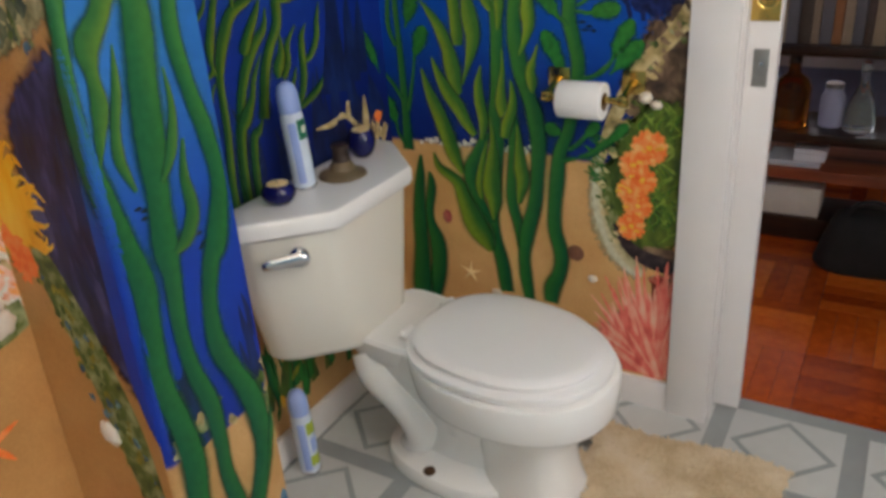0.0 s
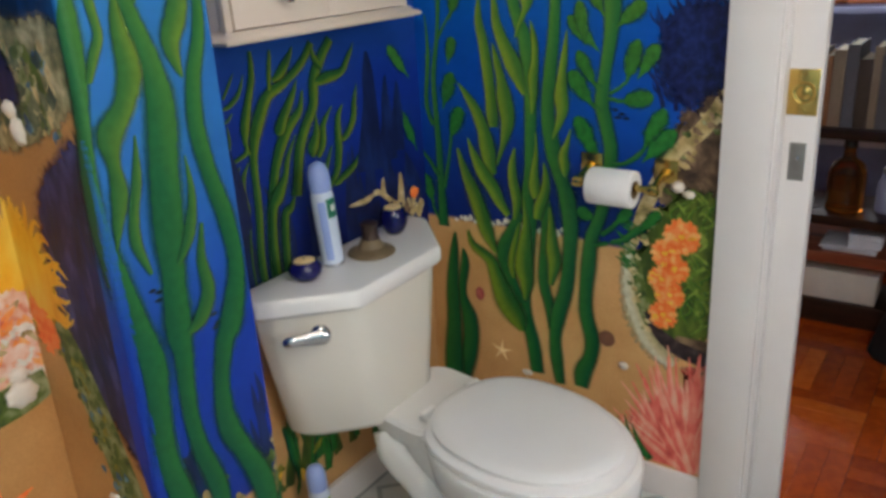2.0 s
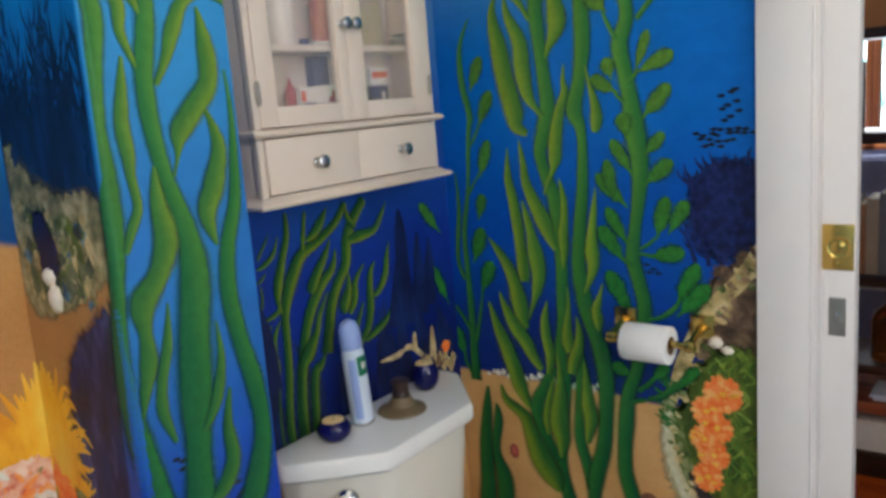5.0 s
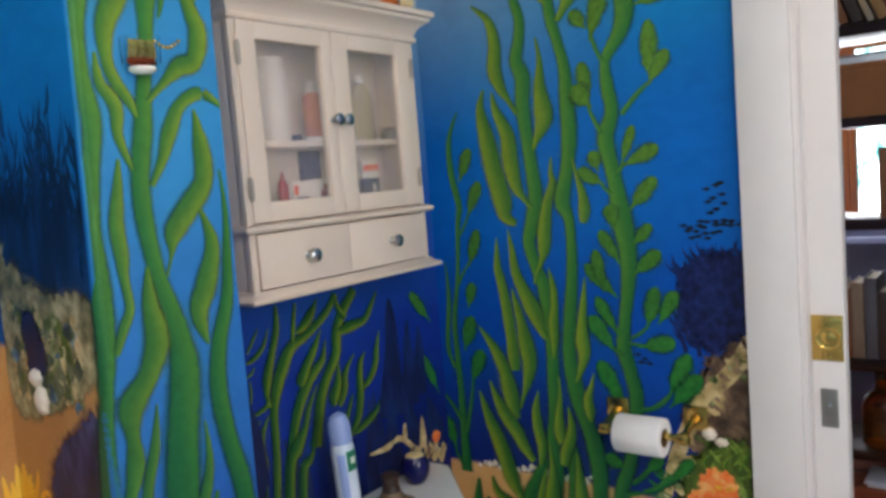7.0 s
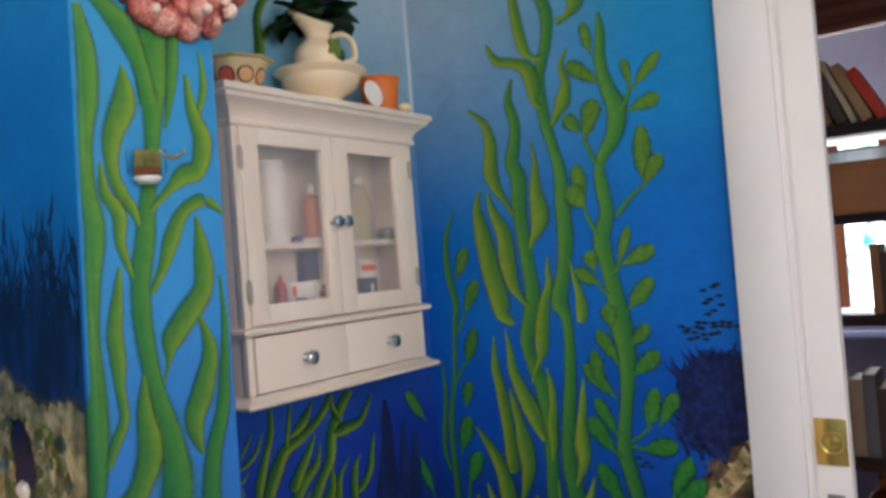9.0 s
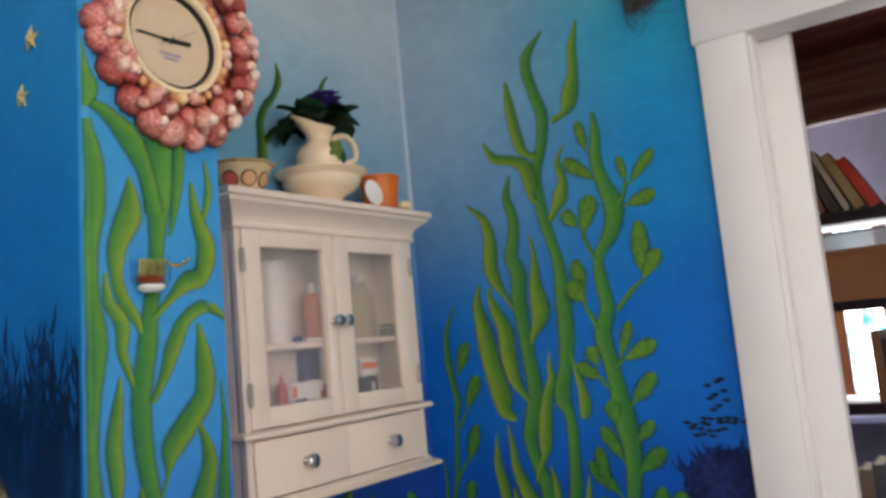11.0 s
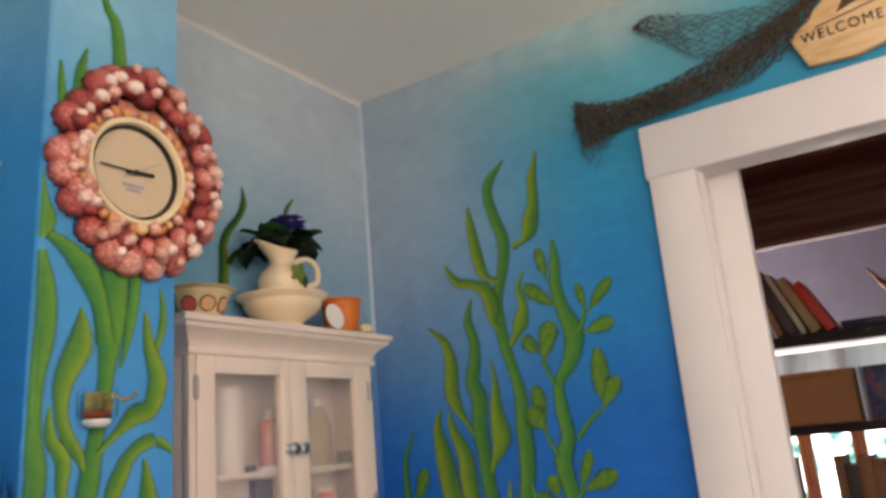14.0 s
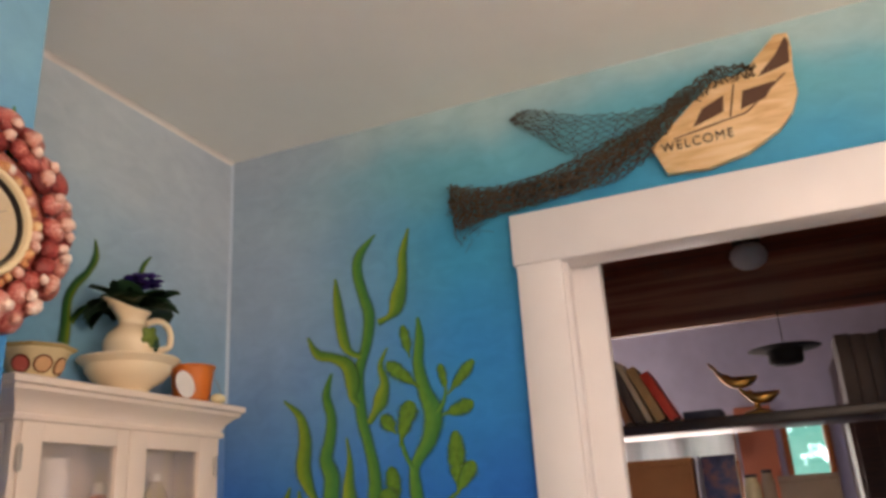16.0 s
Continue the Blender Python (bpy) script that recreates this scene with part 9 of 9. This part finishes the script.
# ---- small pieces of the floors ----
TP, TXO = 0.305, 0.100
bmt = boxes((-0.1275, -0.1275, 0.0, 0.1275, 0.1275, 0.0018, 0.0006))
tile_me = finish(bmt, "tile", TILE_M, False)
bmd = bmesh.new()
for s in range(4):
    a0, a1 = s * math.pi / 2, (s + 1) * math.pi / 2
    lo, hi = 0.100, 0.119
    q = [(lo, a0), (hi, a0), (hi, a1), (lo, a1)]
    vs = [bmd.verts.new((r * math.cos(a), r * math.sin(a), z)) for z in (0.0018, 0.0024) for r, a in q]
    for f in ((0, 1, 2, 3), (4, 5, 6, 7), (0, 1, 5, 4), (1, 2, 6, 5), (2, 3, 7, 6), (3, 0, 4, 7)):
        bmd.faces.new([vs[i] for i in f])
dia_me = finish(bmd, "diamond", GREY_BAND, False)
floor = bpy.data.objects["floor"]
for i in range(0, 9):
    for j in range(0, 9):
        cx, cy = TXO - TP * (i + 0.5), -TP * (j + 0.5)
        if cx < WX0 + 0.13 or cy < WY0 + 0.13:
            continue
        t = new("tile", tile_me)
        t.location, t.parent = (cx, cy, 0.0), floor
        d = new("diamond", dia_me)
        d.location, d.parent = (0, 0, 0), t
PARQ = Mat("orange_brown_parquet", 0.26, 0.0, 0.4)
rnd_v = PARQ.n("ObjectInfo").outputs["Random"]
tone = PARQ.math("ADD", PARQ.math("MULTIPLY", PARQ.noise(30, 4, vec=PARQ.stretch(1, 1, 1, PARQ.obj()), dist=0.5), 0.5), PARQ.math("MULTIPLY", rnd_v, 0.5))
PARQ.color(PARQ.ramp(tone, ((0.2, lin(140, 54, 16)), (0.5, lin(194, 84, 22)), (0.85, lin(228, 122, 44)))))
PARQ = PARQ.m
room_floor = bpy.data.objects["room_floor"]
PB, PN = 0.28, 5
pw = PB / PN
plank_x = finish(boxes((-PB / 2 + 0.0008, -pw / 2 + 0.0006, -0.008, PB / 2 - 0.0008, pw / 2 - 0.0006, 0.0, 0.0008)), "plank", PARQ, False)
plank_y = finish(boxes((-pw / 2 + 0.0006, -PB / 2 + 0.0008, -0.008, pw / 2 - 0.0006, PB / 2 - 0.0008, 0.0, 0.0008)), "plank", PARQ, False)
for i in range(7):
    for j in range(8):
        bx, by = 0.128 + PB * (i + 0.5), -0.50 - PB * (j + 0.5)
        for k in range(PN):
            o = (k + 0.5) * pw - PB / 2
            p = new("plank", plank_x if (i + j) % 2 else plank_y)
            p.location = (bx, by + o, 0) if (i + j) % 2 else (bx + o, by, 0)
            p.parent = room_floor
